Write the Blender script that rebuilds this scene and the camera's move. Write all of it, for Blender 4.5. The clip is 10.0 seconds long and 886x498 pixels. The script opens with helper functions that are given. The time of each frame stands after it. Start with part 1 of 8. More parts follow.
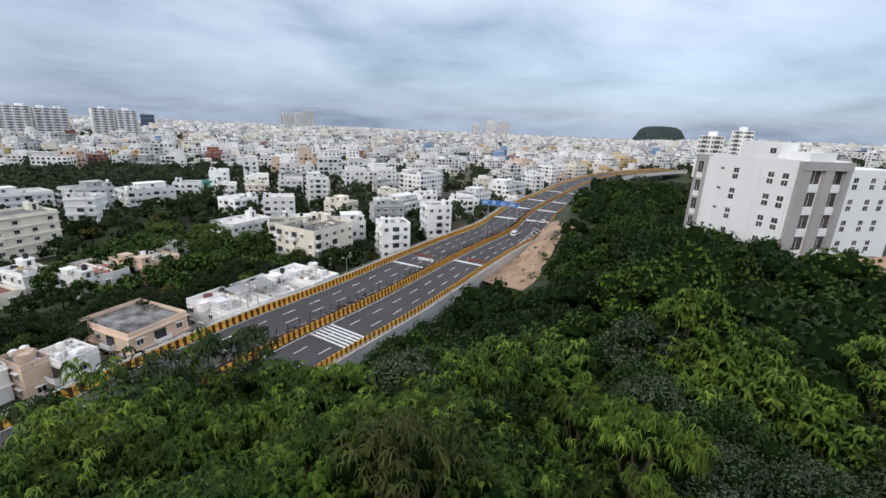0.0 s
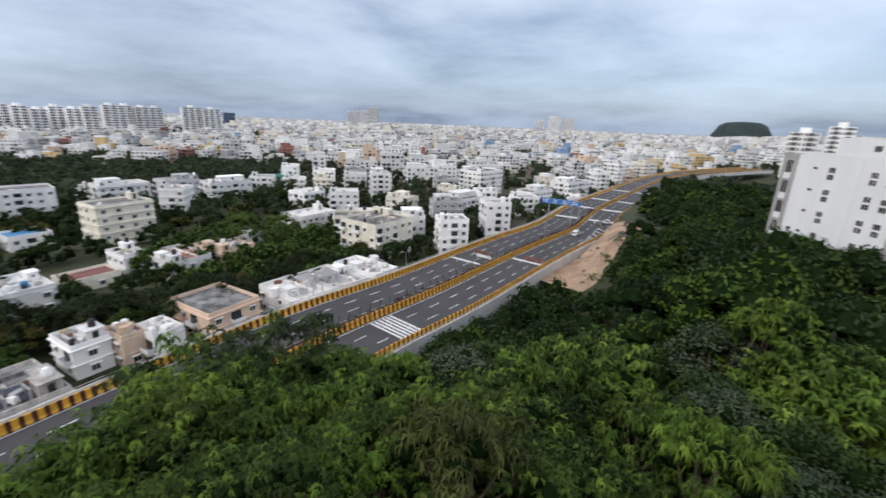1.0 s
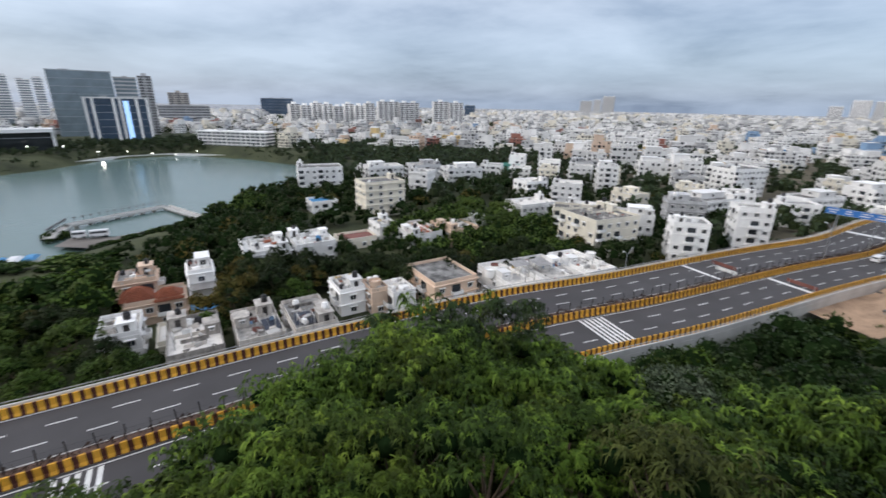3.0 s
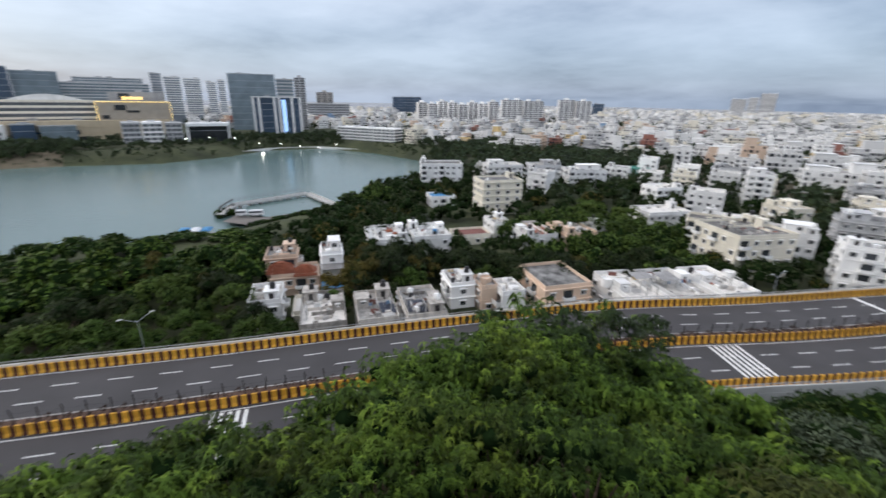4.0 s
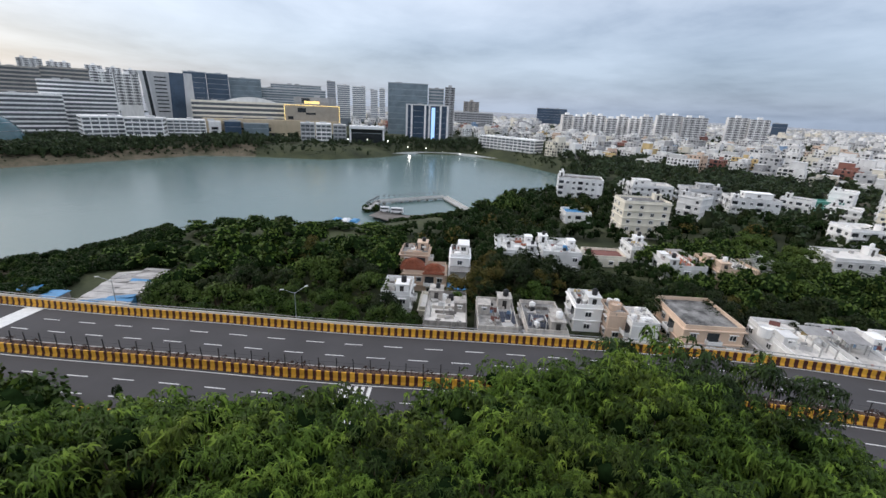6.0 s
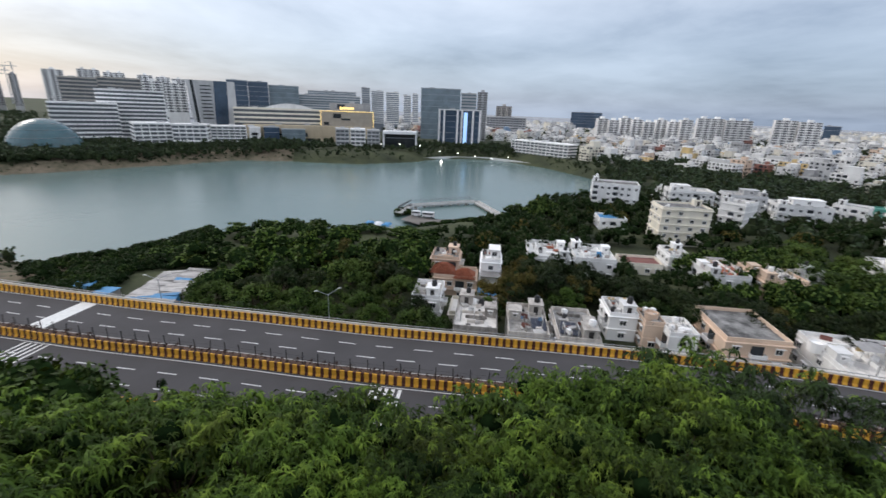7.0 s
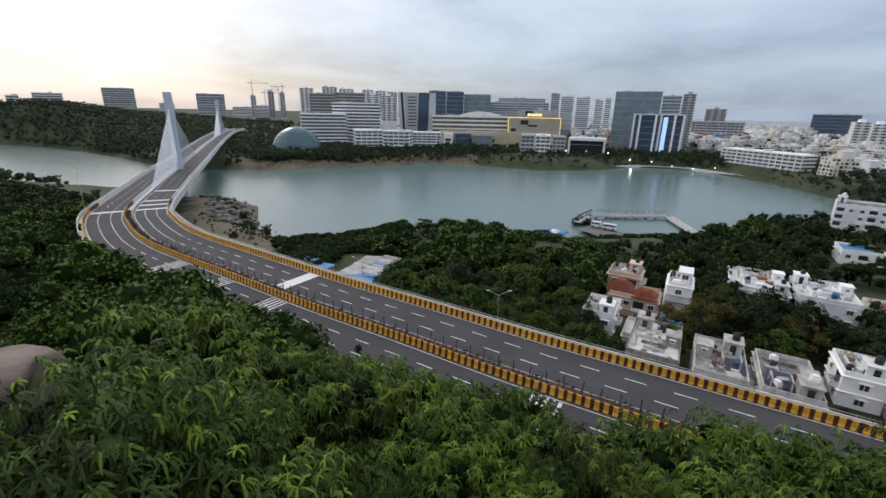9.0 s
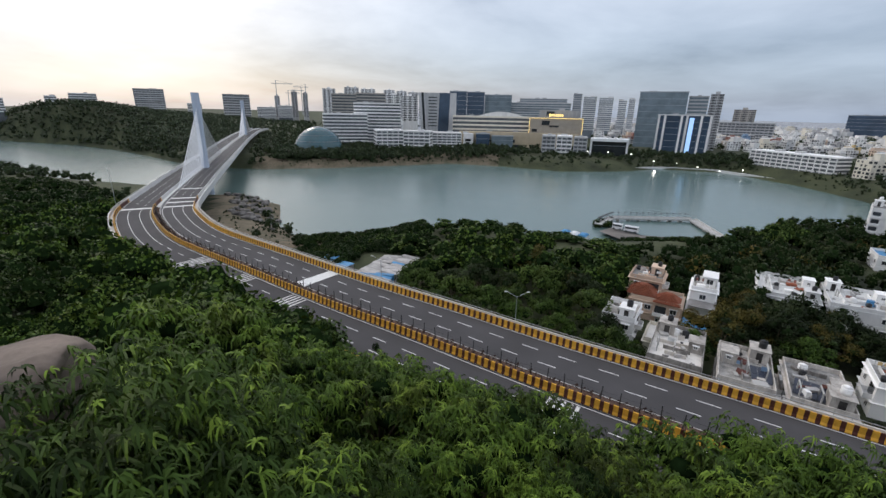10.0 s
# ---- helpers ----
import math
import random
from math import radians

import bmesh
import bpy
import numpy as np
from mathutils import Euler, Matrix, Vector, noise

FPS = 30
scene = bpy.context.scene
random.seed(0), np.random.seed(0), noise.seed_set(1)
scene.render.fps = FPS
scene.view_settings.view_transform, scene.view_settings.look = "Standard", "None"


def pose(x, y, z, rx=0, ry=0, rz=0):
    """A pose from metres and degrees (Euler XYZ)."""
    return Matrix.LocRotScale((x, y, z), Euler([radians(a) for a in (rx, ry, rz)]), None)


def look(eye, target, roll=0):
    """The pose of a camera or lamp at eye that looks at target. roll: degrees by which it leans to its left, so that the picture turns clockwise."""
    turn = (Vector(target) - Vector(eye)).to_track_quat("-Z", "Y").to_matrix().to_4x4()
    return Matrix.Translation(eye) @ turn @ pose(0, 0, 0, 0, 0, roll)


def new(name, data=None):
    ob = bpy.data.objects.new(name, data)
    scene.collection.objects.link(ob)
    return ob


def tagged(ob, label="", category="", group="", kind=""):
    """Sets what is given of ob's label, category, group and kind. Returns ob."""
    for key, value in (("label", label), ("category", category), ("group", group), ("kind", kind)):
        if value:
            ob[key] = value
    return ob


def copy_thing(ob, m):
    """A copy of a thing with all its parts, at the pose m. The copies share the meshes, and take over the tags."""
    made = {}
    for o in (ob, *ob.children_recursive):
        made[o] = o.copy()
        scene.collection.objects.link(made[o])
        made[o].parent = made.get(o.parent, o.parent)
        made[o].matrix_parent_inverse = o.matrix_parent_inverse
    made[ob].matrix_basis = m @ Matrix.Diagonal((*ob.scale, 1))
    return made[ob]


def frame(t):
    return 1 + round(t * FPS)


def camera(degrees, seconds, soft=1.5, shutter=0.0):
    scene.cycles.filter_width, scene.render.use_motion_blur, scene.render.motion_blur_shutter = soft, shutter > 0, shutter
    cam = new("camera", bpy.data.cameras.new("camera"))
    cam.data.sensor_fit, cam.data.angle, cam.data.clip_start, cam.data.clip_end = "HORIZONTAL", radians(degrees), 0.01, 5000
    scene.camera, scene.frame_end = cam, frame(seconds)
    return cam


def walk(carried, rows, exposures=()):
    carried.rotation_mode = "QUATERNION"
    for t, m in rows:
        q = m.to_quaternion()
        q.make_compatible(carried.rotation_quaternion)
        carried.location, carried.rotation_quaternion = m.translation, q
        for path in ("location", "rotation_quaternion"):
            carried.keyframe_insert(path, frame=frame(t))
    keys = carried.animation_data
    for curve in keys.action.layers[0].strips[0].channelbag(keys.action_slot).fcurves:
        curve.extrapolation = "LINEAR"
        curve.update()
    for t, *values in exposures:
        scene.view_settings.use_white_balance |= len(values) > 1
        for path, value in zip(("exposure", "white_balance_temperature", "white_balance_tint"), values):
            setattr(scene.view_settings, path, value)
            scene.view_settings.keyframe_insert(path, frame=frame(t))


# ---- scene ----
# metres; z = 0 is the road surface, the eye stands on a hilltop 38 m above it
cam = camera(91.99, 10.0, soft=1.5, shutter=0.5)
ROWS = [
    (0.0, -1.700, -0.523, 37.166, 73.930, -2.469, 0.113),
    (0.5, -1.752, -0.811, 37.223, 73.631, -2.666, 1.964),
    (1.0, -1.898, -1.047, 37.229, 73.177, -2.244, 8.024),
    (1.5, -2.151, -1.308, 37.135, 72.724, -1.804, 14.754),
    (2.0, -2.235, -1.317, 37.197, 72.105, -1.637, 21.914),
    (2.5, -2.563, -1.280, 37.118, 71.587, -1.322, 29.764),
    (4.0, -2.676, -2.161, 37.310, 70.757, -0.878, 52.519),
    (4.5, -2.182, -2.604, 37.533, 70.588, -1.426, 62.059),
    (5.0, -2.301, -2.849, 37.598, 70.797, -1.805, 67.779),
    (5.5, -2.395, -2.960, 37.579, 71.256, -2.359, 69.866),
    (7.0, -2.392, -3.261, 37.605, 71.883, -2.102, 74.785),
    (7.5, -2.151, -3.364, 37.740, 71.957, -1.359, 80.534),
    (8.0, -1.655, -3.632, 37.938, 71.918, -0.677, 87.210),
    (8.5, -1.481, -3.828, 37.935, 71.863, -0.231, 94.350),
    (9.0, -1.440, -3.884, 37.923, 71.982, -1.020, 98.352),
    (9.5, -1.480, -3.860, 37.913, 71.987, -1.253, 100.300),
    (10.0, -1.443, -3.881, 37.881, 71.974, -1.071, 100.970),
]
walk(cam, [(t, pose(x, y, z, rx, ry, rz)) for t, x, y, z, rx, ry, rz in ROWS], exposures=((0.0, 0.02), (4.0, -0.03), (5.5, -0.06), (7.5, -0.12), (8.5, -0.22), (10.0, -0.29)))

# ---- world and sun: overcast evening, a bright gap low in the west ----
world = bpy.data.worlds.new("sky")
scene.world = world
world.use_nodes = True
wn, wl = world.node_tree.nodes, world.node_tree.links
wn.clear()


def wnode(kind, **sets):
    n = wn.new(kind)
    for k, v in sets.items():
        n.inputs[k].default_value = v
    return n


SUN_AZ, SUN_EL = 134.0, 34.0   # degrees to the left of +y, and up
sky = wn.new("ShaderNodeTexSky")
sky.sky_type, sky.sun_disc = 'NISHITA', False
sky.sun_elevation, sky.sun_rotation = radians(SUN_EL), radians(-SUN_AZ)
sky.air_density, sky.dust_density = 1.0, 2.0
co = wn.new("ShaderNodeTexCoord")
sep = wn.new("ShaderNodeSeparateXYZ")
wl.new(co.outputs["Generated"], sep.inputs[0])
# cloud layer: directions projected on a flat ceiling
den = wnode("ShaderNodeMath"); den.operation = 'MAXIMUM'; den.inputs[1].default_value = 0.0
wl.new(sep.outputs[2], den.inputs[0])
den2 = wn.new("ShaderNodeMath"); den2.operation = 'ADD'; den2.inputs[1].default_value = 0.17
wl.new(den.outputs[0], den2.inputs[0])
flat = wn.new("ShaderNodeVectorMath"); flat.operation = 'DIVIDE'
wl.new(co.outputs["Generated"], flat.inputs[0])
cmb = wn.new("ShaderNodeCombineXYZ")
for k in range(3):
    wl.new(den2.outputs[0], cmb.inputs[k])
wl.new(cmb.outputs[0], flat.inputs[1])
n1 = wnode("ShaderNodeTexNoise", Scale=0.8, Detail=9.0, Roughness=0.56, Distortion=0.2)
n2 = wnode("ShaderNodeTexNoise", Scale=0.17, Detail=3.0, Roughness=0.5)
for n in (n1, n2):
    wl.new(flat.outputs[0], n.inputs["Vector"])
nm = wn.new("ShaderNodeMath"); nm.operation = 'MULTIPLY_ADD'; nm.inputs[1].default_value = 0.55
wl.new(n1.outputs[0], nm.inputs[0])
nh = wn.new("ShaderNodeMath"); nh.operation = 'MULTIPLY'; nh.inputs[1].default_value = 0.45
wl.new(n2.outputs[0], nh.inputs[0]); wl.new(nh.outputs[0], nm.inputs[2])
cloud = wn.new("ShaderNodeValToRGB")
cloud.color_ramp.elements[0].position, cloud.color_ramp.elements[0].color = 0.39, (0.50, 0.56, 0.66, 1)
cloud.color_ramp.elements[1].position, cloud.color_ramp.elements[1].color = 0.62, (1.32, 1.31, 1.31, 1)
e = cloud.color_ramp.elements.new(0.48); e.color = (0.90, 0.93, 0.98, 1)
wl.new(nm.outputs[0], cloud.inputs[0])
# the overcast deck: dull blue-grey low down, brightest overhead
low = wn.new("ShaderNodeValToRGB")
low.color_ramp.elements[0].position, low.color_ramp.elements[0].color = 0.0, (0.37, 0.455, 0.60, 1)
low.color_ramp.elements[1].position, low.color_ramp.elements[1].color = 1.0, (1.30, 1.30, 1.35, 1)
for q_, c_ in ((0.05, (0.325, 0.412, 0.56)), (0.13, (0.435, 0.51, 0.635)), (0.26, (0.69, 0.735, 0.82)), (0.5, (1.05, 1.06, 1.13))):
    e = low.color_ramp.elements.new(q_); e.color = (*c_, 1)
wl.new(sep.outputs[2], low.inputs[0])
sd = Vector((-math.sin(radians(SUN_AZ)), math.cos(radians(SUN_AZ)), math.tan(radians(9)))).normalized()   # the gap in the clouds
dot = wn.new("ShaderNodeVectorMath"); dot.operation = 'DOT_PRODUCT'; dot.inputs[1].default_value = sd
wl.new(co.outputs["Generated"], dot.inputs[0])
glow = wn.new("ShaderNodeValToRGB")
glow.color_ramp.elements[0].position, glow.color_ramp.elements[0].color = 0.86, (0, 0, 0, 1)
glow.color_ramp.elements[1].position, glow.color_ramp.elements[1].color = 1.0, (0.155, 0.122, 0.088, 1)
e = glow.color_ramp.elements.new(0.955); e.color = (0.050, 0.040, 0.030, 1)
wl.new(dot.outputs["Value"], glow.inputs[0])
gl = wn.new("ShaderNodeMix"); gl.data_type = 'RGBA'; gl.blend_type = 'ADD'; gl.inputs[0].default_value = 1.0
wl.new(low.outputs[0], gl.inputs[6]); wl.new(glow.outputs[0], gl.inputs[7])
mixc = wn.new("ShaderNodeMix"); mixc.data_type = 'RGBA'; mixc.blend_type = 'MULTIPLY'; mixc.inputs[0].default_value = 1.0
wl.new(gl.outputs[2], mixc.inputs[6]); wl.new(cloud.outputs[0], mixc.inputs[7])
b1 = wnode("ShaderNodeBackground", Strength=0.05)
wl.new(sky.outputs[0], b1.inputs[0])
b2 = wnode("ShaderNodeBackground", Strength=0.88)
wl.new(mixc.outputs[2], b2.inputs[0])
addw = wn.new("ShaderNodeAddShader"); outw = wn.new("ShaderNodeOutputWorld")
wl.new(b1.outputs[0], addw.inputs[0]); wl.new(b2.outputs[0], addw.inputs[1]); wl.new(addw.outputs[0], outw.inputs[0])
sun = new("sun", bpy.data.lights.new("sun", 'SUN'))
sun.data.energy, sun.data.angle, sun.data.color = 0.85, radians(16), (1.0, 0.93, 0.84)
sun.matrix_world = look((0, 0, 300), Vector((0, 0, 300)) - Vector((sd.x, sd.y, math.tan(radians(SUN_EL)))))


# ---- materials ----
def mat(name, base, rough=0.8, metal=0.0, var=0.25, size=1.0, fine=12.0, bump=0.2, tint=None, rnd=0.0, island=0.0, spec=0.4, streak=0.0):
    """A surface: base colour, broken up by broad stains and fine grain, with a fine relief; rnd and island vary it piece by piece."""
    m = bpy.data.materials.new(name)
    m.use_nodes = True
    nt, lk = m.node_tree.nodes, m.node_tree.links
    p = nt["Principled BSDF"]
    p.inputs["Roughness"].default_value, p.inputs["Metallic"].default_value = rough, metal
    p.inputs["Specular IOR Level"].default_value = spec
    geo = nt.new("ShaderNodeNewGeometry")
    src = geo.outputs["Position"]
    if streak:
        mp = nt.new("ShaderNodeMapping"); mp.inputs["Scale"].default_value = (1, 1, streak)
        lk.new(src, mp.inputs[0]); src = mp.outputs[0]
    a = nt.new("ShaderNodeTexNoise"); a.inputs["Scale"].default_value = size; a.inputs["Detail"].default_value = 5
    b = nt.new("ShaderNodeTexNoise"); b.inputs["Scale"].default_value = fine; b.inputs["Detail"].default_value = 3
    lk.new(src, a.inputs["Vector"]); lk.new(src, b.inputs["Vector"])
    s = nt.new("ShaderNodeMath"); s.operation = 'MULTIPLY_ADD'; s.inputs[1].default_value = 0.7
    h = nt.new("ShaderNodeMath"); h.operation = 'MULTIPLY'; h.inputs[1].default_value = 0.3
    lk.new(b.outputs[0], h.inputs[0]); lk.new(a.outputs[0], s.inputs[0]); lk.new(h.outputs[0], s.inputs[2])
    fac = s.outputs[0]
    for amount, sock in ((rnd, None), (island, geo.outputs["Random Per Island"])):
        if amount:
            if sock is None:
                sock = nt.new("ShaderNodeObjectInfo").outputs["Random"]
            k = nt.new("ShaderNodeMath"); k.operation = 'MULTIPLY_ADD'; k.inputs[1].default_value = amount
            lk.new(sock, k.inputs[0])
            o = nt.new("ShaderNodeMath"); o.operation = 'SUBTRACT'; o.inputs[1].default_value = amount / 2
            lk.new(fac, o.inputs[0]); lk.new(o.outputs[0], k.inputs[2]); fac = k.outputs[0]
    ramp = nt.new("ShaderNodeValToRGB")
    dark = [c * (1 - var) for c in base]
    lite = [min(1, c * (1 + var)) for c in base] if tint is None else tint
    ramp.color_ramp.elements[0].position, ramp.color_ramp.elements[0].color = 0.28, (*dark, 1)
    ramp.color_ramp.elements[1].position, ramp.color_ramp.elements[1].color = 0.72, (*lite, 1)
    lk.new(fac, ramp.inputs[0]); lk.new(ramp.outputs[0], p.inputs["Base Color"])
    if bump:
        bp = nt.new("ShaderNodeBump"); bp.inputs["Strength"].default_value = bump; bp.inputs["Distance"].default_value = 0.05
        lk.new(b.outputs[0], bp.inputs["Height"]); lk.new(bp.outputs[0], p.inputs["Normal"])
    return m


def leaf_mat(name, dark, lite, rnd=0.35, yellow=0.25):
    """Leaves: colour by tree, by patch and by leaf, yellower in places, with some light passing through."""
    m = bpy.data.materials.new(name)
    m.use_nodes = True
    nt, lk = m.node_tree.nodes, m.node_tree.links
    p, o = nt["Principled BSDF"], nt["Material Output"]
    p.inputs["Roughness"].default_value, p.inputs["Specular IOR Level"].default_value = 0.6, 0.14
    geo, info = nt.new("ShaderNodeNewGeometry"), nt.new("ShaderNodeObjectInfo")
    total = None
    for sock, scale, weight in ((None, 0.1, 0.75), (None, 0.55, 0.8), (geo.outputs["Random Per Island"], 0, 0.26), (info.outputs["Random"], 0, rnd)):
        if sock is None:
            n = nt.new("ShaderNodeTexNoise")
            n.inputs["Scale"].default_value, n.inputs["Detail"].default_value = scale, 3.0
            lk.new(geo.outputs["Position"], n.inputs["Vector"])
            sock = n.outputs[0]
        c = nt.new("ShaderNodeMath"); c.operation = 'SUBTRACT'; c.inputs[1].default_value = 0.5
        w = nt.new("ShaderNodeMath"); w.operation = 'MULTIPLY_ADD'; w.inputs[1].default_value = weight
        lk.new(sock, c.inputs[0]); lk.new(c.outputs[0], w.inputs[0])
        if total is None:
            w.inputs[2].default_value = 0.5
        else:
            lk.new(total, w.inputs[2])
        total = w.outputs[0]
    ramp = nt.new("ShaderNodeValToRGB")
    ramp.color_ramp.elements[0].position, ramp.color_ramp.elements[0].color = 0.18, (*[c * 0.5 for c in dark], 1)
    ramp.color_ramp.elements[1].position, ramp.color_ramp.elements[1].color = 0.84, (*lite, 1)
    e = ramp.color_ramp.elements.new(0.48); e.color = (*[(a * 0.62 + b * 0.38) for a, b in zip(dark, lite)], 1)
    lk.new(total, ramp.inputs[0])
    hue = nt.new("ShaderNodeTexNoise"); hue.inputs["Scale"].default_value = 0.16
    lk.new(geo.outputs["Position"], hue.inputs["Vector"])
    rmp = nt.new("ShaderNodeMapRange"); rmp.inputs[1].default_value, rmp.inputs[2].default_value, rmp.inputs[4].default_value = 0.5, 0.72, yellow
    lk.new(hue.outputs[0], rmp.inputs[0])
    mix = nt.new("ShaderNodeMix"); mix.data_type = 'RGBA'
    lk.new(rmp.outputs[0], mix.inputs[0]); lk.new(ramp.outputs[0], mix.inputs[6])
    mix.inputs[7].default_value = (lite[1] * 0.80, lite[1] * 0.82, lite[2] * 0.9, 1)
    lk.new(mix.outputs[2], p.inputs["Base Color"])
    tr = nt.new("ShaderNodeBsdfTranslucent")
    lk.new(mix.outputs[2], tr.inputs[0])
    mx = nt.new("ShaderNodeMixShader"); mx.inputs[0].default_value = 0.16
    lk.new(p.outputs[0], mx.inputs[1]); lk.new(tr.outputs[0], mx.inputs[2]); lk.new(mx.outputs[0], o.inputs[0])
    return m


def emit_mat(name, colour, strength):
    m = bpy.data.materials.new(name)
    m.use_nodes = True
    p = m.node_tree.nodes["Principled BSDF"]
    p.inputs["Base Color"].default_value = (*colour, 1)
    p.inputs["Emission Color"].default_value, p.inputs["Emission Strength"].default_value = (*colour, 1), strength
    return m


ASPHALT = mat("asphalt", (0.064, 0.061, 0.063), 0.9, var=0.22, size=0.12, fine=25, bump=0.15)
PAINT_WHITE = mat("road_paint_white", (0.72, 0.72, 0.70), 0.7, var=0.15, size=1.5, fine=18)
PAINT_YELLOW = mat("barrier_yellow", (0.74, 0.39, 0.04), 0.6, var=0.2, size=2.0, fine=15, rnd=0.25)
PAINT_BLACK = mat("barrier_black", (0.075, 0.020, 0.012), 0.6, var=0.3, size=2.0, fine=15, rnd=0.25)
CONCRETE = mat("concrete", (0.42, 0.41, 0.39), 0.9, var=0.25, size=0.25, fine=8)
CONC_LIGHT = mat("concrete_light", (0.60, 0.60, 0.58), 0.85, var=0.16, size=0.3, fine=9)
STEEL = mat("steel_grey", (0.42, 0.44, 0.46), 0.45, metal=0.7, var=0.1)
STEEL_DARK = mat("steel_dark", (0.05, 0.05, 0.055), 0.5, metal=0.3, var=0.2)
WALL_FRESH = mat("wall_fresh_white", (0.84, 0.84, 0.83), 0.8, var=0.06, size=0.3, fine=5, streak=0.25)
WALL_WHITE = mat("wall_white", (0.80, 0.79, 0.77), 0.85, var=0.17, size=0.35, fine=5, rnd=0.5, island=0.6, streak=0.25)
WALL_CREAM = mat("wall_cream", (0.76, 0.71, 0.60), 0.85, var=0.14, size=0.35, fine=5, rnd=0.4, streak=0.25)
WALL_PEACH = mat("wall_peach", (0.66, 0.50, 0.38), 0.85, var=0.16, size=0.35, fine=5, rnd=0.4, streak=0.25)
WALL_GREY = mat("wall_grey", (0.46, 0.46, 0.46), 0.85, var=0.25, size=0.35, fine=5, rnd=0.5, island=0.5, streak=0.25)
WALL_WORN = mat("wall_worn", (0.41, 0.38, 0.345), 0.9, var=0.6, size=0.7, fine=4, rnd=0.4, streak=0.3)
WALL_BLUE = mat("wall_blue", (0.22, 0.34, 0.50), 0.8, var=0.15, size=0.35, fine=5, streak=0.25)
WALL_BRICK = mat("wall_brick_red", (0.30, 0.13, 0.10), 0.85, var=0.2, size=0.35, fine=5, streak=0.25)
WALL_YELLOW = mat("wall_ochre", (0.62, 0.46, 0.22), 0.85, var=0.15, size=0.35, fine=5, streak=0.25)
WALL_BEIGE = mat("wall_beige", (0.52, 0.43, 0.30), 0.85, var=0.14, size=0.2, fine=4, streak=0.25)
ROOF_CONC = mat("roof_concrete", (0.44, 0.42, 0.39), 0.92, var=0.7, size=0.45, fine=4, rnd=0.5)
ROOF_DARK = mat("roof_weathered", (0.17, 0.165, 0.16), 0.92, var=0.8, size=0.35, fine=2.5, rnd=0.3, tint=(0.46, 0.45, 0.43))
TERRACOTTA = mat("terracotta", (0.30, 0.095, 0.05), 0.85, var=0.3, size=0.8, fine=6, rnd=0.3)
SHEET = mat("sheet_metal", (0.40, 0.385, 0.37), 0.5, metal=0.4, var=0.3, size=0.5, fine=4, rnd=0.4)
SHEET_RED = mat("sheet_red", (0.19, 0.075, 0.06), 0.7, var=0.25, size=0.4, fine=4)
TARP_BLUE = mat("tarp_blue", (0.06, 0.24, 0.46), 0.55, var=0.3, size=0.7, fine=5, rnd=0.3)
GLASS_DARK = mat("window_glass", (0.035, 0.04, 0.045), 0.12, var=0.4, size=0.6, fine=2, bump=0, rnd=0.6, spec=0.6)
GLASS_BLUE = mat("glass_blue", (0.055, 0.085, 0.13), 0.12, var=0.3, size=0.05, fine=0.4, bump=0, spec=0.7)
GLASS_TEAL = mat("glass_teal", (0.19, 0.24, 0.27), 0.15, var=0.3, size=0.08, fine=0.5, bump=0, spec=0.7)
# near-black for flat panes: the shade of unlit rooms is in the colour
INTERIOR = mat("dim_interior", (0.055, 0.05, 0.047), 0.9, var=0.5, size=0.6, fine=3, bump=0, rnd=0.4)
WOODY = mat("bark", (0.09, 0.065, 0.045), 0.95, var=0.4, size=2, fine=14, bump=0.6)
EARTH = mat("red_earth", (0.37, 0.25, 0.165), 0.95, var=0.45, size=0.25, fine=2.5, bump=0.9)
ROCK_GREY = mat("lakeside_rock", (0.15, 0.14, 0.13), 0.92, var=0.4, size=0.5, fine=5, bump=0.5, rnd=0.5)
ROCK = mat("granite", (0.19, 0.15, 0.122), 0.9, var=0.35, size=0.5, fine=5, bump=0.5)
TANK_BLACK = mat("tank_black", (0.02, 0.02, 0.022), 0.4, var=0.2)
SOLAR = mat("solar_panel", (0.025, 0.03, 0.048), 0.28, var=0.2, size=2, bump=0, spec=0.6)
SIGN_BLUE = mat("sign_blue", (0.03, 0.16, 0.48), 0.5, var=0.08)
CABLE_WHITE = mat("cable_white", (0.78, 0.79, 0.80), 0.4, var=0.05)
PYLON = mat("pylon_paint", (0.50, 0.56, 0.66), 0.6, var=0.08, size=0.1, fine=2)
GREEN_NET = mat("green_net", (0.10, 0.30, 0.24), 0.8, var=0.2)
CAR_WHITE = mat("car_white", (0.75, 0.75, 0.75), 0.25, var=0.03, bump=0)
LEAF_BRIGHT = leaf_mat("leaf_bright", (0.034, 0.070, 0.010), (0.132, 0.222, 0.026))
LEAF_MID = leaf_mat("leaf_mid", (0.022, 0.047, 0.009), (0.078, 0.134, 0.021))
LEAF_DARK = leaf_mat("leaf_dark", (0.014, 0.031, 0.010), (0.054, 0.090, 0.024), yellow=0.12)
# fresh yellow-green tips, lightened further to paint highlights on the crowns
LEAF_TIP_LIT = leaf_mat("leaf_tip_lit", (0.065, 0.130, 0.016), (0.235, 0.345, 0.045), 0.2)
LEAF_DRY = leaf_mat("leaf_dry_olive", (0.038, 0.052, 0.012), (0.135, 0.155, 0.036), 0.2, 0.4)
LEAF_GREY = leaf_mat("leaf_grey_green", (0.045, 0.066, 0.036), (0.15, 0.185, 0.11), 0.2, 0.2)
# crown cores: the deep shade between leaves, put into near-black colours
LEAF_CORE_SHADE = mat("leaf_core_shade", (0.007, 0.015, 0.005), 1.0, spec=0.0, var=0.5, size=1.5, fine=6, bump=0.5)
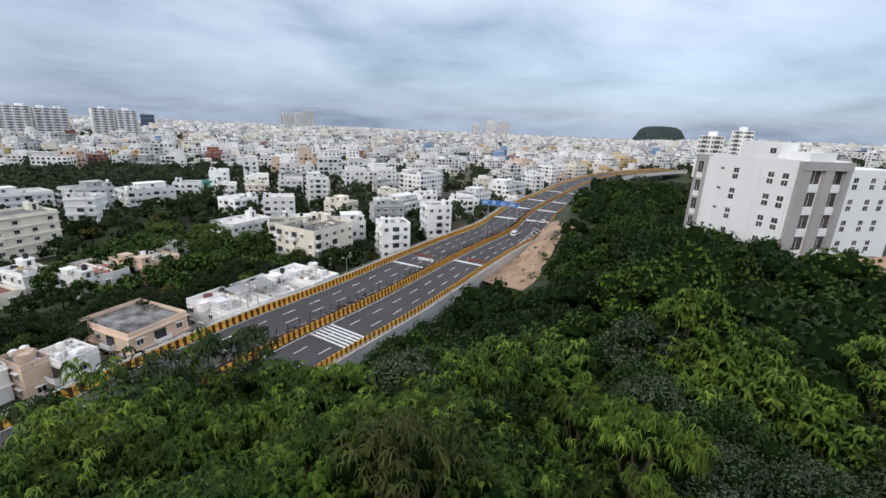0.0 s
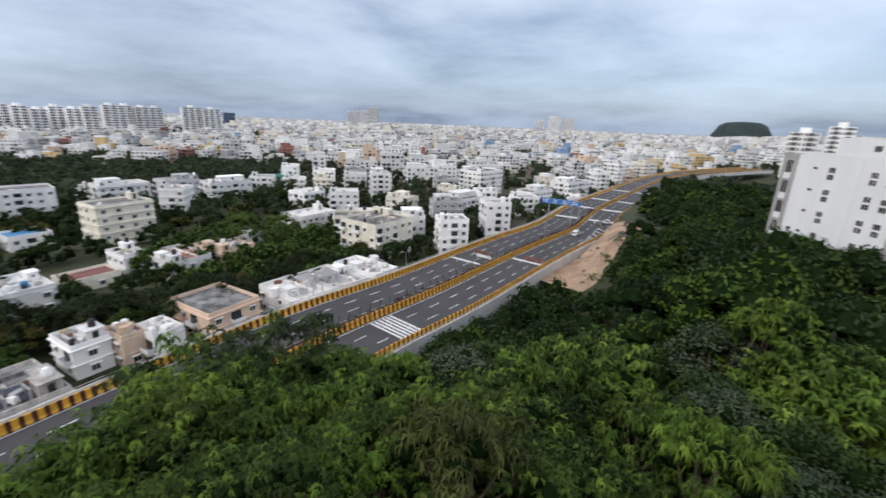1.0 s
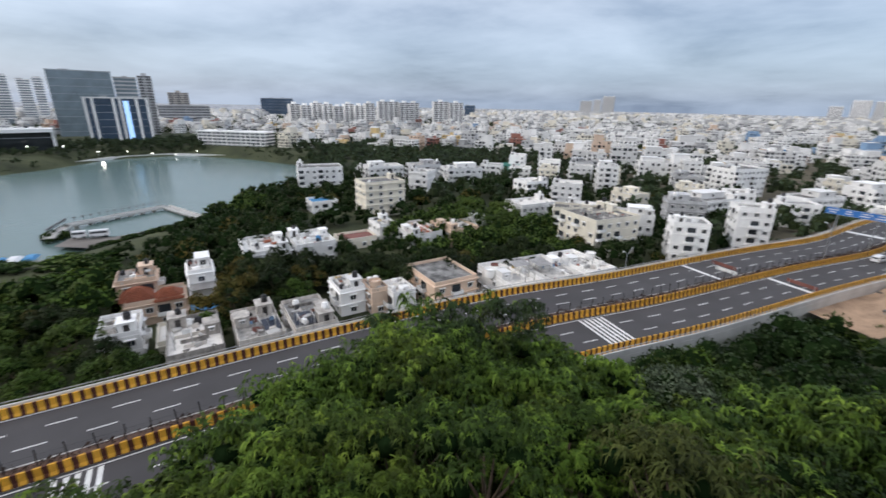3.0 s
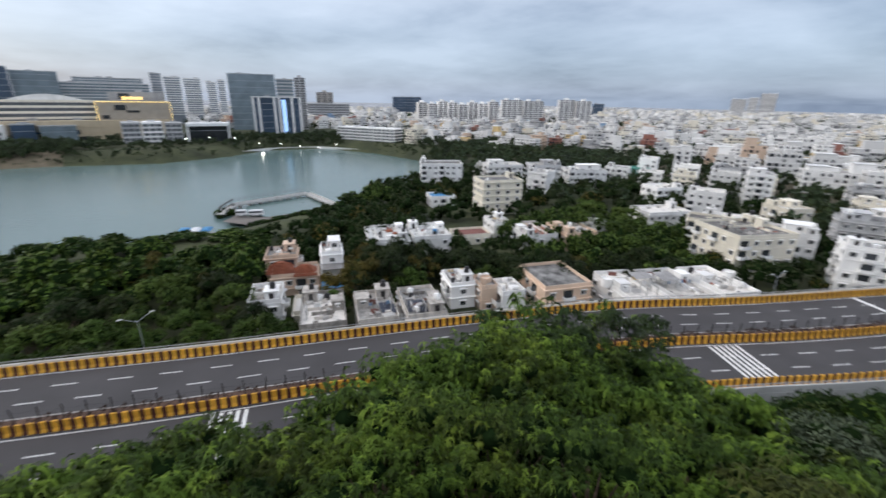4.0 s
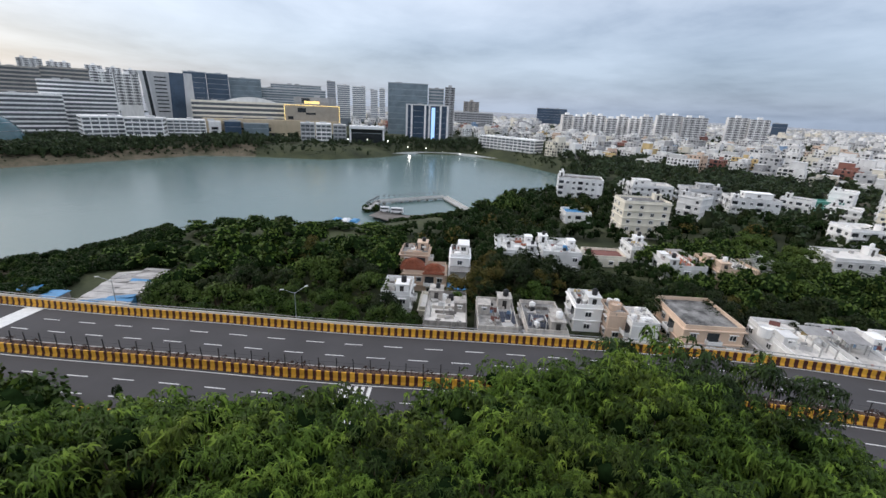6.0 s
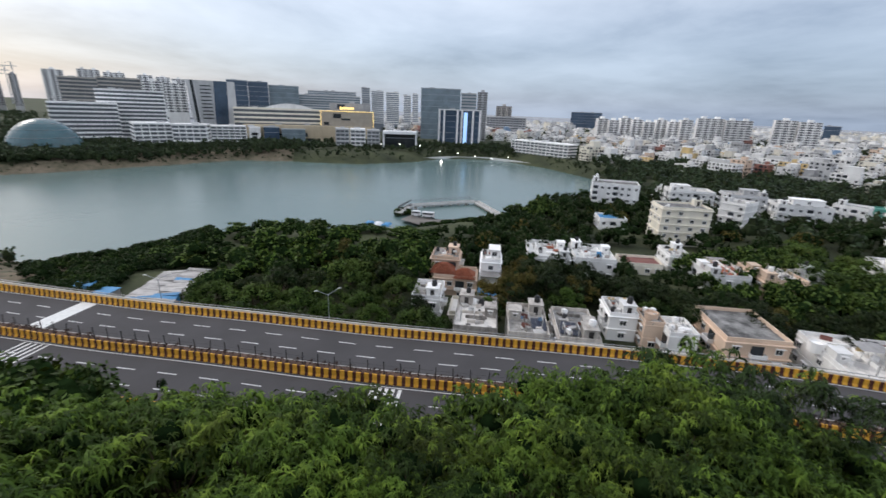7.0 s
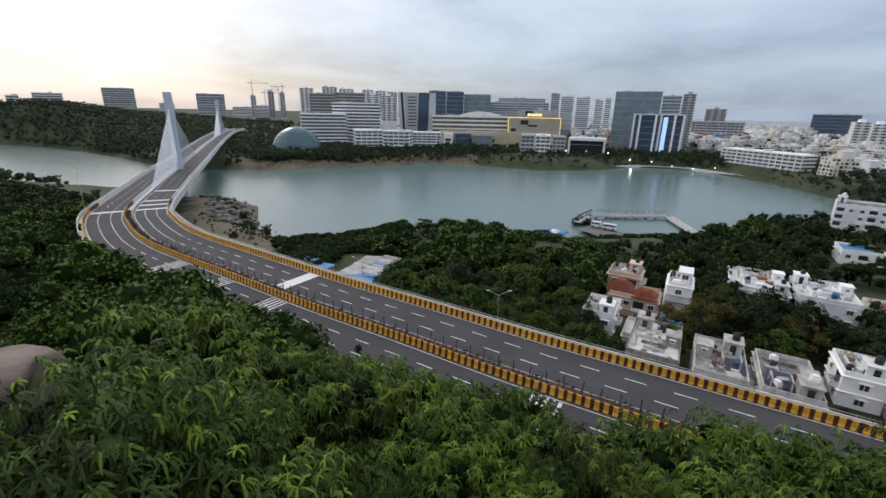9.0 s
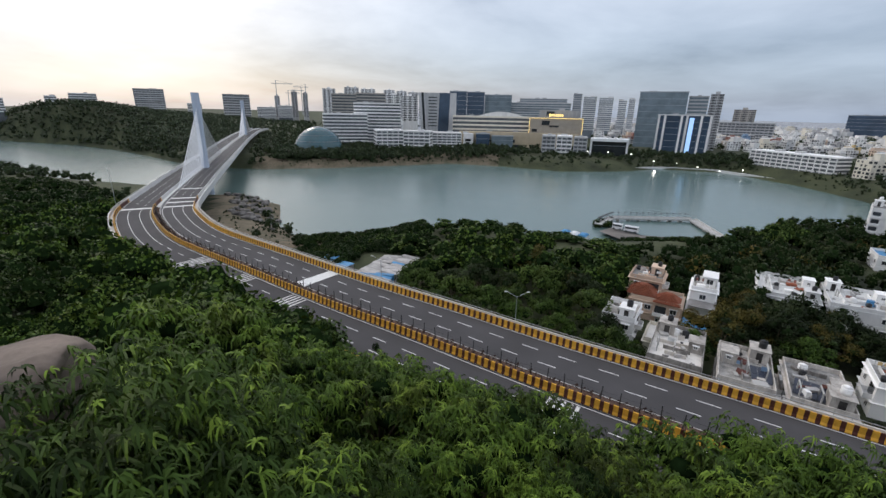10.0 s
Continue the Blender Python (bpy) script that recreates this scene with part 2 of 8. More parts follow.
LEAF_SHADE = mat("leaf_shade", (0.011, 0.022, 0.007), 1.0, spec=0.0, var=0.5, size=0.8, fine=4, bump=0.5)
LEAF_FAR = leaf_mat("leaf_far", (0.022, 0.038, 0.020), (0.066, 0.096, 0.042), 0.0, 0.15)
# paler, greyer green: distance haze put into the hill trees' leaf colour
LEAF_HILL_HAZE = leaf_mat("leaf_hill_haze", (0.040, 0.055, 0.034), (0.098, 0.125, 0.070), 0.0, 0.2)
LEAF_TOWN = leaf_mat("leaf_town", (0.012, 0.022, 0.009), (0.050, 0.068, 0.022), 0.3, 0.15)
LEAF_RUST = leaf_mat("leaf_rust", (0.040, 0.050, 0.012), (0.17, 0.12, 0.025), 0.2, 0.4)

g = mat("ground_soil_grass", (0.070, 0.072, 0.036), 0.95, var=0.5, size=0.02, fine=0.5, bump=0.3, tint=(0.17, 0.14, 0.095))
GROUND = g
GROUND_GREEN = mat("ground_scrub", (0.028, 0.042, 0.016), 0.95, var=0.5, size=0.05, fine=0.7, bump=0.4, tint=(0.075, 0.085, 0.036))
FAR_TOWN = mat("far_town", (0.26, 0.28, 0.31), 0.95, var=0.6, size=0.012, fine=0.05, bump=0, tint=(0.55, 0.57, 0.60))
SHORE_SAND = mat("shore_earth", (0.045, 0.062, 0.022), 0.95, var=0.4, size=0.06, fine=0.4, bump=0.3, tint=(0.24, 0.185, 0.13))
WATER = bpy.data.materials.new("lake_water")
WATER.use_nodes = True
_n, _k = WATER.node_tree.nodes, WATER.node_tree.links
_p = _n["Principled BSDF"]
_p.inputs["Base Color"].default_value = (0.105, 0.165, 0.155, 1)
_p.inputs["Roughness"].default_value = 0.22
_g = _n.new("ShaderNodeNewGeometry")
_t = _n.new("ShaderNodeTexNoise"); _t.inputs["Scale"].default_value = 0.35; _t.inputs["Detail"].default_value = 4
_b = _n.new("ShaderNodeBump"); _b.inputs["Strength"].default_value = 0.35; _b.inputs["Distance"].default_value = 0.25
_k.new(_g.outputs["Position"], _t.inputs["Vector"]); _k.new(_t.outputs[0], _b.inputs["Height"]); _k.new(_b.outputs[0], _p.inputs["Normal"])


# ---- mesh helpers ----
class Geo:
    """Collects faces for one mesh."""

    def __init__(self):
        self.v, self.f, self.m, self.n = [], [], [], None   # n: normals of the first vertices, where given

    def add(self, verts, faces, m=0):
        k = len(self.v)
        self.v += [tuple(p) for p in verts]
        self.f += [tuple(i + k for i in q) for q in faces]
        self.m += [m] * len(faces)
        return self

    def box(self, c, s, rz=0.0, m=0, top=1.0, shift=(0, 0)):
        """A box about c with sizes s, turned by rz degrees; top scales its upper face, shift moves that face."""
        ca, sa = math.cos(radians(rz)), math.sin(radians(rz))
        vs = []
        for z in (-.5, .5):
            k = top if z > 0 else 1.0
            for x, y in ((-.5, -.5), (.5, -.5), (.5, .5), (-.5, .5)):
                px, py = x * s[0] * k + (shift[0] if z > 0 else 0), y * s[1] * k + (shift[1] if z > 0 else 0)
                vs.append((c[0] + ca * px - sa * py, c[1] + sa * px + ca * py, c[2] + z * s[2]))
        return self.add(vs, [(3, 2, 1, 0), (4, 5, 6, 7), (0, 1, 5, 4), (1, 2, 6, 5), (2, 3, 7, 6), (3, 0, 4, 7)], m)

    def tube(self, a, b, r0, r1, n=8, m=0, cap=True):
        """A tapered round bar from a to b."""
        a, b = Vector(a), Vector(b)
        w = (b - a).normalized()
        u = w.orthogonal().normalized()
        q = w.cross(u)
        vs = [p + r * (math.cos(2 * math.pi * i / n) * u + math.sin(2 * math.pi * i / n) * q) for p, r in ((a, r0), (b, r1)) for i in range(n)]
        fs = [(i, (i + 1) % n, n + (i + 1) % n, n + i) for i in range(n)]
        if cap:
            fs += [tuple(range(n - 1, -1, -1)), tuple(range(n, 2 * n))]
        return self.add(vs, fs, m)

    def mesh(self, name, mats, smooth=False):
        me = bpy.data.meshes.new(name)
        me.from_pydata(self.v, [], self.f)
        for k in mats:
            me.materials.append(k)
        if len(mats) > 1:
            me.polygons.foreach_set("material_index", self.m)
        if smooth:
            me.polygons.foreach_set("use_smooth", [True] * len(self.f))
        me.update()
        if self.n is not None:
            nn = np.zeros((len(self.v), 3))
            nn[:len(self.n)] = self.n
            me.polygons.foreach_set("use_smooth", [True] * len(self.f))
            me.normals_split_custom_set_from_vertices(nn.tolist())
        return me


def part(name, gm, mats, parent=None, label="", loc=(0, 0, 0), rz=0.0, smooth=False):
    """Links a Geo or a mesh as one mesh object under a thing or a part."""
    mats = list(mats) if isinstance(mats, (list, tuple)) else [mats]
    ob = new(name, gm.mesh(name, mats, smooth) if isinstance(gm, Geo) else gm)
    ob.parent = parent
    ob.matrix_basis = pose(*loc, 0, 0, rz)
    return tagged(ob, label)


def thing(name, label, category, loc=(0, 0, 0), rz=0.0, group="", kind=""):
    ob = new(name)
    ob.empty_display_size = 0.3
    ob.matrix_basis = pose(*loc, 0, 0, rz)
    return tagged(ob, label, category, group, kind)


def pol(az, r):
    """A place in plan from the hilltop: degrees to the left of +y, and metres."""
    return Vector((-r * math.sin(radians(az)), r * math.cos(radians(az))))


def smooth01(a, b, x):
    t = np.clip((x - a) / (b - a), 0, 1)
    return t * t * (3 - 2 * t)


# ---- the road's line: the middle of its median ----
ROAD_KEYS = [(-1000, -560), (-720, -475), (-551, -391), (-242, -206), (-190, -174), (-140, -142.5), (-124, -127), (-106, -104.2), (-92, -75.5), (-81.5, -53.8), (-73.5, -37),
        (-66.2, -19.5), (-58.2, -2.5), (-52.5, 12), (-43.5, 34), (-32, 60.5), (-26.5, 70), (-17, 84.5), (-0.4, 115.4), (12.7, 138.3), (25.2, 158.6), (41, 199),
        (66, 248), (111, 332), (160, 402), (218, 457), (270, 497), (420, 590)]


def spline(keys, step):
    pts = []
    ks = [Vector(k) for k in keys]
    for i in range(1, len(ks) - 2):
        a, b, c, d = ks[i - 1:i + 3]
        n = max(2, int((c - b).length / step))
        for j in range(n):
            t = j / n
            pts.append(0.5 * ((2 * b) + (c - a) * t + (2 * a - 5 * b + 4 * c - d) * t * t + (3 * b - a - 3 * c + d) * t ** 3))
    return pts


LINE = spline(ROAD_KEYS, 3.0)
# even out the line
for _ in range(12):
    LINE = [LINE[0]] + [(LINE[i - 1] + 2 * LINE[i] + LINE[i + 1]) / 4 for i in range(1, len(LINE) - 1)] + [LINE[-1]]
LEN = [0.0]
for a, b in zip(LINE, LINE[1:]):
    LEN.append(LEN[-1] + (b - a).length)
TOTAL = LEN[-1]
_L = np.array([tuple(p) for p in LINE]); _S = np.array(LEN)


def on_line(s):
    """Place and heading on the road's line at s metres; to the right of it lies the hill."""
    x, y = np.interp(s, _S, _L[:, 0]), np.interp(s, _S, _L[:, 1])
    x2, y2 = np.interp(s + 1.5, _S, _L[:, 0]), np.interp(s + 1.5, _S, _L[:, 1])
    x1, y1 = np.interp(s - 1.5, _S, _L[:, 0]), np.interp(s - 1.5, _S, _L[:, 1])
    h = math.atan2(y2 - y1, x2 - x1)
    return Vector((x, y)), h


def beside(s, o, z=0.0):
    p, h = on_line(s)
    return Vector((p.x + o * math.sin(h), p.y - o * math.cos(h), z))


def road_so(x, y):
    """Signed offset (right of the road's line is plus) and chainage of places, arrays."""
    x, y = np.atleast_1d(np.asarray(x, float)), np.atleast_1d(np.asarray(y, float))
    pa, pb = _L[:-4:4], _L[4::4]
    n = min(len(pa), len(pb))
    pa, pb = pa[:n], pb[:n]
    d = pb - pa
    n2 = (d * d).sum(1)
    off, cha = np.zeros(x.shape), np.zeros(x.shape)
    for k in range(0, len(x), 4000):
        xs, ys = x[k:k + 4000, None], y[k:k + 4000, None]
        t = np.clip(((xs - pa[:, 0]) * d[:, 0] + (ys - pa[:, 1]) * d[:, 1]) / n2, 0, 1)
        qx, qy = xs - pa[:, 0] - t * d[:, 0], ys - pa[:, 1] - t * d[:, 1]
        i = (qx * qx + qy * qy).argmin(1)
        j = np.arange(len(i))
        qx, qy = qx[j, i], qy[j, i]
        off[k:k + 4000] = np.sign(qx * d[i, 1] - qy * d[i, 0]) * np.hypot(qx, qy)
        cha[k:k + 4000] = _S[:-4:4][:n][i] + t[j, i] * np.sqrt(n2[i])
    return off, cha


S_OF = lambda x, y: float(road_so(x, y)[1][0])

# ---- the lake's shore ----
SHORE = [(-176, -96), (-186, -80), (-214, -60), (-212, -5), (-206, 24), (-214, 48), (-222, 80), (-236, 100), (-252, 128), (-262, 160), (-280, 196), (-318, 226), (-356, 246),
         (-442, 238), (-520, 206), (-530, 146), (-492, 96), (-470, 34), (-494, -40), (-500, -90), (-460, -143), (-417, -205), (-388, -262), (-380, -330), (-420, -400), (-500, -545),
         (-545, -660), (-560, -800), (-640, -1100), (-420, -1000), (-330, -620), (-290, -400), (-262, -270), (-246, -205), (-254, -178), (-251, -156), (-228, -142), (-200, -126)]


def shore_dist(x, y):
    """Metres outside (+) or inside (-) the lake."""
    best, inside = np.full(x.shape, 1e12), np.zeros(x.shape, bool)
    n = len(SHORE)
    for i in range(n):
        (ax, ay), (bx, by) = SHORE[i], SHORE[(i + 1) % n]
        dx, dy = bx - ax, by - ay
        t = np.clip(((x - ax) * dx + (y - ay) * dy) / (dx * dx + dy * dy), 0, 1)
        best = np.minimum(best, (x - ax - t * dx) ** 2 + (y - ay - t * dy) ** 2)
        cross = (ay > y) != (by > y)
        xx = ax + (y - ay) / (by - ay if by != ay else 1e-9) * dx
        inside ^= cross & (x < xx)
    return np.where(inside, -1, 1) * np.sqrt(best)


WATER_Z, CITY_Z = -22.0, -12.0


def line_at(az, o):
    """The distance at which the direction az meets offset o beside the road's line."""
    d = pol(az, 1.0)
    rr = np.arange(25, 420, 1.0)
    of, _ = road_so(d.x * rr, d.y * rr)
    met = np.nonzero(of < o)[0]
    return float(rr[met[0]]) if len(met) else 420.0


SLOPE_AZ = list(range(-180, 181, 5))
SLOPE_E, SLOPE_DEP = [], []
for a_ in SLOPE_AZ:
    if a_ < -22 or a_ > 136:
        SLOPE_E.append(95.0 if a_ < 0 else 120.0)
        SLOPE_DEP.append(12.6 if a_ < 0 else 15.5)
    else:
        d_ = line_at(a_, 13.5)
        SLOPE_E.append(min(d_, 125.0))
        SLOPE_DEP.append(math.degrees(math.atan(39.0 / d_)) if a_ > -8 else 12.6 + (a_ + 22) / 14 * (math.degrees(math.atan(39.0 / d_)) - 12.6))


def ground_z(x, y):
    x, y = np.atleast_1d(np.asarray(x, float)), np.atleast_1d(np.asarray(y, float))
    off, cha = road_so(x, y)
    r = np.hypot(x, y)
    az = np.degrees(np.arctan2(-x, y))
    z = np.full(x.shape, CITY_Z)
    # far shore rises to the office hills in the west
    z = z + smooth01(58, 74, az) * smooth01(480, 1500, r) * 8
    z = z + smooth01(-20, -36, az) * smooth01(250, 900, r) * 26
    # wooded hill beyond the bridge
    for ca, cr, hh, sg in ((140.5, 900, 34, 120), (151, 1000, 16, 150), (132, 1150, 20, 140)):
        c = pol(ca, cr)
        z = z + hh * np.exp(-((x - c.x) ** 2 + (y - c.y) ** 2) / (2 * sg * sg))
    # the hill on this side of the road: steep under the hilltop, easing towards the road or the ridge
    E, tE = np.interp(az, SLOPE_AZ, SLOPE_E), np.interp(az, SLOPE_AZ, SLOPE_DEP)
    t = np.clip((r - 18) / (E - 18), 0, 1)
    dep = 45 + (tE - 45) * t ** 0.55
    bush = 7.5 - 3.5 * t
    hz = 38 - np.minimum(r, E) * np.tan(np.radians(dep)) - bush
    beyond = smooth01(0, 70, r - E)
    hz = hz + (np.where(az > 100, -6.0, 6.0) - hz) * beyond
    side = smooth01(12.6, 15.5, off) * (1 - smooth01(250, 420, r))
    z = z + (hz - z) * side
    z = z + smooth01(14, 40, off) * (1 - smooth01(250, 420, r)) * np.sin(x * 0.13) * np.cos(y * 0.17) * 0.7
    peak = np.exp(-(np.hypot(x + 1.2, y + 1.8) / 5.6) ** 2)
    z = z * (1 - peak) + 36.2 * peak
    sd_ = shore_dist(x, y)
    z = z + (WATER_Z - 4 - z) * (1 - smooth01(-14, 34, sd_))
    return z


def gz(x, y):
    return float(ground_z(x, y)[0])


# ---- ground ----
N = 300
u = np.linspace(-1, 1, N)
k = math.asinh(4700 / 30)
gx, gy = np.meshgrid(-60 + 30 * np.sinh(k * u), 20 + 30 * np.sinh(k * u), indexing="ij")
zz = ground_z(gx.ravel(), gy.ravel())
me = bpy.data.meshes.new("ground")
idx = np.arange(N * N).reshape(N, N)
quads = np.stack([idx[:-1, :-1], idx[1:, :-1], idx[1:, 1:], idx[:-1, 1:]], -1).reshape(-1, 4)
me.from_pydata(np.stack([gx.ravel(), gy.ravel(), zz], 1).tolist(), [], quads.tolist())
me.polygons.foreach_set("use_smooth", [True] * len(me.polygons))
me.materials.append(GROUND)
me.materials.append(GROUND_GREEN)
me.materials.append(SHORE_SAND)
me.materials.append(FAR_TOWN)
qx, qy = gx[:-1, :-1].ravel(), gy[:-1, :-1].ravel()
qo, qs, qr, qa = road_so(qx, qy)[0], shore_dist(qx, qy), np.hypot(qx, qy), np.degrees(np.arctan2(-qx, qy))
green = ((qo > 12) & (qr < 420)) | ((qa > 112) & (qr < 1600)) | ((qs < 60) & (qs > -30)) | ((qa > 3) & (qr < 300)) | ((qa > 56) & (qr > 640)) | ((qa < -14) & (qr < 1900)) | ((qa > 56) & (qr > 470) & (qr < 700))
sand = ((qs > 3) & (qs < 34) & (qr > 380) & (qa > 94) & (qa < 125)) | ((qa > 116) & (qa < 132) & (qr > 165) & (qr < 310) & (qo < -8))
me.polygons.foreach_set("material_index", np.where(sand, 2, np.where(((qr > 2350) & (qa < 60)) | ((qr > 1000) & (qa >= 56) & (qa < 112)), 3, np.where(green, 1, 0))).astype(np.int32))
tagged(new("ground", me), "earth and scrub ground with a wooded hill and city plain", "ground", kind="structure")
lake = Geo()
lake.add([(-1200, -1600, WATER_Z), (-120, -1600, WATER_Z), (-120, 400, WATER_Z), (-1200, 400, WATER_Z)], [(0, 1, 2, 3)])
tagged(part("water", lake, WATER), "calm grey-green lake reflecting the cloudy sky", "lake", kind="structure")


# ---- road ----
S0, S1 = 0.0, TOTAL
HALF, MED = 12.2, 1.35


def ribbon(gm, s0, s1, o0, o1, z, m=0, step=3.0, z2=None):
    n = max(1, int((s1 - s0) / step))
    vs = []
    for i in range(n + 1):
        s = s0 + (s1 - s0) * i / n
        vs += [beside(s, o0, z), beside(s, o1, z if z2 is None else z2)]
    gm.add(vs, [(2 * i, 2 * i + 1, 2 * i + 3, 2 * i + 2) for i in range(n)], m)


deck = Geo()
ribbon(deck, S0, S1, -13.9, 13.9, -0.012, 1)
for side in (-1, 1):
    ribbon(deck, S0, S1, side * 13.9, side * 13.9, -0.012, 1, z2=-1.9)
ribbon(deck, S0, S1, 13.9, -13.9, -1.9, 1)
tagged(part("road", deck, [ASPHALT, CONC_LIGHT]), "concrete deck of a six-lane elevated road", "road", kind="structure")
road = bpy.data.objects["road"]
surf = Geo()
ribbon(surf, S0, S1, -HALF, -MED, 0.0)
ribbon(surf, S0, S1, MED, HALF, 0.0)
part("carriageway", surf, ASPHALT, road, "fresh dark grey asphalt")

# lane lines, edge lines and crossings
S_PY1, S_PY2 = S_OF(-242, -206), S_OF(-551, -391)
S_GATE = S_OF(-140, -142.5)
lines = Geo()
LANES = (MED + 0.25 + 3.45, MED + 0.25 + 6.9)
for sg in (-1, 1):
    ribbon(lines, S0, S1, sg * (MED + 0.45), sg * (MED + 0.62), 0.006)
    ribbon(lines, S0, S1, sg * (HALF - 0.55), sg * (HALF - 0.38), 0.006)
    for n, o in enumerate(LANES):
        solid0, solid1 = S_GATE - 2, S_OF(-106, -104)
        ribbon(lines, solid0, solid1, sg * o - 0.08, sg * o + 0.08, 0.006)
        s = S_GATE - 700 + 2.2 * n
        while s < S1 - 10:
            if s > 1 and not (solid0 - 4 < s < solid1):
                ribbon(lines, s, s + 3.0, sg * o - 0.085, sg * o + 0.085, 0.006, step=1.5)
            s += 6.6
part("lane_lines", lines, PAINT_WHITE, road, "white dashed lane lines and edge lines")


def cross_bars(x, y, o0, o1, count, gap, wid, skew=0.0):
    """Bars across the lanes from o0 to o1, one behind the other; skew shifts their far ends along the road."""
    gm = Geo()
    s = S_OF(x, y)
    for i in range(count):
        a = s + i * gap
        gm.add([beside(a, o0, 0.009), beside(a + skew, o1, 0.009), beside(a + skew + wid, o1, 0.009), beside(a + wid, o0, 0.009)], [(0, 1, 2, 3)])
    part("rumble_bars", gm, PAINT_WHITE, road, "white bars across the lanes")


cross_bars(-26.0, 70.5, MED + 0.8, HALF - 0.6, 6, 0.95, 0.5)
cross_bars(-56.0, 2.6, MED + 0.8, HALF - 0.6, 5, 0.95, 0.5)
for px, py in ((-79.6, -49.3), (-88.1, -66.2), (-96.8, -83.6)):
    cross_bars(px, py, MED + 0.8, HALF - 0.6, 5, 1.05, 0.36)
cross_bars(-90.0, -50, -HALF + 0.4, -MED - 0.6, 1, 3, 3.4)
for d_ in (0, 9, 18, 42):
    cross_bars(*on_line(S_GATE - d_)[0], -HALF + 0.4, -MED - 0.6, 1, 3, 2.0)
    cross_bars(*on_line(S_GATE - d_)[0], MED + 0.6, HALF - 0.4, 1, 3, 2.0) if d_ in (0,) else None
for px, py in ((34, 178), (43, 204), (56, 230), (75, 268)):
    cross_bars(px, py, -HALF + 0.4, -MED - 0.6, 1, 3, 2.6)
    cross_bars(px, py, MED + 0.6, HALF - 0.4, 1, 3, 2.6)

# crash barriers: a dark continuous core with yellow blocks
BAR_H = 1.35
PROF = [(-0.27, 0.0), (-0.27, 0.12), (-0.12, 0.42), (-0.09, BAR_H), (0.09, BAR_H), (0.12, 0.42), (0.27, 0.12), (0.27, 0.0)]


def swept(gm, s0, s1, o, prof, step=3.0, m=0, z=0.0):
    n = max(1, int((s1 - s0) / step))
    k = len(prof)
    vs, fs = [], []
    for i in range(n + 1):
        s = s0 + (s1 - s0) * i / n
        vs += [beside(s, o + a, z + b) for a, b in prof]
    for i in range(n):
        for j in range(k - 1):
            fs.append((i * k + j, i * k + j + 1, (i + 1) * k + j + 1, (i + 1) * k + j))
    fs += [tuple(range(k - 1, -1, -1)), tuple(range(n * k, n * k + k))]
    gm.add(vs, fs, m)


block = Geo()
grow = [(a * 1.09, b * 1.012) for a, b in PROF]
K = len(grow)
block.add([(-0.34, a, b) for a, b in grow] + [(0.34, a, b) for a, b in grow],
          [(j + 1, j, K + j, K + j + 1) for j in range(K - 1)] + [tuple(range(K)), tuple(range(2 * K - 1, K - 1, -1))])
BLOCK = block.mesh("yellow_block", [PAINT_YELLOW])
PERIOD = 1.2
for o, s_from, s_to in ((MED - 0.3, S0 + 5, S1 - 5), (HALF + 0.1, S0 + 5, S1 - 5), (-HALF - 0.1, S0 + 5, S1 - 5)):
    th = thing("crash_barrier", "long concrete crash barrier painted in yellow and black blocks", "barrier", group="road barriers", kind="structure")
    core = Geo()
    swept(core, S_GATE - 14, s_to, o, PROF)
    part("barrier_core", core, PAINT_BLACK, th)
    rest = Geo()
    bare = Geo()
    swept(bare, s_from, S_GATE - 14, o, PROF)
    part("bare_barrier", bare, CONC_LIGHT, th, "unpainted pale barrier on the bridge")
    s = S_GATE - 13
    near0, near1 = S_OF(-110, -110), S_OF(14, 140)
    while s < s_to - 2:
        if S_GATE - 12 < s < S_GATE - 2:
            s += PERIOD
            continue
        if near0 < s < near1:
            p, h = on_line(s)
            q = beside(s, o)
            ob = new("yellow_block", BLOCK)
            ob.parent = th
            ob.matrix_basis = Matrix.Translation((q.x, q.y, 0)) @ Matrix.Rotation(h, 4, 'Z')
        else:
            swept(rest, s - 0.34, s + 0.34, o, grow, step=2)
        s += PERIOD
    tagged(part("yellow_blocks_far", rest, PAINT_YELLOW, th), kind="stuff")

th = thing("median_kerb", "low pale concrete kerb along the median", "kerb", kind="structure")
core = Geo()
swept(core, S0 + 5, S1 - 5, -MED + 0.2, [(-0.12, 0), (-0.12, 0.6), (0.12, 0.6), (0.12, 0)])
part("kerb_stone", core, CONCRETE, th)

# median bed with dry reddish plants, posts and a wire
bed = Geo()
ribbon(bed, S_GATE + 4, S1 - 5, -MED + 0.3, MED - 0.3, 0.62)
tagged(part("planting_bed", bed, mat("median_soil", (0.115, 0.070, 0.052), 0.95, var=0.4, size=0.4, fine=4, bump=0.5)), "raised soil bed along the median", "planting bed", kind="structure")
rng = random.Random(5)
post = Geo()
post.tube((0, 0, 0), (0, 0, 2.2), 0.085, 0.07, 6)
post.box((0, 0, 2.25), (0.16, 0.16, 0.12))
post.box((0.12, 0, 1.7), (0.2, 0.05, 0.05))
POST = post.mesh("post", [STEEL_DARK])
th = thing("median_fence", "row of slim dark steel posts with wire along the median", "fence")
s = S_GATE + 8
wire = Geo()
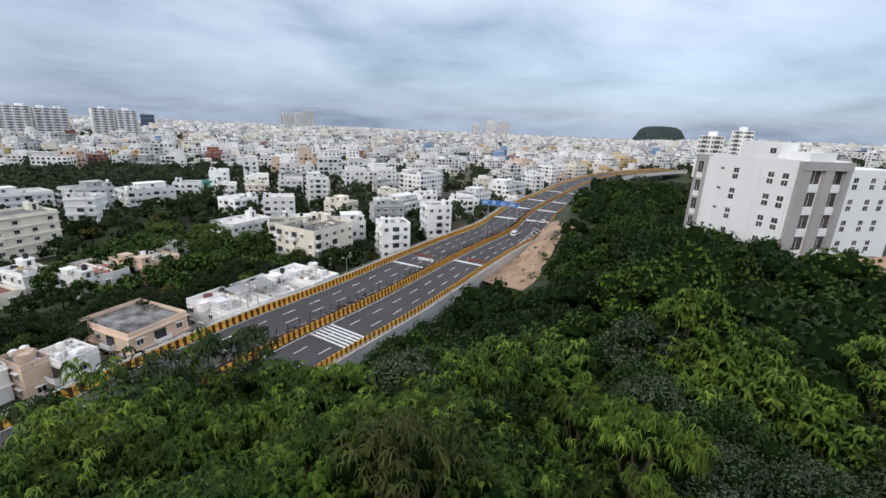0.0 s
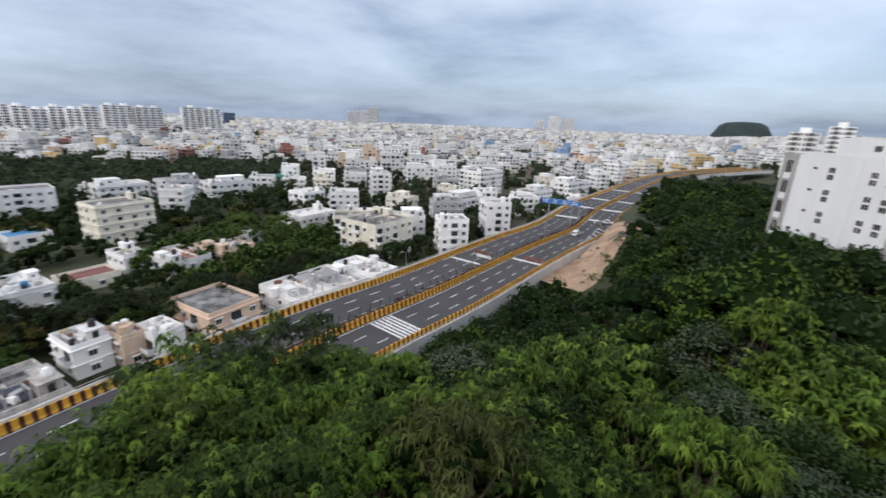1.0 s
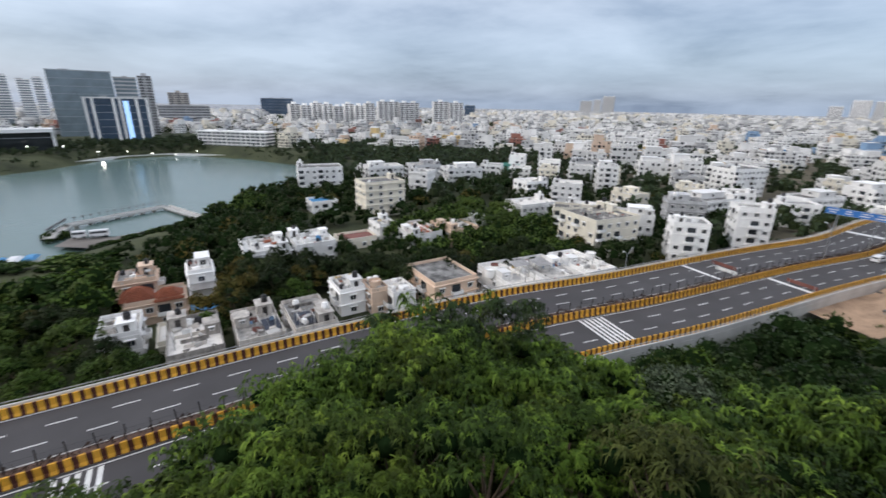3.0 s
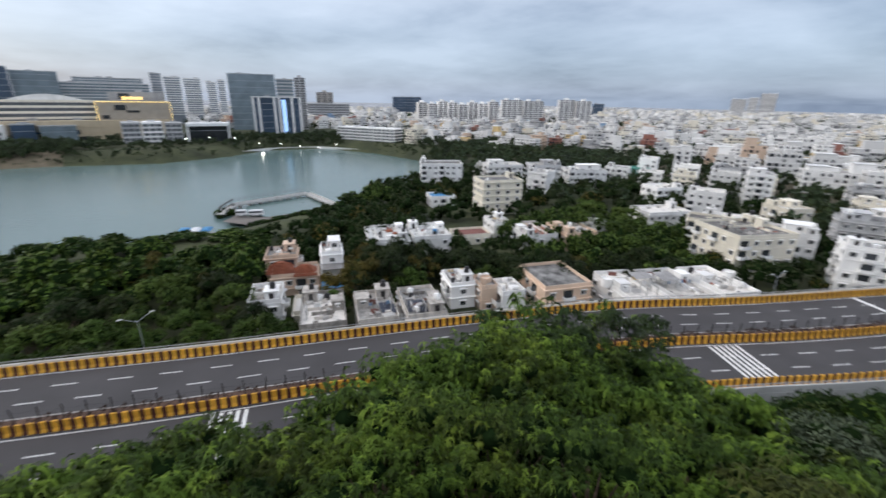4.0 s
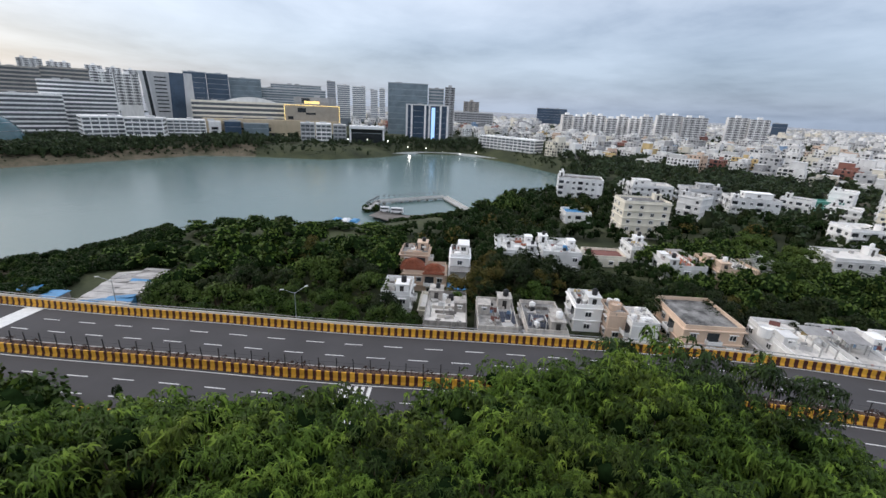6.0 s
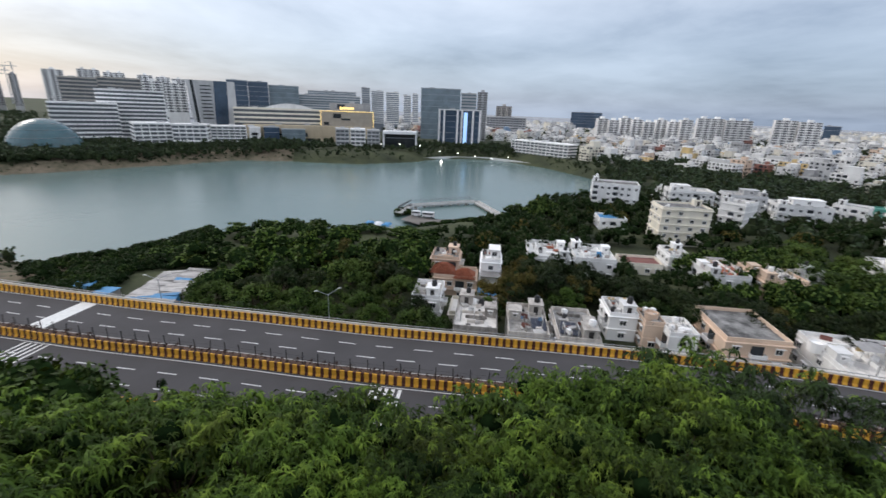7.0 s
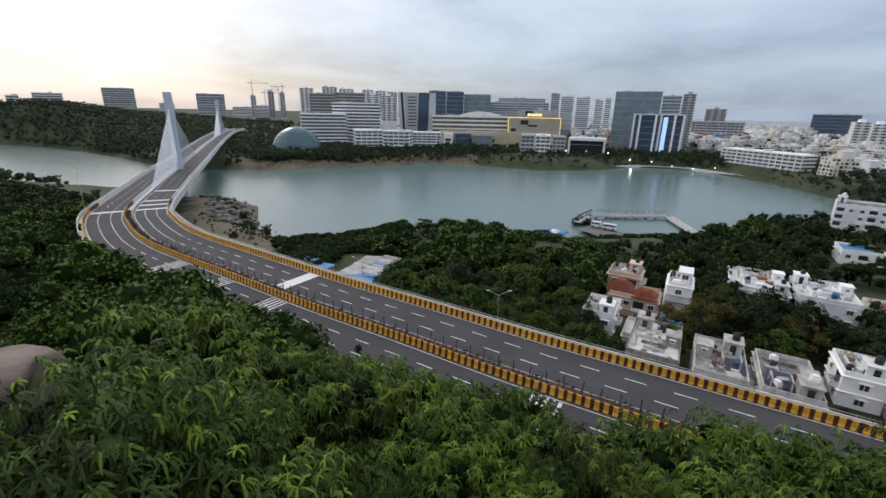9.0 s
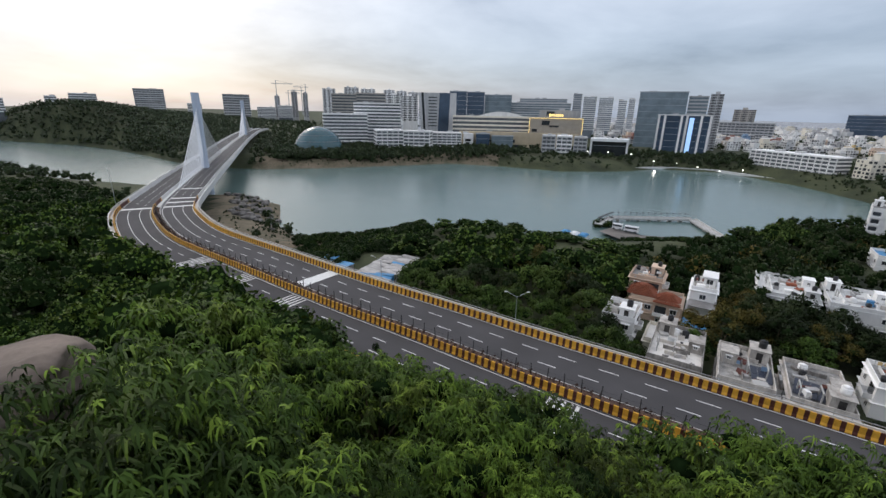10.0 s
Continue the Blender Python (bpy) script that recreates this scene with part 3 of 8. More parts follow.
while s < S_OF(40, 196):
    p, h = on_line(s)
    ob = new("post", POST)
    ob.parent = th
    ob.matrix_basis = pose(p.x, p.y, 0.6, rng.uniform(-4, 4), rng.uniform(-4, 4), math.degrees(h))
    if s > S_GATE + 12:
        for hz in (1.3, 2.2):
            wire.tube(beside(s - 2.5, 0, hz), beside(s, 0, hz), 0.014, 0.014, 4, cap=False)
    s += 2.5
part("wire", wire, STEEL_DARK, th)

# outer parapet with a steel rail, and the walls that carry the road
for sg in (-1, 1):
    th = thing("parapet", "pale concrete parapet with a steel hand rail along the road edge", "parapet", kind="structure")
    gm = Geo()
    swept(gm, S0 + 5, S1 - 5, sg * 13.75, [(-0.13, 0), (-0.13, 1.0), (0.13, 1.0), (0.13, 0)])
    part("parapet_wall", gm, CONC_LIGHT, th)
    gm = Geo()
    swept(gm, S0 + 5, S1 - 5, sg * 13.75, [(-0.05, 0), (-0.05, 0.1), (0.05, 0.1), (0.05, 0), (-0.05, 0)], z=1.35)
    s = S_GATE
    while s < S_OF(14, 140):
        q = beside(s, sg * 13.75)
        gm.box((q.x, q.y, 1.18), (0.07, 0.07, 0.36))
        s += 1.8
    part("hand_rail", gm, STEEL, th)
for sg in (-1, 1):
    gm = Geo()
    ribbon(gm, S_OF(-120, -122), S_OF(18, 146), sg * 13.3, sg * 13.3, -1.8, z2=-13.0)
    tagged(part("retaining_wall", gm, CONC_LIGHT), "pale concrete retaining wall under the road", "wall", kind="structure")


def pier(s, o=0.0, w=5.0):
    p, h = on_line(s)
    q = beside(s, o)
    zb = min(gz(q.x, q.y), -10) - 2
    th = thing("road_pier", "tapered concrete pier under the road deck", "pier", (q.x, q.y, 0), math.degrees(h), group="deck piers", kind="structure")
    gm = Geo()
    gm.box((0, 0, (zb - 2.6) / 2), (1.8, w, -2.6 - zb))
    part("shaft", gm, CONCRETE, th)
    gm = Geo()
    gm.box((0, 0, -2.25), (2.4, w + 1, 0.7), top=1.0)
    gm.box((0, 0, -2.6 + 0.2), (2.2, 20, 0.9))
    part("pier_cap", gm, CONCRETE, th)


s = S_OF(22, 152)
while s < S1 - 20:
    pier(s)
    s += 28
for s in (S_GATE - 12, S_GATE - 45, S_GATE - 80, S_PY2 - 60, S_PY2 - 110):
    pier(s, 0, 9)


# ---- cable-stayed bridge pylons ----
def pylon(s, height=45.0):
    p, h = on_line(s)
    th = thing("bridge_pylon", "slender pale blue-grey bridge pylon with two fans of white stay cables", "pylon", (p.x - 1.6, p.y + 1.6, 0), math.degrees(h), group="bridge pylons")
    gm = Geo()
    rings = [(-26, 7.0, 6.0), (0, 4.6, 4.0), (14, 4.2, 3.8), (28, 4.0, 3.8), (29, 4.6, 4.4), (height, 4.4, 4.2)]
    vs = []
    for z, a, b in rings:
        c = 0.35
        vs += [(x * a / 2, y * b / 2, z) for x, y in ((-1, -1 + c), (-1 + c, -1), (1 - c, -1), (1, -1 + c), (1, 1 - c), (1 - c, 1), (-1 + c, 1), (-1, 1 - c))]
    fs = [(8 * i + j, 8 * i + (j + 1) % 8, 8 * i + 8 + (j + 1) % 8, 8 * i + 8 + j) for i in range(len(rings) - 1) for j in range(8)]
    fs.append(tuple(range(8 * len(rings) - 8, 8 * len(rings))))
    gm.add(vs, fs)
    part("tower", gm, PYLON, th)
    for sg in (-1, 1):
        for i in range(15):
            gm = Geo()
            zt = 36.0 - i * 1.7
            xd = sg * (82 - i * 5.2)
            gm.tube((sg * 0.6, 0, zt), (xd, 0, 0.8), 0.2, 0.2, 6)
            part("stay_cable", gm, CABLE_WHITE, th)


pylon(S_PY1)
pylon(S_PY2)

# ---- houses and blocks ----
def window_mesh(w, h, shade=True):
    """A window set on a wall whose outside is local -y: a proud rim, a recessed pane with a mullion, and a sun shade above."""
    gm = Geo()
    a, c, t = w / 2, h / 2, 0.09
    o = [(-a, 0, -c), (a, 0, -c), (a, 0, c), (-a, 0, c)]
    f = [(x, -0.09, z) for x, _, z in o]
    i = [(x - math.copysign(t, x), -0.09, z - math.copysign(t, z)) for x, _, z in o]
    p = [(x, -0.02, z) for x, _, z in i]
    q = [(j, (j + 1) % 4) for j in range(4)]
    gm.add(o + f + i + p, [(j, k, 4 + k, 4 + j) for j, k in q] + [(4 + j, 4 + k, 8 + k, 8 + j) for j, k in q] + [(8 + j, 8 + k, 12 + k, 12 + j) for j, k in q], 1)
    gm.add(p, [(0, 1, 2, 3)], 0)
    gm.box((0, -0.05, 0), (0.06, 0.06, h - 2 * t), m=1)
    if shade:
        gm.box((0, -0.28, c + 0.14), (w + 0.4, 0.56, 0.09), m=1)
    return gm.mesh("window", [GLASS_DARK, WALL_WHITE])


def opening_mesh(w, h):
    """An unglazed opening with a thin rim, the shade inside painted as a flat dark pane; its outside is local -y."""
    gm = Geo()
    a, c, t = w / 2, h / 2, 0.05
    o = [(-a, 0, -c), (a, 0, -c), (a, 0, c), (-a, 0, c)]
    f = [(x, -0.03, z) for x, _, z in o]
    i = [(x - math.copysign(t, x), -0.03, z - math.copysign(t, z)) for x, _, z in o]
    p = [(x, -0.012, z) for x, _, z in i]
    q = [(j, (j + 1) % 4) for j in range(4)]
    gm.add(o + f + i + p, [(j, k, 4 + k, 4 + j) for j, k in q] + [(4 + j, 4 + k, 8 + k, 8 + j) for j, k in q] + [(8 + j, 8 + k, 12 + k, 12 + j) for j, k in q], 1)
    gm.add(p, [(0, 1, 2, 3)], 0)
    gm.box((0, -0.02, -c * 0.1), (0.05, 0.02, h * 0.8), m=1)
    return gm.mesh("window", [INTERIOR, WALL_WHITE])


WIN = {"std": window_mesh(1.5, 1.35), "tall": window_mesh(1.2, 1.8), "small": window_mesh(0.8, 0.7), "wide": window_mesh(2.4, 1.5), "plain": window_mesh(1.3, 1.4, False)}
gm = Geo()
gm.box((0, -0.02, 1.2), (2.5, 0.05, 2.3), m=1)
gm.box((0, -0.62, 0), (3.0, 1.25, 0.14), m=0)
gm.box((0, -1.2, 0.5), (3.0, 0.1, 0.9), m=0)
for sg in (-1, 1):
    gm.box((sg * 1.46, -0.62, 0.5), (0.1, 1.25, 0.9), m=0)
BALCONY = gm.mesh("balcony", [WALL_WHITE, GLASS_DARK])


def tank_mesh(r, h, m):
    gm = Geo()
    gm.tube((0, 0, 0), (0, 0, h * 0.85), r, r, 12)
    gm.tube((0, 0, h * 0.85), (0, 0, h), r, r * 0.35, 12)
    for k in (0.3, 0.6):
        gm.tube((0, 0, h * k), (0, 0, h * k + 0.06), r * 1.05, r * 1.05, 12)
    return gm.mesh("water_tank", [m], True)


TANKS = [tank_mesh(0.65, 1.5, TANK_BLACK), tank_mesh(0.7, 1.5, WALL_WHITE), tank_mesh(0.55, 1.2, TANK_BLACK)]


def building(name, label, x, y, rz, w, d, floors, wall, base=None, fh=3.1, roof=None, seed=0, sides="auto", stair=True, win="std", balconies=True,
             category="house", ledges=True, tanks=1, spacing=3.2, clutter=True, group="", pent=None, rich=False):
    """A flat-roofed masonry building: walls with parapet, roof, stair head, tanks, windows and balconies; w along its local x, its front is local -y."""
    rg = random.Random(seed)
    z0 = gz(x, y) if base is None else base
    H = floors * fh + 0.5
    th = thing(name, label, category, (x, y, z0), rz, group)
    gm = Geo()
    lo = rg.choice((0.12, 0.12, 0.38, 0.5))
    prof = [(0, -3.0)]
    for f in range(1, floors + 1):
        if ledges:
            zl = f * fh + 0.3
            prof += [(0, zl), (lo, zl + 0.02), (lo, zl + 0.15), (0, zl + 0.17)]
    prof += [(0, H + 0.9), (-0.16, H + 0.9), (-0.16, H)]
    vs = [(sx * (w / 2 + o), sy * (d / 2 + o), z) for o, z in prof for sx, sy in ((-1, -1), (1, -1), (1, 1), (-1, 1))]
    gm.add(vs, [(4 * i + j, 4 * i + (j + 1) % 4, 4 * i + 4 + (j + 1) % 4, 4 * i + 4 + j) for i in range(len(prof) - 1) for j in range(4)])
    pt = 0.16
    part("wall_shell", gm, wall, th)
    gm = Geo()
    gm.box((0, 0, H + 0.02), (w - 2 * pt - 0.01, d - 2 * pt - 0.01, 0.05))
    part("roof", gm, roof or (ROOF_CONC if rg.random() < 0.7 else ROOF_DARK), th)
    if stair and w > 6:
        sx, sy = rg.choice((-1, 1)) * (w / 2 - 2.0), rg.choice((-1, 1)) * (d / 2 - 2.3)
        gm = Geo()
        gm.box((sx, sy, H + 1.25), (2.9, 3.4, 2.4))
        gm.box((sx, sy, H + 2.5), (3.3, 3.8, 0.14))
        part("stair_head", gm, wall, th)
        # flat dark panel for the doorway, shade of the stair painted on
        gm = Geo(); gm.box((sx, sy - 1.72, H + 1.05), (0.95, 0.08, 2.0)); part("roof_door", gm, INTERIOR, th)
        if tanks:
            part("water_tank", rg.choice(TANKS), None, th, loc=(sx + 0.3, sy, H + 2.57))
    if pent is None:
        pent = floors > 2 and rg.random() < 0.6
    if pent:
        pw, pd = w * rg.uniform(0.4, 0.62), d * rg.uniform(0.45, 0.7)
        ox, oy = rg.choice((-1, 1)) * (w - pw) * 0.32, (d - pd) * 0.3
        gm = Geo()
        gm.box((ox, oy, H + 1.35), (pw, pd, 2.7))
        gm.box((ox, oy, H + 2.76), (pw + 0.8, pd + 0.8, 0.14))
        part("top_room", gm, wall, th)
        part("window", WIN[win], None, th, loc=(ox, oy - pd / 2, H + 1.5))
        part("window", WIN[win], None, th, loc=(ox - pw / 2, oy, H + 1.5), rz=-90)
    if rich:
        for _ in range(rg.randint(2, 3)):
            gm = Geo()
            if rg.random() < 0.5:
                gm.box((rg.uniform(-.3, .3) * w, 0, H + 0.4), (0.14, d * rg.uniform(0.4, 0.9), 0.75))
            else:
                gm.box((0, rg.uniform(-.35, .35) * d, H + 0.4), (w * rg.uniform(0.4, 0.9), 0.14, 0.75))
            part("low_wall", gm, wall, th)
        for _ in range(2):
            part("water_tank", rg.choice(TANKS), None, th, loc=(rg.uniform(-.4, .4) * w, rg.uniform(-.4, .4) * d, H + 0.045))
        for _ in range(3):
            gm = Geo()
            a, b, c = rg.uniform(0.6, 2.4), rg.uniform(0.5, 1.8), rg.uniform(0.1, 0.7)
            gm.box((rg.uniform(-.36, .36) * w, rg.uniform(-.4, .4) * d, H + 0.045 + c / 2), (a, b, c), rg.uniform(0, 40))
            part("roof_box", gm, rg.choice((SHEET, ROOF_DARK, CONCRETE, WALL_WORN, TERRACOTTA)), th)
        if w > 7.5 and d > 12:
            ux, uy = rg.choice((-1, 1)) * (w / 2 - 1.5), rg.uniform(-.1, .35) * d
            gm = Geo()
            gm.box((ux, uy, H + 1.15), (2.4, 3.0, 2.2))
            gm.box((ux, uy, H + 2.3), (2.8, 3.4, 0.12))
            part("roof_room", gm, wall, th)
            part("window", WIN["small"], None, th, loc=(ux, uy - 1.5, H + 1.3))
            gm = Geo()
            fx, fy = -ux * 0.6, uy - 3.2
            for sx_ in (-1.4, 1.4):
                gm = Geo()
                for sy_ in (-1.2, 1.2):
                    gm.box((fx + sx_, fy + sy_, H + 1.0), (0.2, 0.2, 2.0))
                gm.box((fx + sx_, fy, H + 2.08), (0.22, 2.8, 0.18))
                part("roof_frame", gm, CONCRETE, th, "bare concrete frame on the roof")
        for _ in range(4):
            gm = Geo()
            px, py, a = rg.uniform(-.42, .42) * w, rg.uniform(-.44, .44) * d, rg.uniform(0.16, 0.3)
            gm.tube((px, py, H + 0.045), (px, py, H + 0.4), a * 0.75, a, 8)
            part("pot", gm, rg.choice((TERRACOTTA, CONCRETE, TANK_BLACK)), th)
        for _ in range(2):
            gm = Geo()
            px, py = rg.uniform(-.35, .35) * w, rg.uniform(-.4, .4) * d
            gm.box((px, py, H + 0.5), (rg.uniform(1.0, 2.2), 0.06, 0.95), rg.uniform(-30, 30), shift=(0, 0.35))
            part("leaning_sheet", gm, rg.choice((SHEET, SHEET, SHEET_RED, WALL_WORN, WALL_WORN)), th)
        gm = Geo()
        for i in range(rg.randint(3, 6)):
            gm.box((rg.uniform(-.4, .4) * w, rg.uniform(-.42, .42) * d, H + 0.12), (rg.uniform(0.3, 1.1), rg.uniform(0.2, 0.6), 0.16), rg.uniform(0, 90))
        tagged(part("rubble", gm, WALL_WORN, th), kind="stuff")
        gm = Geo()
        py = rg.uniform(-.3, .3) * d
        for sx_ in (-1, 1):
            gm.tube((sx_ * w * 0.4, py, H), (sx_ * w * 0.4, py, H + 1.9), 0.035, 0.035, 5)
        gm.tube((-w * 0.4, py, H + 1.8), (w * 0.4, py, H + 1.8), 0.012, 0.012, 4)
        part("washing_line", gm, STEEL, th)
        cloths = [(rg.uniform(-.35, .35) * w, rg.uniform(0.4, 0.9), rg.uniform(0.5, 0.9)) for _ in range(rg.randint(2, 4))]
        cloth = rg.choice((WALL_FRESH, WALL_BLUE, WALL_BRICK, WALL_YELLOW))
        for cx_, cw, ch in cloths:
            gm = Geo(); gm.box((cx_, py, H + 1.4), (cw, 0.03, ch)); part("washing", gm, cloth, th)
        gm = Geo()
        x0, y0 = rg.uniform(-.4, .1) * w, rg.uniform(-.4, .4) * d
        gm.tube((x0, y0, H + 0.2), (x0 + w * 0.3, y0, H + 0.2), 0.04, 0.04, 5)
        gm.tube((x0, y0, H + 0.1), (x0, y0, H + 1.9), 0.03, 0.03, 5)
        part("pipe", gm, STEEL, th)
    if clutter:
        for _ in range(rg.randint(2, 4)):
            gm = Geo()
            a, b, c = rg.uniform(0.5, 1.8), rg.uniform(0.4, 1.4), rg.uniform(0.3, 1.1)
            gm.box((rg.uniform(-.33, .33) * w, rg.uniform(-.33, .33) * d, H + 0.045 + c / 2), (a, b, c), rg.choice((0, 0, 25)))
            part("roof_box", gm, rg.choice((wall, SHEET, CONCRETE, WALL_WHITE)), th)
    for f in range(floors):
        zc = f * fh + 1.95
        for side, (length, dist) in enumerate(((w, d / 2), (d, w / 2), (w, d / 2), (d, w / 2))):
            ang = side * 90
            a = radians(rz + ang)
            nx, ny = math.sin(a), -math.cos(a)
            if sides == "auto":
                if nx * (0 - x) + ny * (0 - y) < 0.12 * math.hypot(x, y):
                    continue
            elif side not in sides:
                continue
            n = max(1, int(length / spacing))
            for i in range(n):
                if rg.random() < 0.1:
                    continue
                t = (i + 0.5) / n * length - length / 2
                c_, s_ = math.cos(radians(ang)), math.sin(radians(ang))
                bal = balconies and f > 0 and (i == n // 2 or (n > 3 and i == 0)) and rg.random() < 0.75 and length > 7.5
                lx, ly = c_ * t + s_ * dist, s_ * t - c_ * dist
                if bal:
                    part("balcony", BALCONY, None, th, loc=(lx, ly, f * fh + 0.5), rz=ang)
                else:
                    part("window", WIN[win], None, th, loc=(lx, ly, zc), rz=ang)
    return th


RD = math.degrees(on_line(S_OF(-55, 5))[1])   # heading of the near stretch of road

# first row behind the road; local x runs along the road, the front looks at it
FR = RD            # local x along the road's heading, front (-y) towards the hill


def panel_rows(x, y, z, rz, cols, rows, tilt=14):
    th = thing("solar_panels", "sloping dark blue rooftop solar panels on a steel stand", "solar panel", (x, y, z), rz)
    for i in range(cols):
        for j in range(rows):
            gm = Geo()
            gm.box((0, 0, 0), (1.0, 1.9, 0.05))
            ob = part("panel", gm, SOLAR, th)
            ob.matrix_basis = pose((i - cols / 2) * 1.06, (j - rows / 2) * 1.95 * math.cos(radians(tilt)), 0.8 + (j - rows / 2) * 1.95 * math.sin(radians(tilt)), tilt, 0, 0)
    gm = Geo()
    for sx in (-1, 1):
        for sy in (-1, 1):
            gm.tube((sx * cols * 0.42, sy * rows * 0.75, 0), (sx * cols * 0.42, sy * rows * 0.75, 0.75 + sy * 0.35), 0.04, 0.04, 5)
    part("stand", gm, STEEL, th)


def round_tank(x, y, z, r=1.3, h=1.9, m=WALL_WHITE, lab="round whitewashed concrete roof tank"):
    th = thing("roof_tank", lab, "water tank", (x, y, z))
    gm = Geo()
    gm.tube((0, 0, 0), (0, 0, h), r * 0.92, r, 18, cap=False)
    gm.tube((0, 0, h), (0, 0, h + 0.16), r * 1.08, r * 1.08, 18, cap=False)
    gm.tube((0, 0, h + 0.16), (0, 0, h - 0.3), r * 0.9, r * 0.88, 18, cap=False)
    gm.tube((0, 0, h - 0.35), (0, 0, h - 0.3), r * 0.88, r * 0.88, 18)
    part("tank_wall", gm, m, th)


def lean_to(x, y, z, rz, w, d, m, h=0.35, lab="weathered sheet roof on thin posts"):
    """A sheet roof on posts, with ribs."""
    th = thing("sheet_roof", lab, "roof", (x, y, z), rz)
    gm = Geo()
    n = 9
    vs = []
    for i in range(n * 2 + 1):
        u = -w / 2 + w * i / (2 * n)
        zz = 2.3 + (0.05 if i % 2 else 0)
        vs += [(u, -d / 2, zz), (u, d / 2, zz + h)]
    gm.add(vs, [(2 * i, 2 * i + 2, 2 * i + 3, 2 * i + 1) for i in range(2 * n)])
    part("sheets", gm, m, th)
    gm = Geo()
    for sx in (-1, 1):
        for sy in (-1, 1):
            gm.tube((sx * (w / 2 - .2), sy * (d / 2 - .2), -0.2), (sx * (w / 2 - .2), sy * (d / 2 - .2), 2.3 + (h if sy > 0 else 0)), 0.05, 0.05, 5)
    part("posts", gm, STEEL, th)


B = building
B("house", "weathered flat-roofed house with a pale bare concrete terrace", -83.0, 28.0, FR, 9, 15.5, 2, WALL_WORN, base=-12, seed=3, rich=True, win="small")
B("house", "grey flat-roofed house with rooftop rooms", -77.6, 37.6, FR, 8.2, 14, 2, WALL_WORN, base=-12, seed=4, rich=True)
panel_rows(-75.2, 39.6, -5.2, FR + 6, 3, 2)
B("house", "flat-roofed house with stained parapets and solar panels", -73.6, 46.8, FR, 8.2, 14, 2, WALL_WORN, base=-12, seed=5, rich=True, roof=ROOF_DARK)
panel_rows(-72.0, 45.5, -5.2, FR - 8, 4, 2)
B("house", "small white house with a roof terrace", -98.5, 20.8, FR, 7, 10, 2, WALL_WHITE, base=-12.5, seed=6, rich=True)
B("garden_wall_house", "low pale outbuilding beside a garden", -94.0, 28.0, FR, 5, 9, 1, WALL_CREAM, base=-12.5, seed=36, stair=False)
B("house", "white house with a tall front and a black roof tank", -80, 62.8, FR, 6.3, 9, 2, WALL_WHITE, base=-12.5, seed=7, rich=True)
B("house", "narrow pink-white house with a round stair tower", -74, 66.5, FR, 4.2, 7, 2, WALL_PEACH, base=-12.5, seed=37, rich=True, stair=False)
round_tank(-73.2, 66.0, -5.85, 1.5, 1.8, WALL_PEACH, "round pinkish masonry tank on a roof")
B("house", "small white house half hidden by trees", -69.5, 70.0, FR, 6, 8, 2, WALL_WHITE, base=-13, seed=8, rich=True)
B("house", "peach house with a wide stained flat roof and low parapet", -65.5, 82.5, FR, 12.5, 15, 2, WALL_PEACH, base=-11.6, seed=9, roof=ROOF_DARK, stair=False, tanks=0, clutter=False)
for i, (hx, hy, wd) in enumerate(((-50.9, 93.2, 9.5), (-45.2, 103.3, 10.5), (-39.6, 114.2, 9.5))):
    B("house", "low house with a whitewashed flat roof", hx, hy, FR - 5, wd, 17, 2, WALL_WHITE, base=-12, seed=20 + i, rich=True, roof=ROOF_CONC, stair=False)
for i, (tx, ty) in enumerate(((-54.4, 88.8), (-47.4, 102.8), (-42.4, 110.8), (-38.4, 118.8))):
    round_tank(tx, ty, -5.25, 1.4, 1.9)
lean_to(-49.9, 96.3, -5.2, FR - 5, 5, 3.6, SHEET)
lean_to(-45.9, 100.8, -5.2, FR - 5, 4.6, 5.0, SHEET)
# second row
B("house", "house with a pale top floor above red tiled roofs", -118.5, 31.0, FR, 8, 8, 3, WALL_PEACH, base=-13.5, seed=11, rich=True)
B("house", "balconied peach house under red tiled roofs", -111.0, 31.8, FR, 11.5, 8, 2, WALL_PEACH, base=-13.5, seed=38, rich=False, stair=False, clutter=False, spacing=2.6)


def hip_roof(x, y, z, rz, w, d, rows=8):
    """A hipped roof of clay tiles laid in courses, each course shorter than the one below."""
    th = thing("tiled_roof", "hipped roof of weathered red clay tiles", "roof", (x, y, z), rz)
    gm = Geo()
    for r_ in range(rows):
        k_ = r_ / rows
        a, b, zz = w / 2 * (1 - 0.82 * k_), d / 2 * (1 - 0.97 * k_), 2.1 * k_
        for sx, sy, ln, rot in ((0, -1, a, 0), (0, 1, a, 0), (-1, 0, b, 90), (1, 0, b, 90)):
            gm.box((sx * a, sy * b, zz + 0.06), (2 * ln + 0.2, 0.5, 0.12), rot)
        n_ = max(2, int(2 * a / 0.5))
        for t_ in range(n_):
            u_ = -a + 2 * a * (t_ + 0.5) / n_
            gm.tube((u_, -b - 0.28, zz + 0.1), (u_, -b + 0.2, zz + 0.28), 0.1, 0.1, 5, cap=False)
        n_ = max(2, int(2 * b / 0.5))
        for t_ in range(n_):
            u_ = -b + 2 * b * (t_ + 0.5) / n_
            gm.tube((-a - 0.28, u_, zz + 0.1), (-a + 0.2, u_, zz + 0.28), 0.1, 0.1, 5, cap=False)
    gm.box((0, 0, -0.05), (w + 0.2, d + 0.2, 0.12))
    gm.box((0, 0, 1.0), (w * 0.55, d * 0.5, 2.0), top=0.45)
    part("tiles", gm, TERRACOTTA, th)


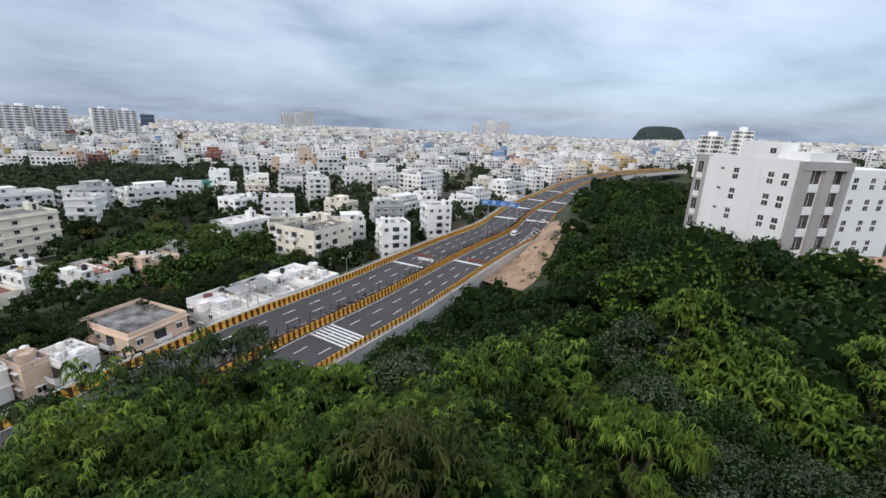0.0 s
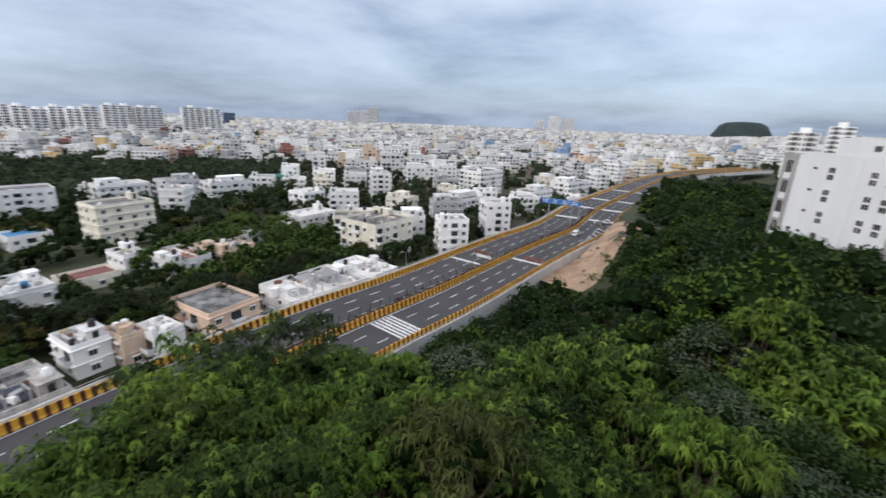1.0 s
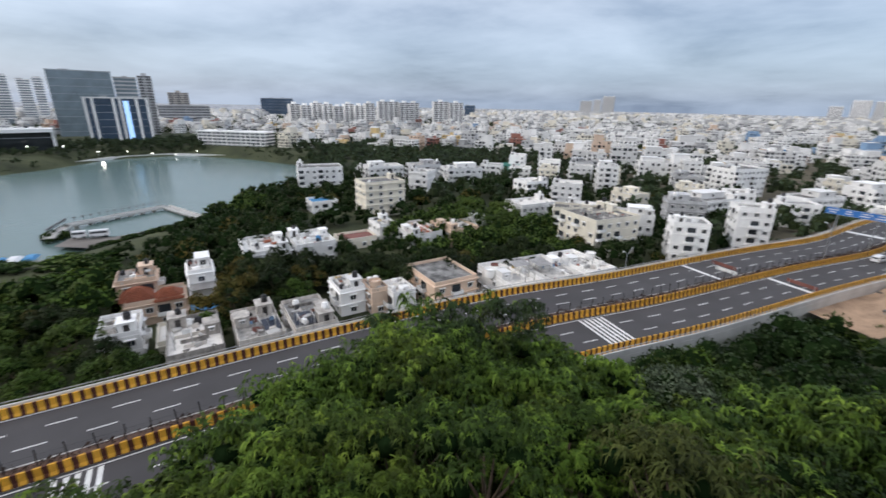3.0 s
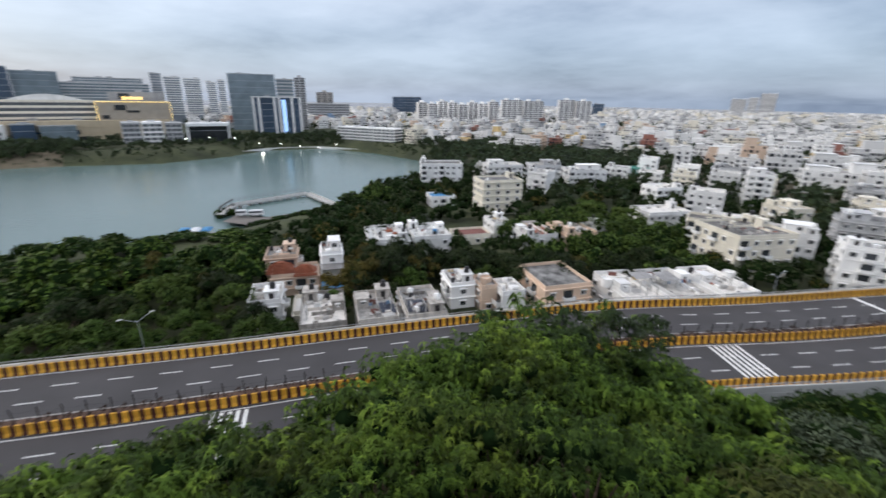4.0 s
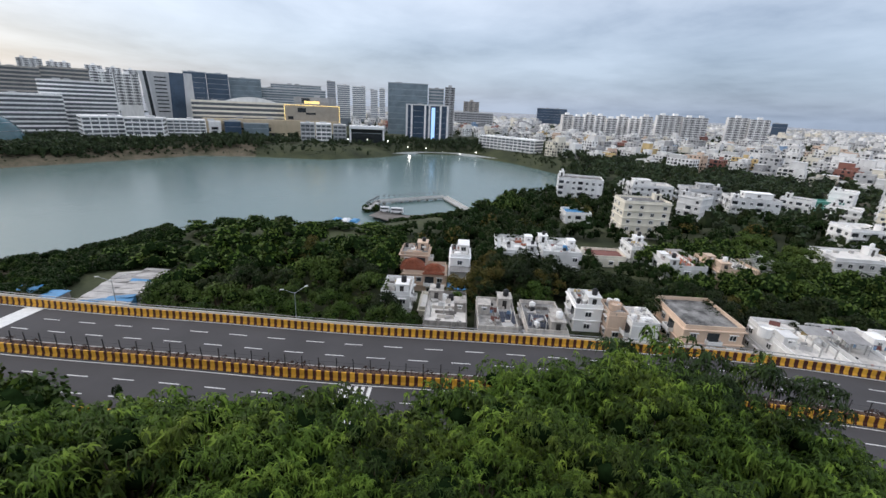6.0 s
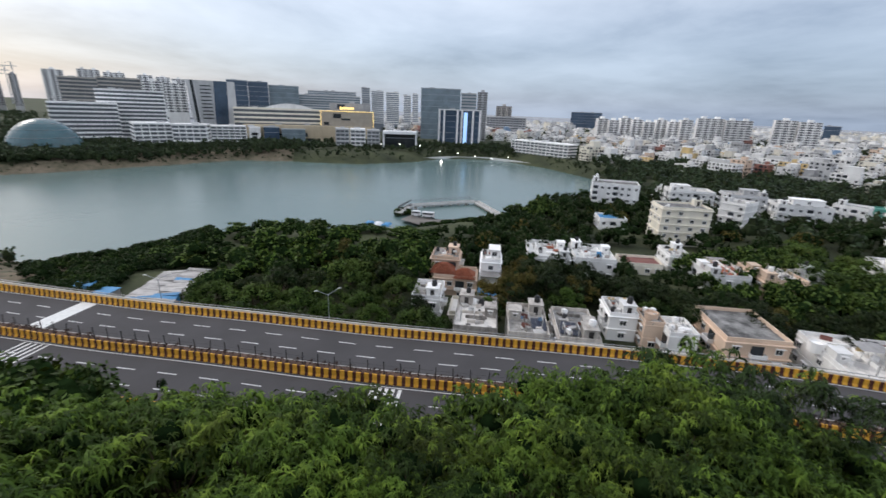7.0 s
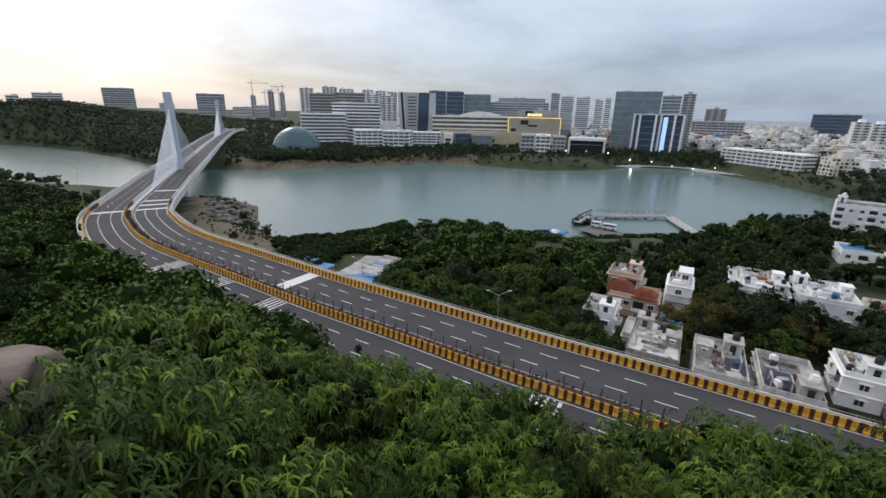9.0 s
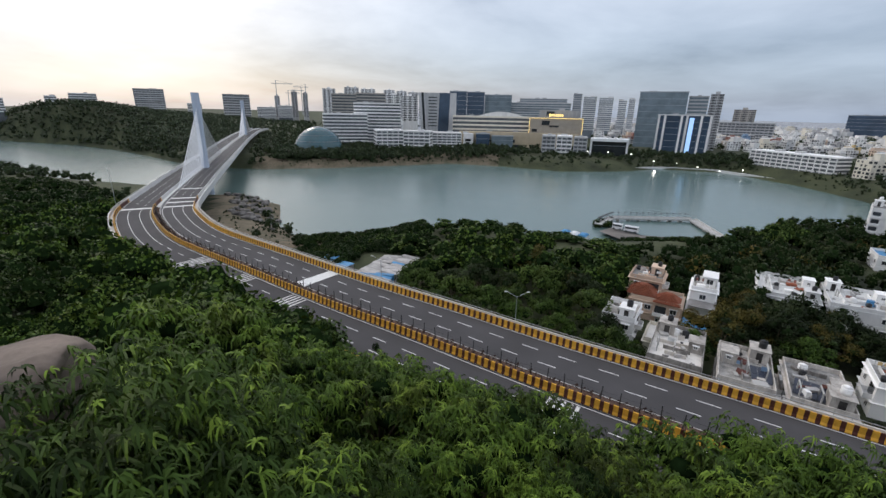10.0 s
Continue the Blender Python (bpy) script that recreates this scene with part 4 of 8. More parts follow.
hip_roof(-112.6, 28.6, -6.0, FR, 6.2, 6.6)
hip_roof(-108.4, 33.6, -6.5, FR, 5.6, 5.6)
B("house", "narrow white house with a stair tower", -114, 43.5, FR, 5.5, 9, 3, WALL_WHITE, base=-13.5, seed=12, rich=True)
lean_to(-108.5, 41.5, -9.0, FR, 6, 5, SHEET, lab="grey-blue sheet roof on thin posts")
lean_to(-101.4, 38.0, -11.3, FR, 5.5, 4, TARP_BLUE, lab="bright blue tarpaulin roof on posts")
B("house", "white flat-roofed house with stair heads", -125, 68, FR, 13, 18, 2, WALL_WHITE, base=-13, seed=13, rich=True, roof=CONC_LIGHT)
B("house", "white flat-roofed house with a blue plastic tank", -119.5, 81.5, FR, 12.5, 16, 2, WALL_WHITE, base=-13, seed=14, rich=True, roof=CONC_LIGHT)
gm = Geo(); gm.tube((0, 0, 0), (0, 0, 1.4), 0.8, 0.75, 12)
th = thing("plastic_tank", "bright blue plastic water tank on a roof", "water tank", (-116, 82, -6.2)); part("drum", gm, TARP_BLUE, th)
B("shed", "long shed with a dull red sheet roof", -116, 98, FR, 13, 9, 1, WALL_CREAM, base=-12.5, seed=39, stair=False, roof=SHEET_RED, clutter=False, category="shed")
B("house", "narrow white house with a bare side wall", -117, 113, FR, 7, 11, 2, WALL_WHITE, base=-13.5, seed=16, rich=True)
B("house", "white house with terracotta-floored terraces", -100, 113, FR, 12, 17, 2, WALL_WHITE, base=-13, seed=15, rich=True, roof=TERRACOTTA)
B("house", "pink-white house with stepped terraces", -92.5, 126, FR, 12, 15, 2, WALL_PEACH, base=-13, seed=40, rich=True)
B("house", "small white house with a square stair tower", -89, 139, FR, 8, 9, 2, WALL_WHITE, base=-13, seed=41, rich=True)
# further blocks told apart from the hill
B("apartment_block", "cream five-storey block with rows of small shaded windows", -143, 138, FR, 19, 13, 5, WALL_CREAM, base=-13, seed=17, pent=False, balconies=False, category="apartment block", win="std", spacing=4.2)
B("apartment_block", "white stepped block with an ornate roof frame", -205, 152, FR - 10, 24, 15, 5, WALL_WHITE, base=-14, seed=43, category="apartment block")
B("apartment_block", "white block with a projecting roof slab", -192, 190, FR - 6, 22, 14, 4, WALL_WHITE, base=-13, seed=44, category="apartment block")
B("apartment_block", "plain pale grey block", -178, 212, FR - 6, 18, 14, 4, WALL_GREY, base=-13, seed=45, category="apartment block")
B("apartment_block", "white four-storey block with shaded windows", -152, 217, FR - 12, 22, 14, 4, WALL_WHITE, base=-13, seed=46, category="apartment block")
B("house", "white two-storey house with a long parapet", -86, 178, FR - 4, 20, 13, 2, WALL_WHITE, base=-12, seed=47)
B("house", "white house with a red tiled porch", -104, 214, FR - 4, 14, 12, 3, WALL_WHITE, base=-12, seed=48)
B("apartment_block", "cream four-storey block with balconies and rooftop rooms", -46.5, 150, FR - 6, 20, 18, 4, WALL_CREAM, base=-12, seed=18, category="apartment block", spacing=3.4, pent=False, rich=True)
B("house", "white house with arched balconies", -52, 214, FR - 8, 12, 12, 3, WALL_CREAM, base=-12, seed=49)
B("apartment_block", "white four-storey block with small shaded windows", -22, 226, FR - 10, 24, 15, 3, WALL_WHITE, base=-12, seed=50, category="apartment block")
B("apartment_block", "large white five-storey block with balconies", -16, 305, FR - 12, 26, 18, 5, WALL_WHITE, base=-12, seed=51, category="apartment block")
B("apartment_block", "white three-storey block beside the road", 18, 266, FR - 16, 24, 12, 3, WALL_WHITE, base=-12, seed=52, category="apartment block", balconies=False)
B("apartment_block", "white stepped block beside the road", 44, 296, FR - 18, 26, 14, 4, WALL_WHITE, base=-12, seed=53, category="apartment block")
B("apartment_block", "peach block with tall window bays", 74, 420, FR - 20, 30, 16, 6, WALL_PEACH, base=-12, seed=54, category="apartment block")
B("apartment_block", "white rounded block with bands of balconies", 96, 385, FR - 24, 22, 14, 6, WALL_WHITE, base=-12, seed=55, category="apartment block")
B("apartment_block", "pale block with bands of balconies", 122, 404, FR - 26, 20, 14, 6, WALL_CREAM, base=-12, seed=56, category="apartment block")

# the white block on the hill, with recessed grey bays; its corner looks at the lookout
th = thing("hillside_block", "white four-storey block with grey bays standing on the wooded hill", "apartment block", (57.5, 85.9, 17.5), -77.0)
HB = 16.0
WALL_BAY = mat("wall_bay_grey", (0.40, 0.385, 0.37), 0.85, var=0.12, size=0.3, fine=5, streak=0.25)
gm = Geo(); gm.box((1.77, 5.9, HB / 2 - 5), (19.25, 11.8, HB + 10)); part("main_wall", gm, WALL_FRESH, th)
gm = Geo(); gm.box((-9.4, 5.0, HB / 2 - 5.1), (3.1, 10.6, HB + 10.4)); part("grey_bay", gm, WALL_BAY, th, "dull grey corner bay")
for y0_, y1_ in ((0.1, 2.4), (5.6, 7.6), (10.4, 11.6)):
    gm = Geo(); gm.box((11.7, (y0_ + y1_) / 2, HB / 2 - 4.9), (0.8, y1_ - y0_, HB + 10.2)); part("grey_pier", gm, WALL_BAY, th, "dull grey wall strip")
gm = Geo(); gm.box((11.75, 5.85, HB - 0.3), (0.9, 11.6, 1.5)); part("grey_band", gm, WALL_BAY, th, "dull grey band under the roof")
gm = Geo(); gm.box((3.2, 2.2, HB + 1.7), (8.0, 4.2, 3.5)); part("stair_head", gm, WALL_FRESH, th)
gm = Geo(); gm.box((9.2, 5.2, HB + 0.95), (4.0, 6.0, 2.0)); part("roof_room", gm, WALL_FRESH, th)
gm = Geo(); gm.box((-3.6, 8.5, HB + 1.0), (7.0, 0.3, 2.0)); part("roof_screen", gm, STEEL_DARK, th)
for i in range(6):
    gm = Geo(); gm.box((-6.6 + i * 1.2, 8.3, HB + 1.0), (0.14, 0.2, 2.1)); part("screen_post", gm, WALL_WHITE, th)
gm = Geo()
for sx_, sy_, lx_, ly_ in ((2.3, 0.1, 18.2, 0.2), (2.3, 11.7, 18.2, 0.2)):
    gm.box((sx_, sy_, HB + 0.3), (lx_, ly_, 0.7))
part("parapet", gm, WALL_FRESH, th)
# bay openings and windows are flush panes with the inner shade painted in
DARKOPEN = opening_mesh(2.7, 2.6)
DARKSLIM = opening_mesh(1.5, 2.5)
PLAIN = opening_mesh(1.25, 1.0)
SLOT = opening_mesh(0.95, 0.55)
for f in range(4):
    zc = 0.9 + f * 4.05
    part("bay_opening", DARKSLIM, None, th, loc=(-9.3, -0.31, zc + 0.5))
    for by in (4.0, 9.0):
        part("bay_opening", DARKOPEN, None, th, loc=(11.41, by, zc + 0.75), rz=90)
        gm = Geo(); gm.box((11.5, by, zc - 1.3), (0.34, 2.5, 1.3)); part("spandrel", gm, WALL_FRESH, th, "white panel under an opening")
    gm = Geo(); gm.box((-9.3, -0.36, zc - 1.35), (1.5, 0.2, 1.1)); part("spandrel", gm, WALL_FRESH, th)
    for bx in (-0.6, 6.8, 9.6):
        for dz in (-0.62, 0.62):
            part("window", PLAIN, None, th, loc=(bx, -0.01, zc + dz))
    part("window", SLOT, None, th, loc=(-3.9, -0.01, zc + 0.7))
part("window", PLAIN, None, th, loc=(6.0, 0.09, HB + 1.9))
for px_ in (-2.4, 4.6, 10.9):
    gm = Geo(); gm.tube((px_, -0.06, -4), (px_, -0.06, HB), 0.06, 0.06, 6); part("rain_pipe", gm, WALL_WHITE, th)
gm = Geo(); gm.box((1.5, 20.5, HB / 2 - 5.4), (17, 17.4, HB + 9)); part("rear_wing", gm, WALL_FRESH, th)
for f in range(4):
    for by in (14.0, 16.2, 20.5, 24.0):
        for dz in (-0.62, 0.62):
            part("window", PLAIN, None, th, loc=(10.01, by, 0.4 + f * 4.05 + dz), rz=90)
# ---- the city: blocks one can tell apart, then the joined distance ----
TAKEN = [(o.location.x, o.location.y, 13.0) for o in scene.objects if o.parent is None and o.get("category") in ("house", "apartment block", "shed")]
PARKS = [(46, 400, 66), (38, 400, 62), (52, 420, 55), (42, 335, 42), (35, 345, 45), (29, 395, 50), (49, 330, 36), (33, 275, 26), (20, 330, 22), (12, 240, 20), (31, 148, 36), (27, 155, 24), (60, 210, 26), (66, 195, 30), (55, 215, 24), (70, 165, 30), (45, 245, 18), (24, 245, 20)]
PARKS = [(*pol(a, r), q) for a, r, q in PARKS]
BRIGHT = [(*pol(a, r), q) for a, r, q in ((36, 160, 26), (31, 148, 30), (28, 168, 24), (64, 222, 18))]


def free(x, y, rad):
    return all((x - a) ** 2 + (y - b) ** 2 > (rad + c) ** 2 for a, b, c in TAKEN)


def in_park(x, y):
    return any((x - a) ** 2 + (y - b) ** 2 < c * c for a, b, c in PARKS)


PROTO = []
rg = random.Random(31)
KINDS = [("white four-storey apartment block with balconies", WALL_WHITE, 4), ("white three-storey house with a stair head", WALL_WHITE, 3), ("cream three-storey block with shaded windows", WALL_CREAM, 3),
         ("white five-storey apartment block", WALL_WHITE, 5), ("grey four-storey block with shaded windows", WALL_GREY, 4), ("white two-storey house with a flat roof", WALL_WHITE, 2),
         ("white four-storey block with a stair head", WALL_WHITE, 4), ("white three-storey house with tanks on its roof", WALL_WHITE, 3)]
lots = []
for i in range(-70, 155):
    for j in range(-24, 200):
        lx, ly = i * 19.5 + rg.uniform(-3, 3), j * 18.0 + rg.uniform(-3, 3)
        lx += 14 * math.sin(ly / 90.0) + (9 if (j // 6) % 2 else 0)
        ly += 12 * math.sin(lx / 120.0)
        gh = RD - 60 + 10 * math.sin(lx / 260 + 1) + 8 * math.sin(ly / 300)
        ca, sa = math.cos(radians(RD - 60)), math.sin(radians(RD - 60))
        x, y = ca * lx - sa * ly, sa * lx + ca * ly
        r, az = math.hypot(x, y), math.degrees(math.atan2(-x, y))
        if 120 < r < 2600 and -47 < az < 82:
            lots.append((r, az, x, y, gh))
lots.sort()
xs, ys = np.array([q[2] for q in lots]), np.array([q[3] for q in lots])
offs, shores, gzs = road_so(xs, ys)[0], shore_dist(xs, ys), ground_z(xs, ys)
city = Geo()
built = 0
TREE_LOTS = []
STREET = []
for (r, az, x, y, gh), o, sh, z0 in zip(lots, offs, shores, gzs):
    if o > -30 and not (o > 230 and r > 280):
        continue
    if r < (215 if 30 < az < 62 else 180) and 22 < az < 75:
        continue
    if sh < (18 if az > 50 else 30) or (az > 54.5 and r < 345):
        continue
    if az > 66 and r < 480:
        continue
    if r < 600 and in_park(x, y):
        continue
    if r > 470 and az > 57 and r < 760:
        continue
    # the broad street seen end on
    if abs((x - 5) - (y - 366) * 0.20) < 9 and 330 < y < 1500:
        continue
    if r < 400 and not free(x, y, 6.0):
        continue
    roll = rg.random()
    if roll < (0.60 if r < 430 and 14 < az < 50 else 0.50 if r < 450 else 0.44 if r < 800 else 0.40 if r < 1500 else 0.3):
        TREE_LOTS.append((x, y, r))
        continue
    if r > 900 and rg.random() < (r - 900) / 3000:
        continue
    if built < 90 and r < 340 and az > -12:
        STREET.append((x, y, r, gh))
        w, d = rg.choice((11, 12.5, 14)), rg.choice((10, 11, 12.5))
        if len(PROTO) < 14:
            lab, wm, fl = KINDS[len(PROTO) % 8]
            ob = B("house" if fl < 4 else "apartment_block", lab, x, y, gh, w, d, fl, wm, base=z0, seed=200 + len(PROTO), sides=(0, 3 if az > 20 else 3), category="house" if fl < 4 else "apartment block", spacing=3.1, group="city houses", clutter=True, tanks=1)
            PROTO.append(ob)
        else:
            ob = copy_thing(rg.choice(PROTO), pose(x, y, z0, 0, 0, gh))
        built += 1
        continue
    if r < 1300:
        STREET.append((x, y, r, gh))
    h = rg.choice((7, 7, 10, 10, 10, 13, 13, 16, 19)) * (1.0 if r < 1200 else 1.1)
    w, d = rg.uniform(9.5, 16.5) * rg.choice((1, 1, 1, 1.5)), rg.uniform(9, 14.5) * rg.choice((1, 1, 1.3))
    # past 1 km more walls are grey, haze put into the colour mix
    k = rg.choice((0,) * 34 + (1,) * 6 + (2,) * 9 + (3,) * 4 + (7, 8, 8, 9)) if r < 1000 else rg.choice((0, 0, 0, 1, 2, 2))
    city.box((x, y, z0 + h / 2 - 1), (w, d, h + 2), gh, m=k)
    city.box((x, y, z0 + h + 0.03), (w - 0.5, d - 0.5, 0.1), gh, m=4)
    c_, s_ = math.cos(radians(gh)), math.sin(radians(gh))
    u_, v_ = rg.uniform(-.25, .25) * w, rg.uniform(-.25, .25) * d
    city.box((x + c_ * u_ - s_ * v_, y + s_ * u_ + c_ * v_, z0 + h + 1.3), (rg.uniform(2.5, 5), rg.uniform(2.5, 5), 2.6), gh, m=k)
    if r < 1500 and rg.random() < 0.65:
        pw, pd, ph = w * rg.uniform(0.35, 0.7), d * rg.uniform(0.4, 0.75), rg.choice((2.9, 2.9, 5.8))
        u_, v_ = rg.choice((-1, 1)) * (w - pw) * 0.4, rg.choice((-1, 1)) * (d - pd) * 0.4
        city.box((x + c_ * u_ - s_ * v_, y + s_ * u_ + c_ * v_, z0 + h + ph / 2), (pw, pd, ph), gh, m=k)
        city.box((x + c_ * u_ - s_ * v_, y + s_ * u_ + c_ * v_, z0 + h + ph + 0.05), (pw + 0.8, pd + 0.8, 0.16), gh, m=0)
    if r < 700:
        for f in range(1, int(h / 3)):
            city.box((x, y, z0 + f * 3.1 + 0.4), (w + 0.7, d + 0.7, 0.14), gh, m=k)
    if rg.random() < 0.6:
        u_, v_ = rg.uniform(-.4, .4) * w, rg.uniform(-.4, .4) * d
        city.box((x + c_ * u_ - s_ * v_, y + s_ * u_ + c_ * v_, z0 + h + 0.7), (1.6, 1.3, 1.4), gh, m=rg.choice((5, 0, 5, 2, 0, 6)) if r < 900 else 2)
    if r < 1150:
        # window openings on the two sides that look at the hill
        for f in range(int(h / 3)):
            for face in (0, 1):
                nx, ny, ln, ds = (s_, -c_, w, d / 2) if face == 0 else (-c_, -s_, d, w / 2)
                if face == 1 and x * nx + y * ny > 0:
                    nx, ny = -nx, -ny
                n = max(2, int(ln / 3.4))
                for q in range(n):
                    if rg.random() < 0.22:
                        continue
                    t = (q + 0.5) / n * ln - ln / 2
                    tx, ty = -ny, nx
                    px, py, pz = x + nx * (ds + 0.06) + tx * t, y + ny * (ds + 0.06) + ty * t, z0 + f * 3.1 + 1.9
                    a_, b_ = (0.85, 0.8) if rg.random() < 0.72 else (1.5, 1.05)
                    city.add([(px - tx * a_, py - ty * a_, pz - b_), (px + tx * a_, py + ty * a_, pz - b_), (px + tx * a_, py + ty * a_, pz + b_), (px - tx * a_, py - ty * a_, pz + b_)], [(0, 1, 2, 3)], 5)
tagged(part("distant_houses", city, [WALL_WHITE, WALL_CREAM, WALL_GREY, WALL_PEACH, ROOF_CONC, GLASS_DARK, TARP_BLUE, WALL_BLUE, WALL_BRICK, WALL_YELLOW]), "mass of white low-rise houses reaching to the horizon", "houses", kind="stuff")


# ---- towers and offices, by direction and distance from the hill ----
def span(a0, a1, r, e0, e1):
    am = (a0 + a1) / 2
    return pol(am, r), 2 * r * math.tan(radians(abs(a1 - a0)) / 2), 38 + r * math.tan(radians(e0)), 38 + r * math.tan(radians(e1)), am


def office(label, a0, a1, r, e0, e1, style, wallm=WALL_WHITE, glass=None, depth=28, turn=0.0, floors=None, name="office_block", category="office block", group="", wide=None):
    """An upright block: style bands has a slab at each floor, grid has piers too, glass has thin mullions, flats has
    upright dark strips painted as shaded recesses.
    """
    glass = glass or GLASS_BAND
    c, w, z0, z1, am = span(a0, a1, r, e0, e1)
    w = wide or w
    th = thing(name, label, category, (c.x, c.y, z0), am + turn, group)
    H = z1 - z0
    n = floors or max(2, int(H / 3.6))
    fh = H / n
    gm = Geo(); gm.box((0, depth / 2, H / 2 - 8), (w - 0.6, depth, H + 16))
    part("core", gm, glass if style in ("bands", "grid", "glass") else wallm, th)
    if style in ("bands", "grid"):
        for f in range(n + 1):
            gm = Geo()
            gm.box((0, depth / 2, min(f * fh, H - 0.2)), (w + 0.6, depth + 1.0, fh * (0.42 if style == "bands" else 0.4)))
            part("floor_band", gm, wallm, th)
    if style == "grid":
        k = max(3, int(w / 6))
        for i in range(k + 1):
            gm = Geo()
            gm.box((-w / 2 + w * i / k, -0.1, H / 2), (0.9, 0.5, H))
            part("pier", gm, wallm, th)
    if style == "glass":
        for f in range(1, n):
            if f % 2 == 0:
                gm = Geo(); gm.box((0, -0.05, f * fh), (w, 0.35, 0.35)); part("spandrel", gm, STEEL, th)
        gm = Geo(); gm.box((0, depth / 2, H + 0.4), (w + 0.3, depth + 0.3, 1.2)); part("roof_edge", gm, STEEL, th)
    if style == "plain":
        for f in range(1, n):
            gm = Geo(); gm.box((0, depth / 2, f * fh), (w + 0.2, depth + 0.8, 0.5)); part("ledge", gm, wallm, th)
        for i in range(max(2, int(w / 26))):
            gm = Geo(); gm.box((rg.uniform(-.42, .42) * w, -0.3, H * rg.choice((0.3, 0.55, 0.7))), (rg.uniform(5, 13), 0.7, rg.uniform(2, 5))); part("dark_panel", gm, GLASS_DARK, th)
    if style == "flats":
        k = max(2, int(w / 9))
        for i in range(k):
            u = -w / 2 + w * (i + 0.5) / k
            # dark strip on the wall face, its colour standing in for a recess's shade
            gm = Geo(); gm.box((u, -0.02, H / 2), (w / k * 0.42, 0.12, H - 1)); part("recess", gm, RECESS_SHADE, th)
            if r > 1200:
                gm = Geo()
                for f in range(n):
                    gm.box((u, -0.25, f * fh + 0.6), (w / k * 0.4, 0.8, 1.1))
                tagged(part("balcony_column", gm, wallm, th), kind="stuff")
            else:
                for f in range(n):
                    gm = Geo(); gm.box((u, -0.25, f * fh + 0.6), (w / k * 0.4, 0.8, 1.1)); part("balcony", gm, wallm, th)
            for sgn in (-1, 1):
                gm = Geo()
                for f in range(n):
                    gm.box((u + sgn * w / k * 0.34, -0.03, f * fh + fh * 0.6), (w / k * 0.14, 0.14, fh * 0.45))
                tagged(part("window_column", gm, GLASS_DARK, th), kind="stuff")
        for i in range(max(1, k // 2)):
            gm = Geo(); gm.box((-w / 2 + w * (i + 0.5) / max(1, k // 2), depth / 2, H + 1.8), (w / k * 0.7, depth * 0.5, 3.6)); part("lift_head", gm, wallm, th)
    else:
        for i in range(max(1, int(w / 30))):
            gm = Geo(); gm.box((rg.uniform(-.3, .3) * w, depth / 2, H + 1.2), (rg.uniform(4, 9), 6, 2.4)); part("plant_room", gm, WALL_GREY, th)
    return th


# dark grey that paints the shade of tower recesses
RECESS_SHADE = mat("recess_shade_grey", (0.11, 0.11, 0.115), 0.85, var=0.2, size=0.1, fine=1)
GLASS_BAND = mat("glass_band", (0.12, 0.13, 0.14), 0.2, var=0.3, size=0.1, fine=0.8, bump=0, spec=0.6)
# glass lightened in its base colour to stand in for distance haze
GLASS_HAZY = mat("glass_hazy", (0.24, 0.27, 0.30), 0.25, var=0.2, size=0.1, fine=0.8, bump=0, spec=0.6)
WALL_DUN = mat("wall_dun", (0.43, 0.40, 0.36), 0.85, var=0.15, size=0.1, fine=2, streak=0.25)
rg = random.Random(77)
O = office
# apartment rows behind the park
for a0, a1, r, e0, e1 in ((34.5, 36.3, 900, -3.0, 0.05), (36.4, 38.3, 905, -3.0, 0.15), (40.1, 42.6, 880, -3.0, -0.05), (42.7, 45.3, 885, -3.0, 0.05)):
    O("tall white apartment tower with dark strips as shaded recesses", a0, a1, r, e0, e1, "flats", turn=8, name="apartment_tower", category="apartment tower", group="apartment towers")
for i in range(8):
    O("white apartment tower with rows of balconies", 45.7 + i * 1.28, 46.9 + i * 1.28, 830 + 14 * (i % 3), -3.2, (-0.2, -0.45, -0.3, -0.6, -0.35, -0.25, -0.55, -0.4)[i], "flats", turn=10, name="apartment_tower", category="apartment tower", group="apartment towers")
O("low dark slab of an office block on the skyline", 55.4, 59.0, 1300, -1.4, 0.2, "glass", glass=GLASS_BLUE)
O("small dark block on the skyline", 33.0, 34.3, 1300, -1.0, -0.25, "glass", glass=GLASS_BLUE)
for a0, a1, e1 in ((16.2, 17.6, 1.05), (17.7, 18.6, 0.65), (18.7, 20.1, 0.5)):
    O("pale tower block far off on the skyline", a0, a1, 2500, -0.9, e1, "flats", name="apartment_tower", category="apartment tower")
for a0, a1, e1 in ((-4.7, -3.6, 0.3), (-6.6, -5.2, 0.85), (-8.3, -6.8, 0.75)):
    O("grey tower block far off on the skyline", a1 and min(a0, a1), max(a0, a1), 3000, -0.9, e1, "flats", wallm=WALL_WHITE, name="apartment_tower", category="apartment tower")
O("white apartment block seen behind the hill", -32.3, -29.8, 430, -2.4, 0.1, "flats", turn=-4, name="apartment_block", category="apartment block", depth=14)
O("white stepped tower block seen behind the hill", -34.9, -32.9, 470, -2.4, 0.75, "flats", turn=6, name="apartment_block", category="apartment block", depth=14)
# white institute by the lake's end, towers over it
O("long white institute block with rows of windows", 58.6, 67.0, 552, -5.75, -3.6, "grid", floors=6, turn=-38, depth=18, wide=86)
O("white wing of the institute", 63.6, 68.4, 800, -4.6, -2.55, "grid", floors=7, turn=-20, depth=14)
O("dark unfinished concrete building with open floors", 64.5, 69.4, 960, -3.0, -0.75, "grid", wallm=WALL_GREY, floors=8, turn=-6)
O("pinkish residential tower block far behind", 66.3, 68.3, 1000, -1.5, 0.6, "flats", wallm=WALL_DUN, name="apartment_tower", category="apartment tower")
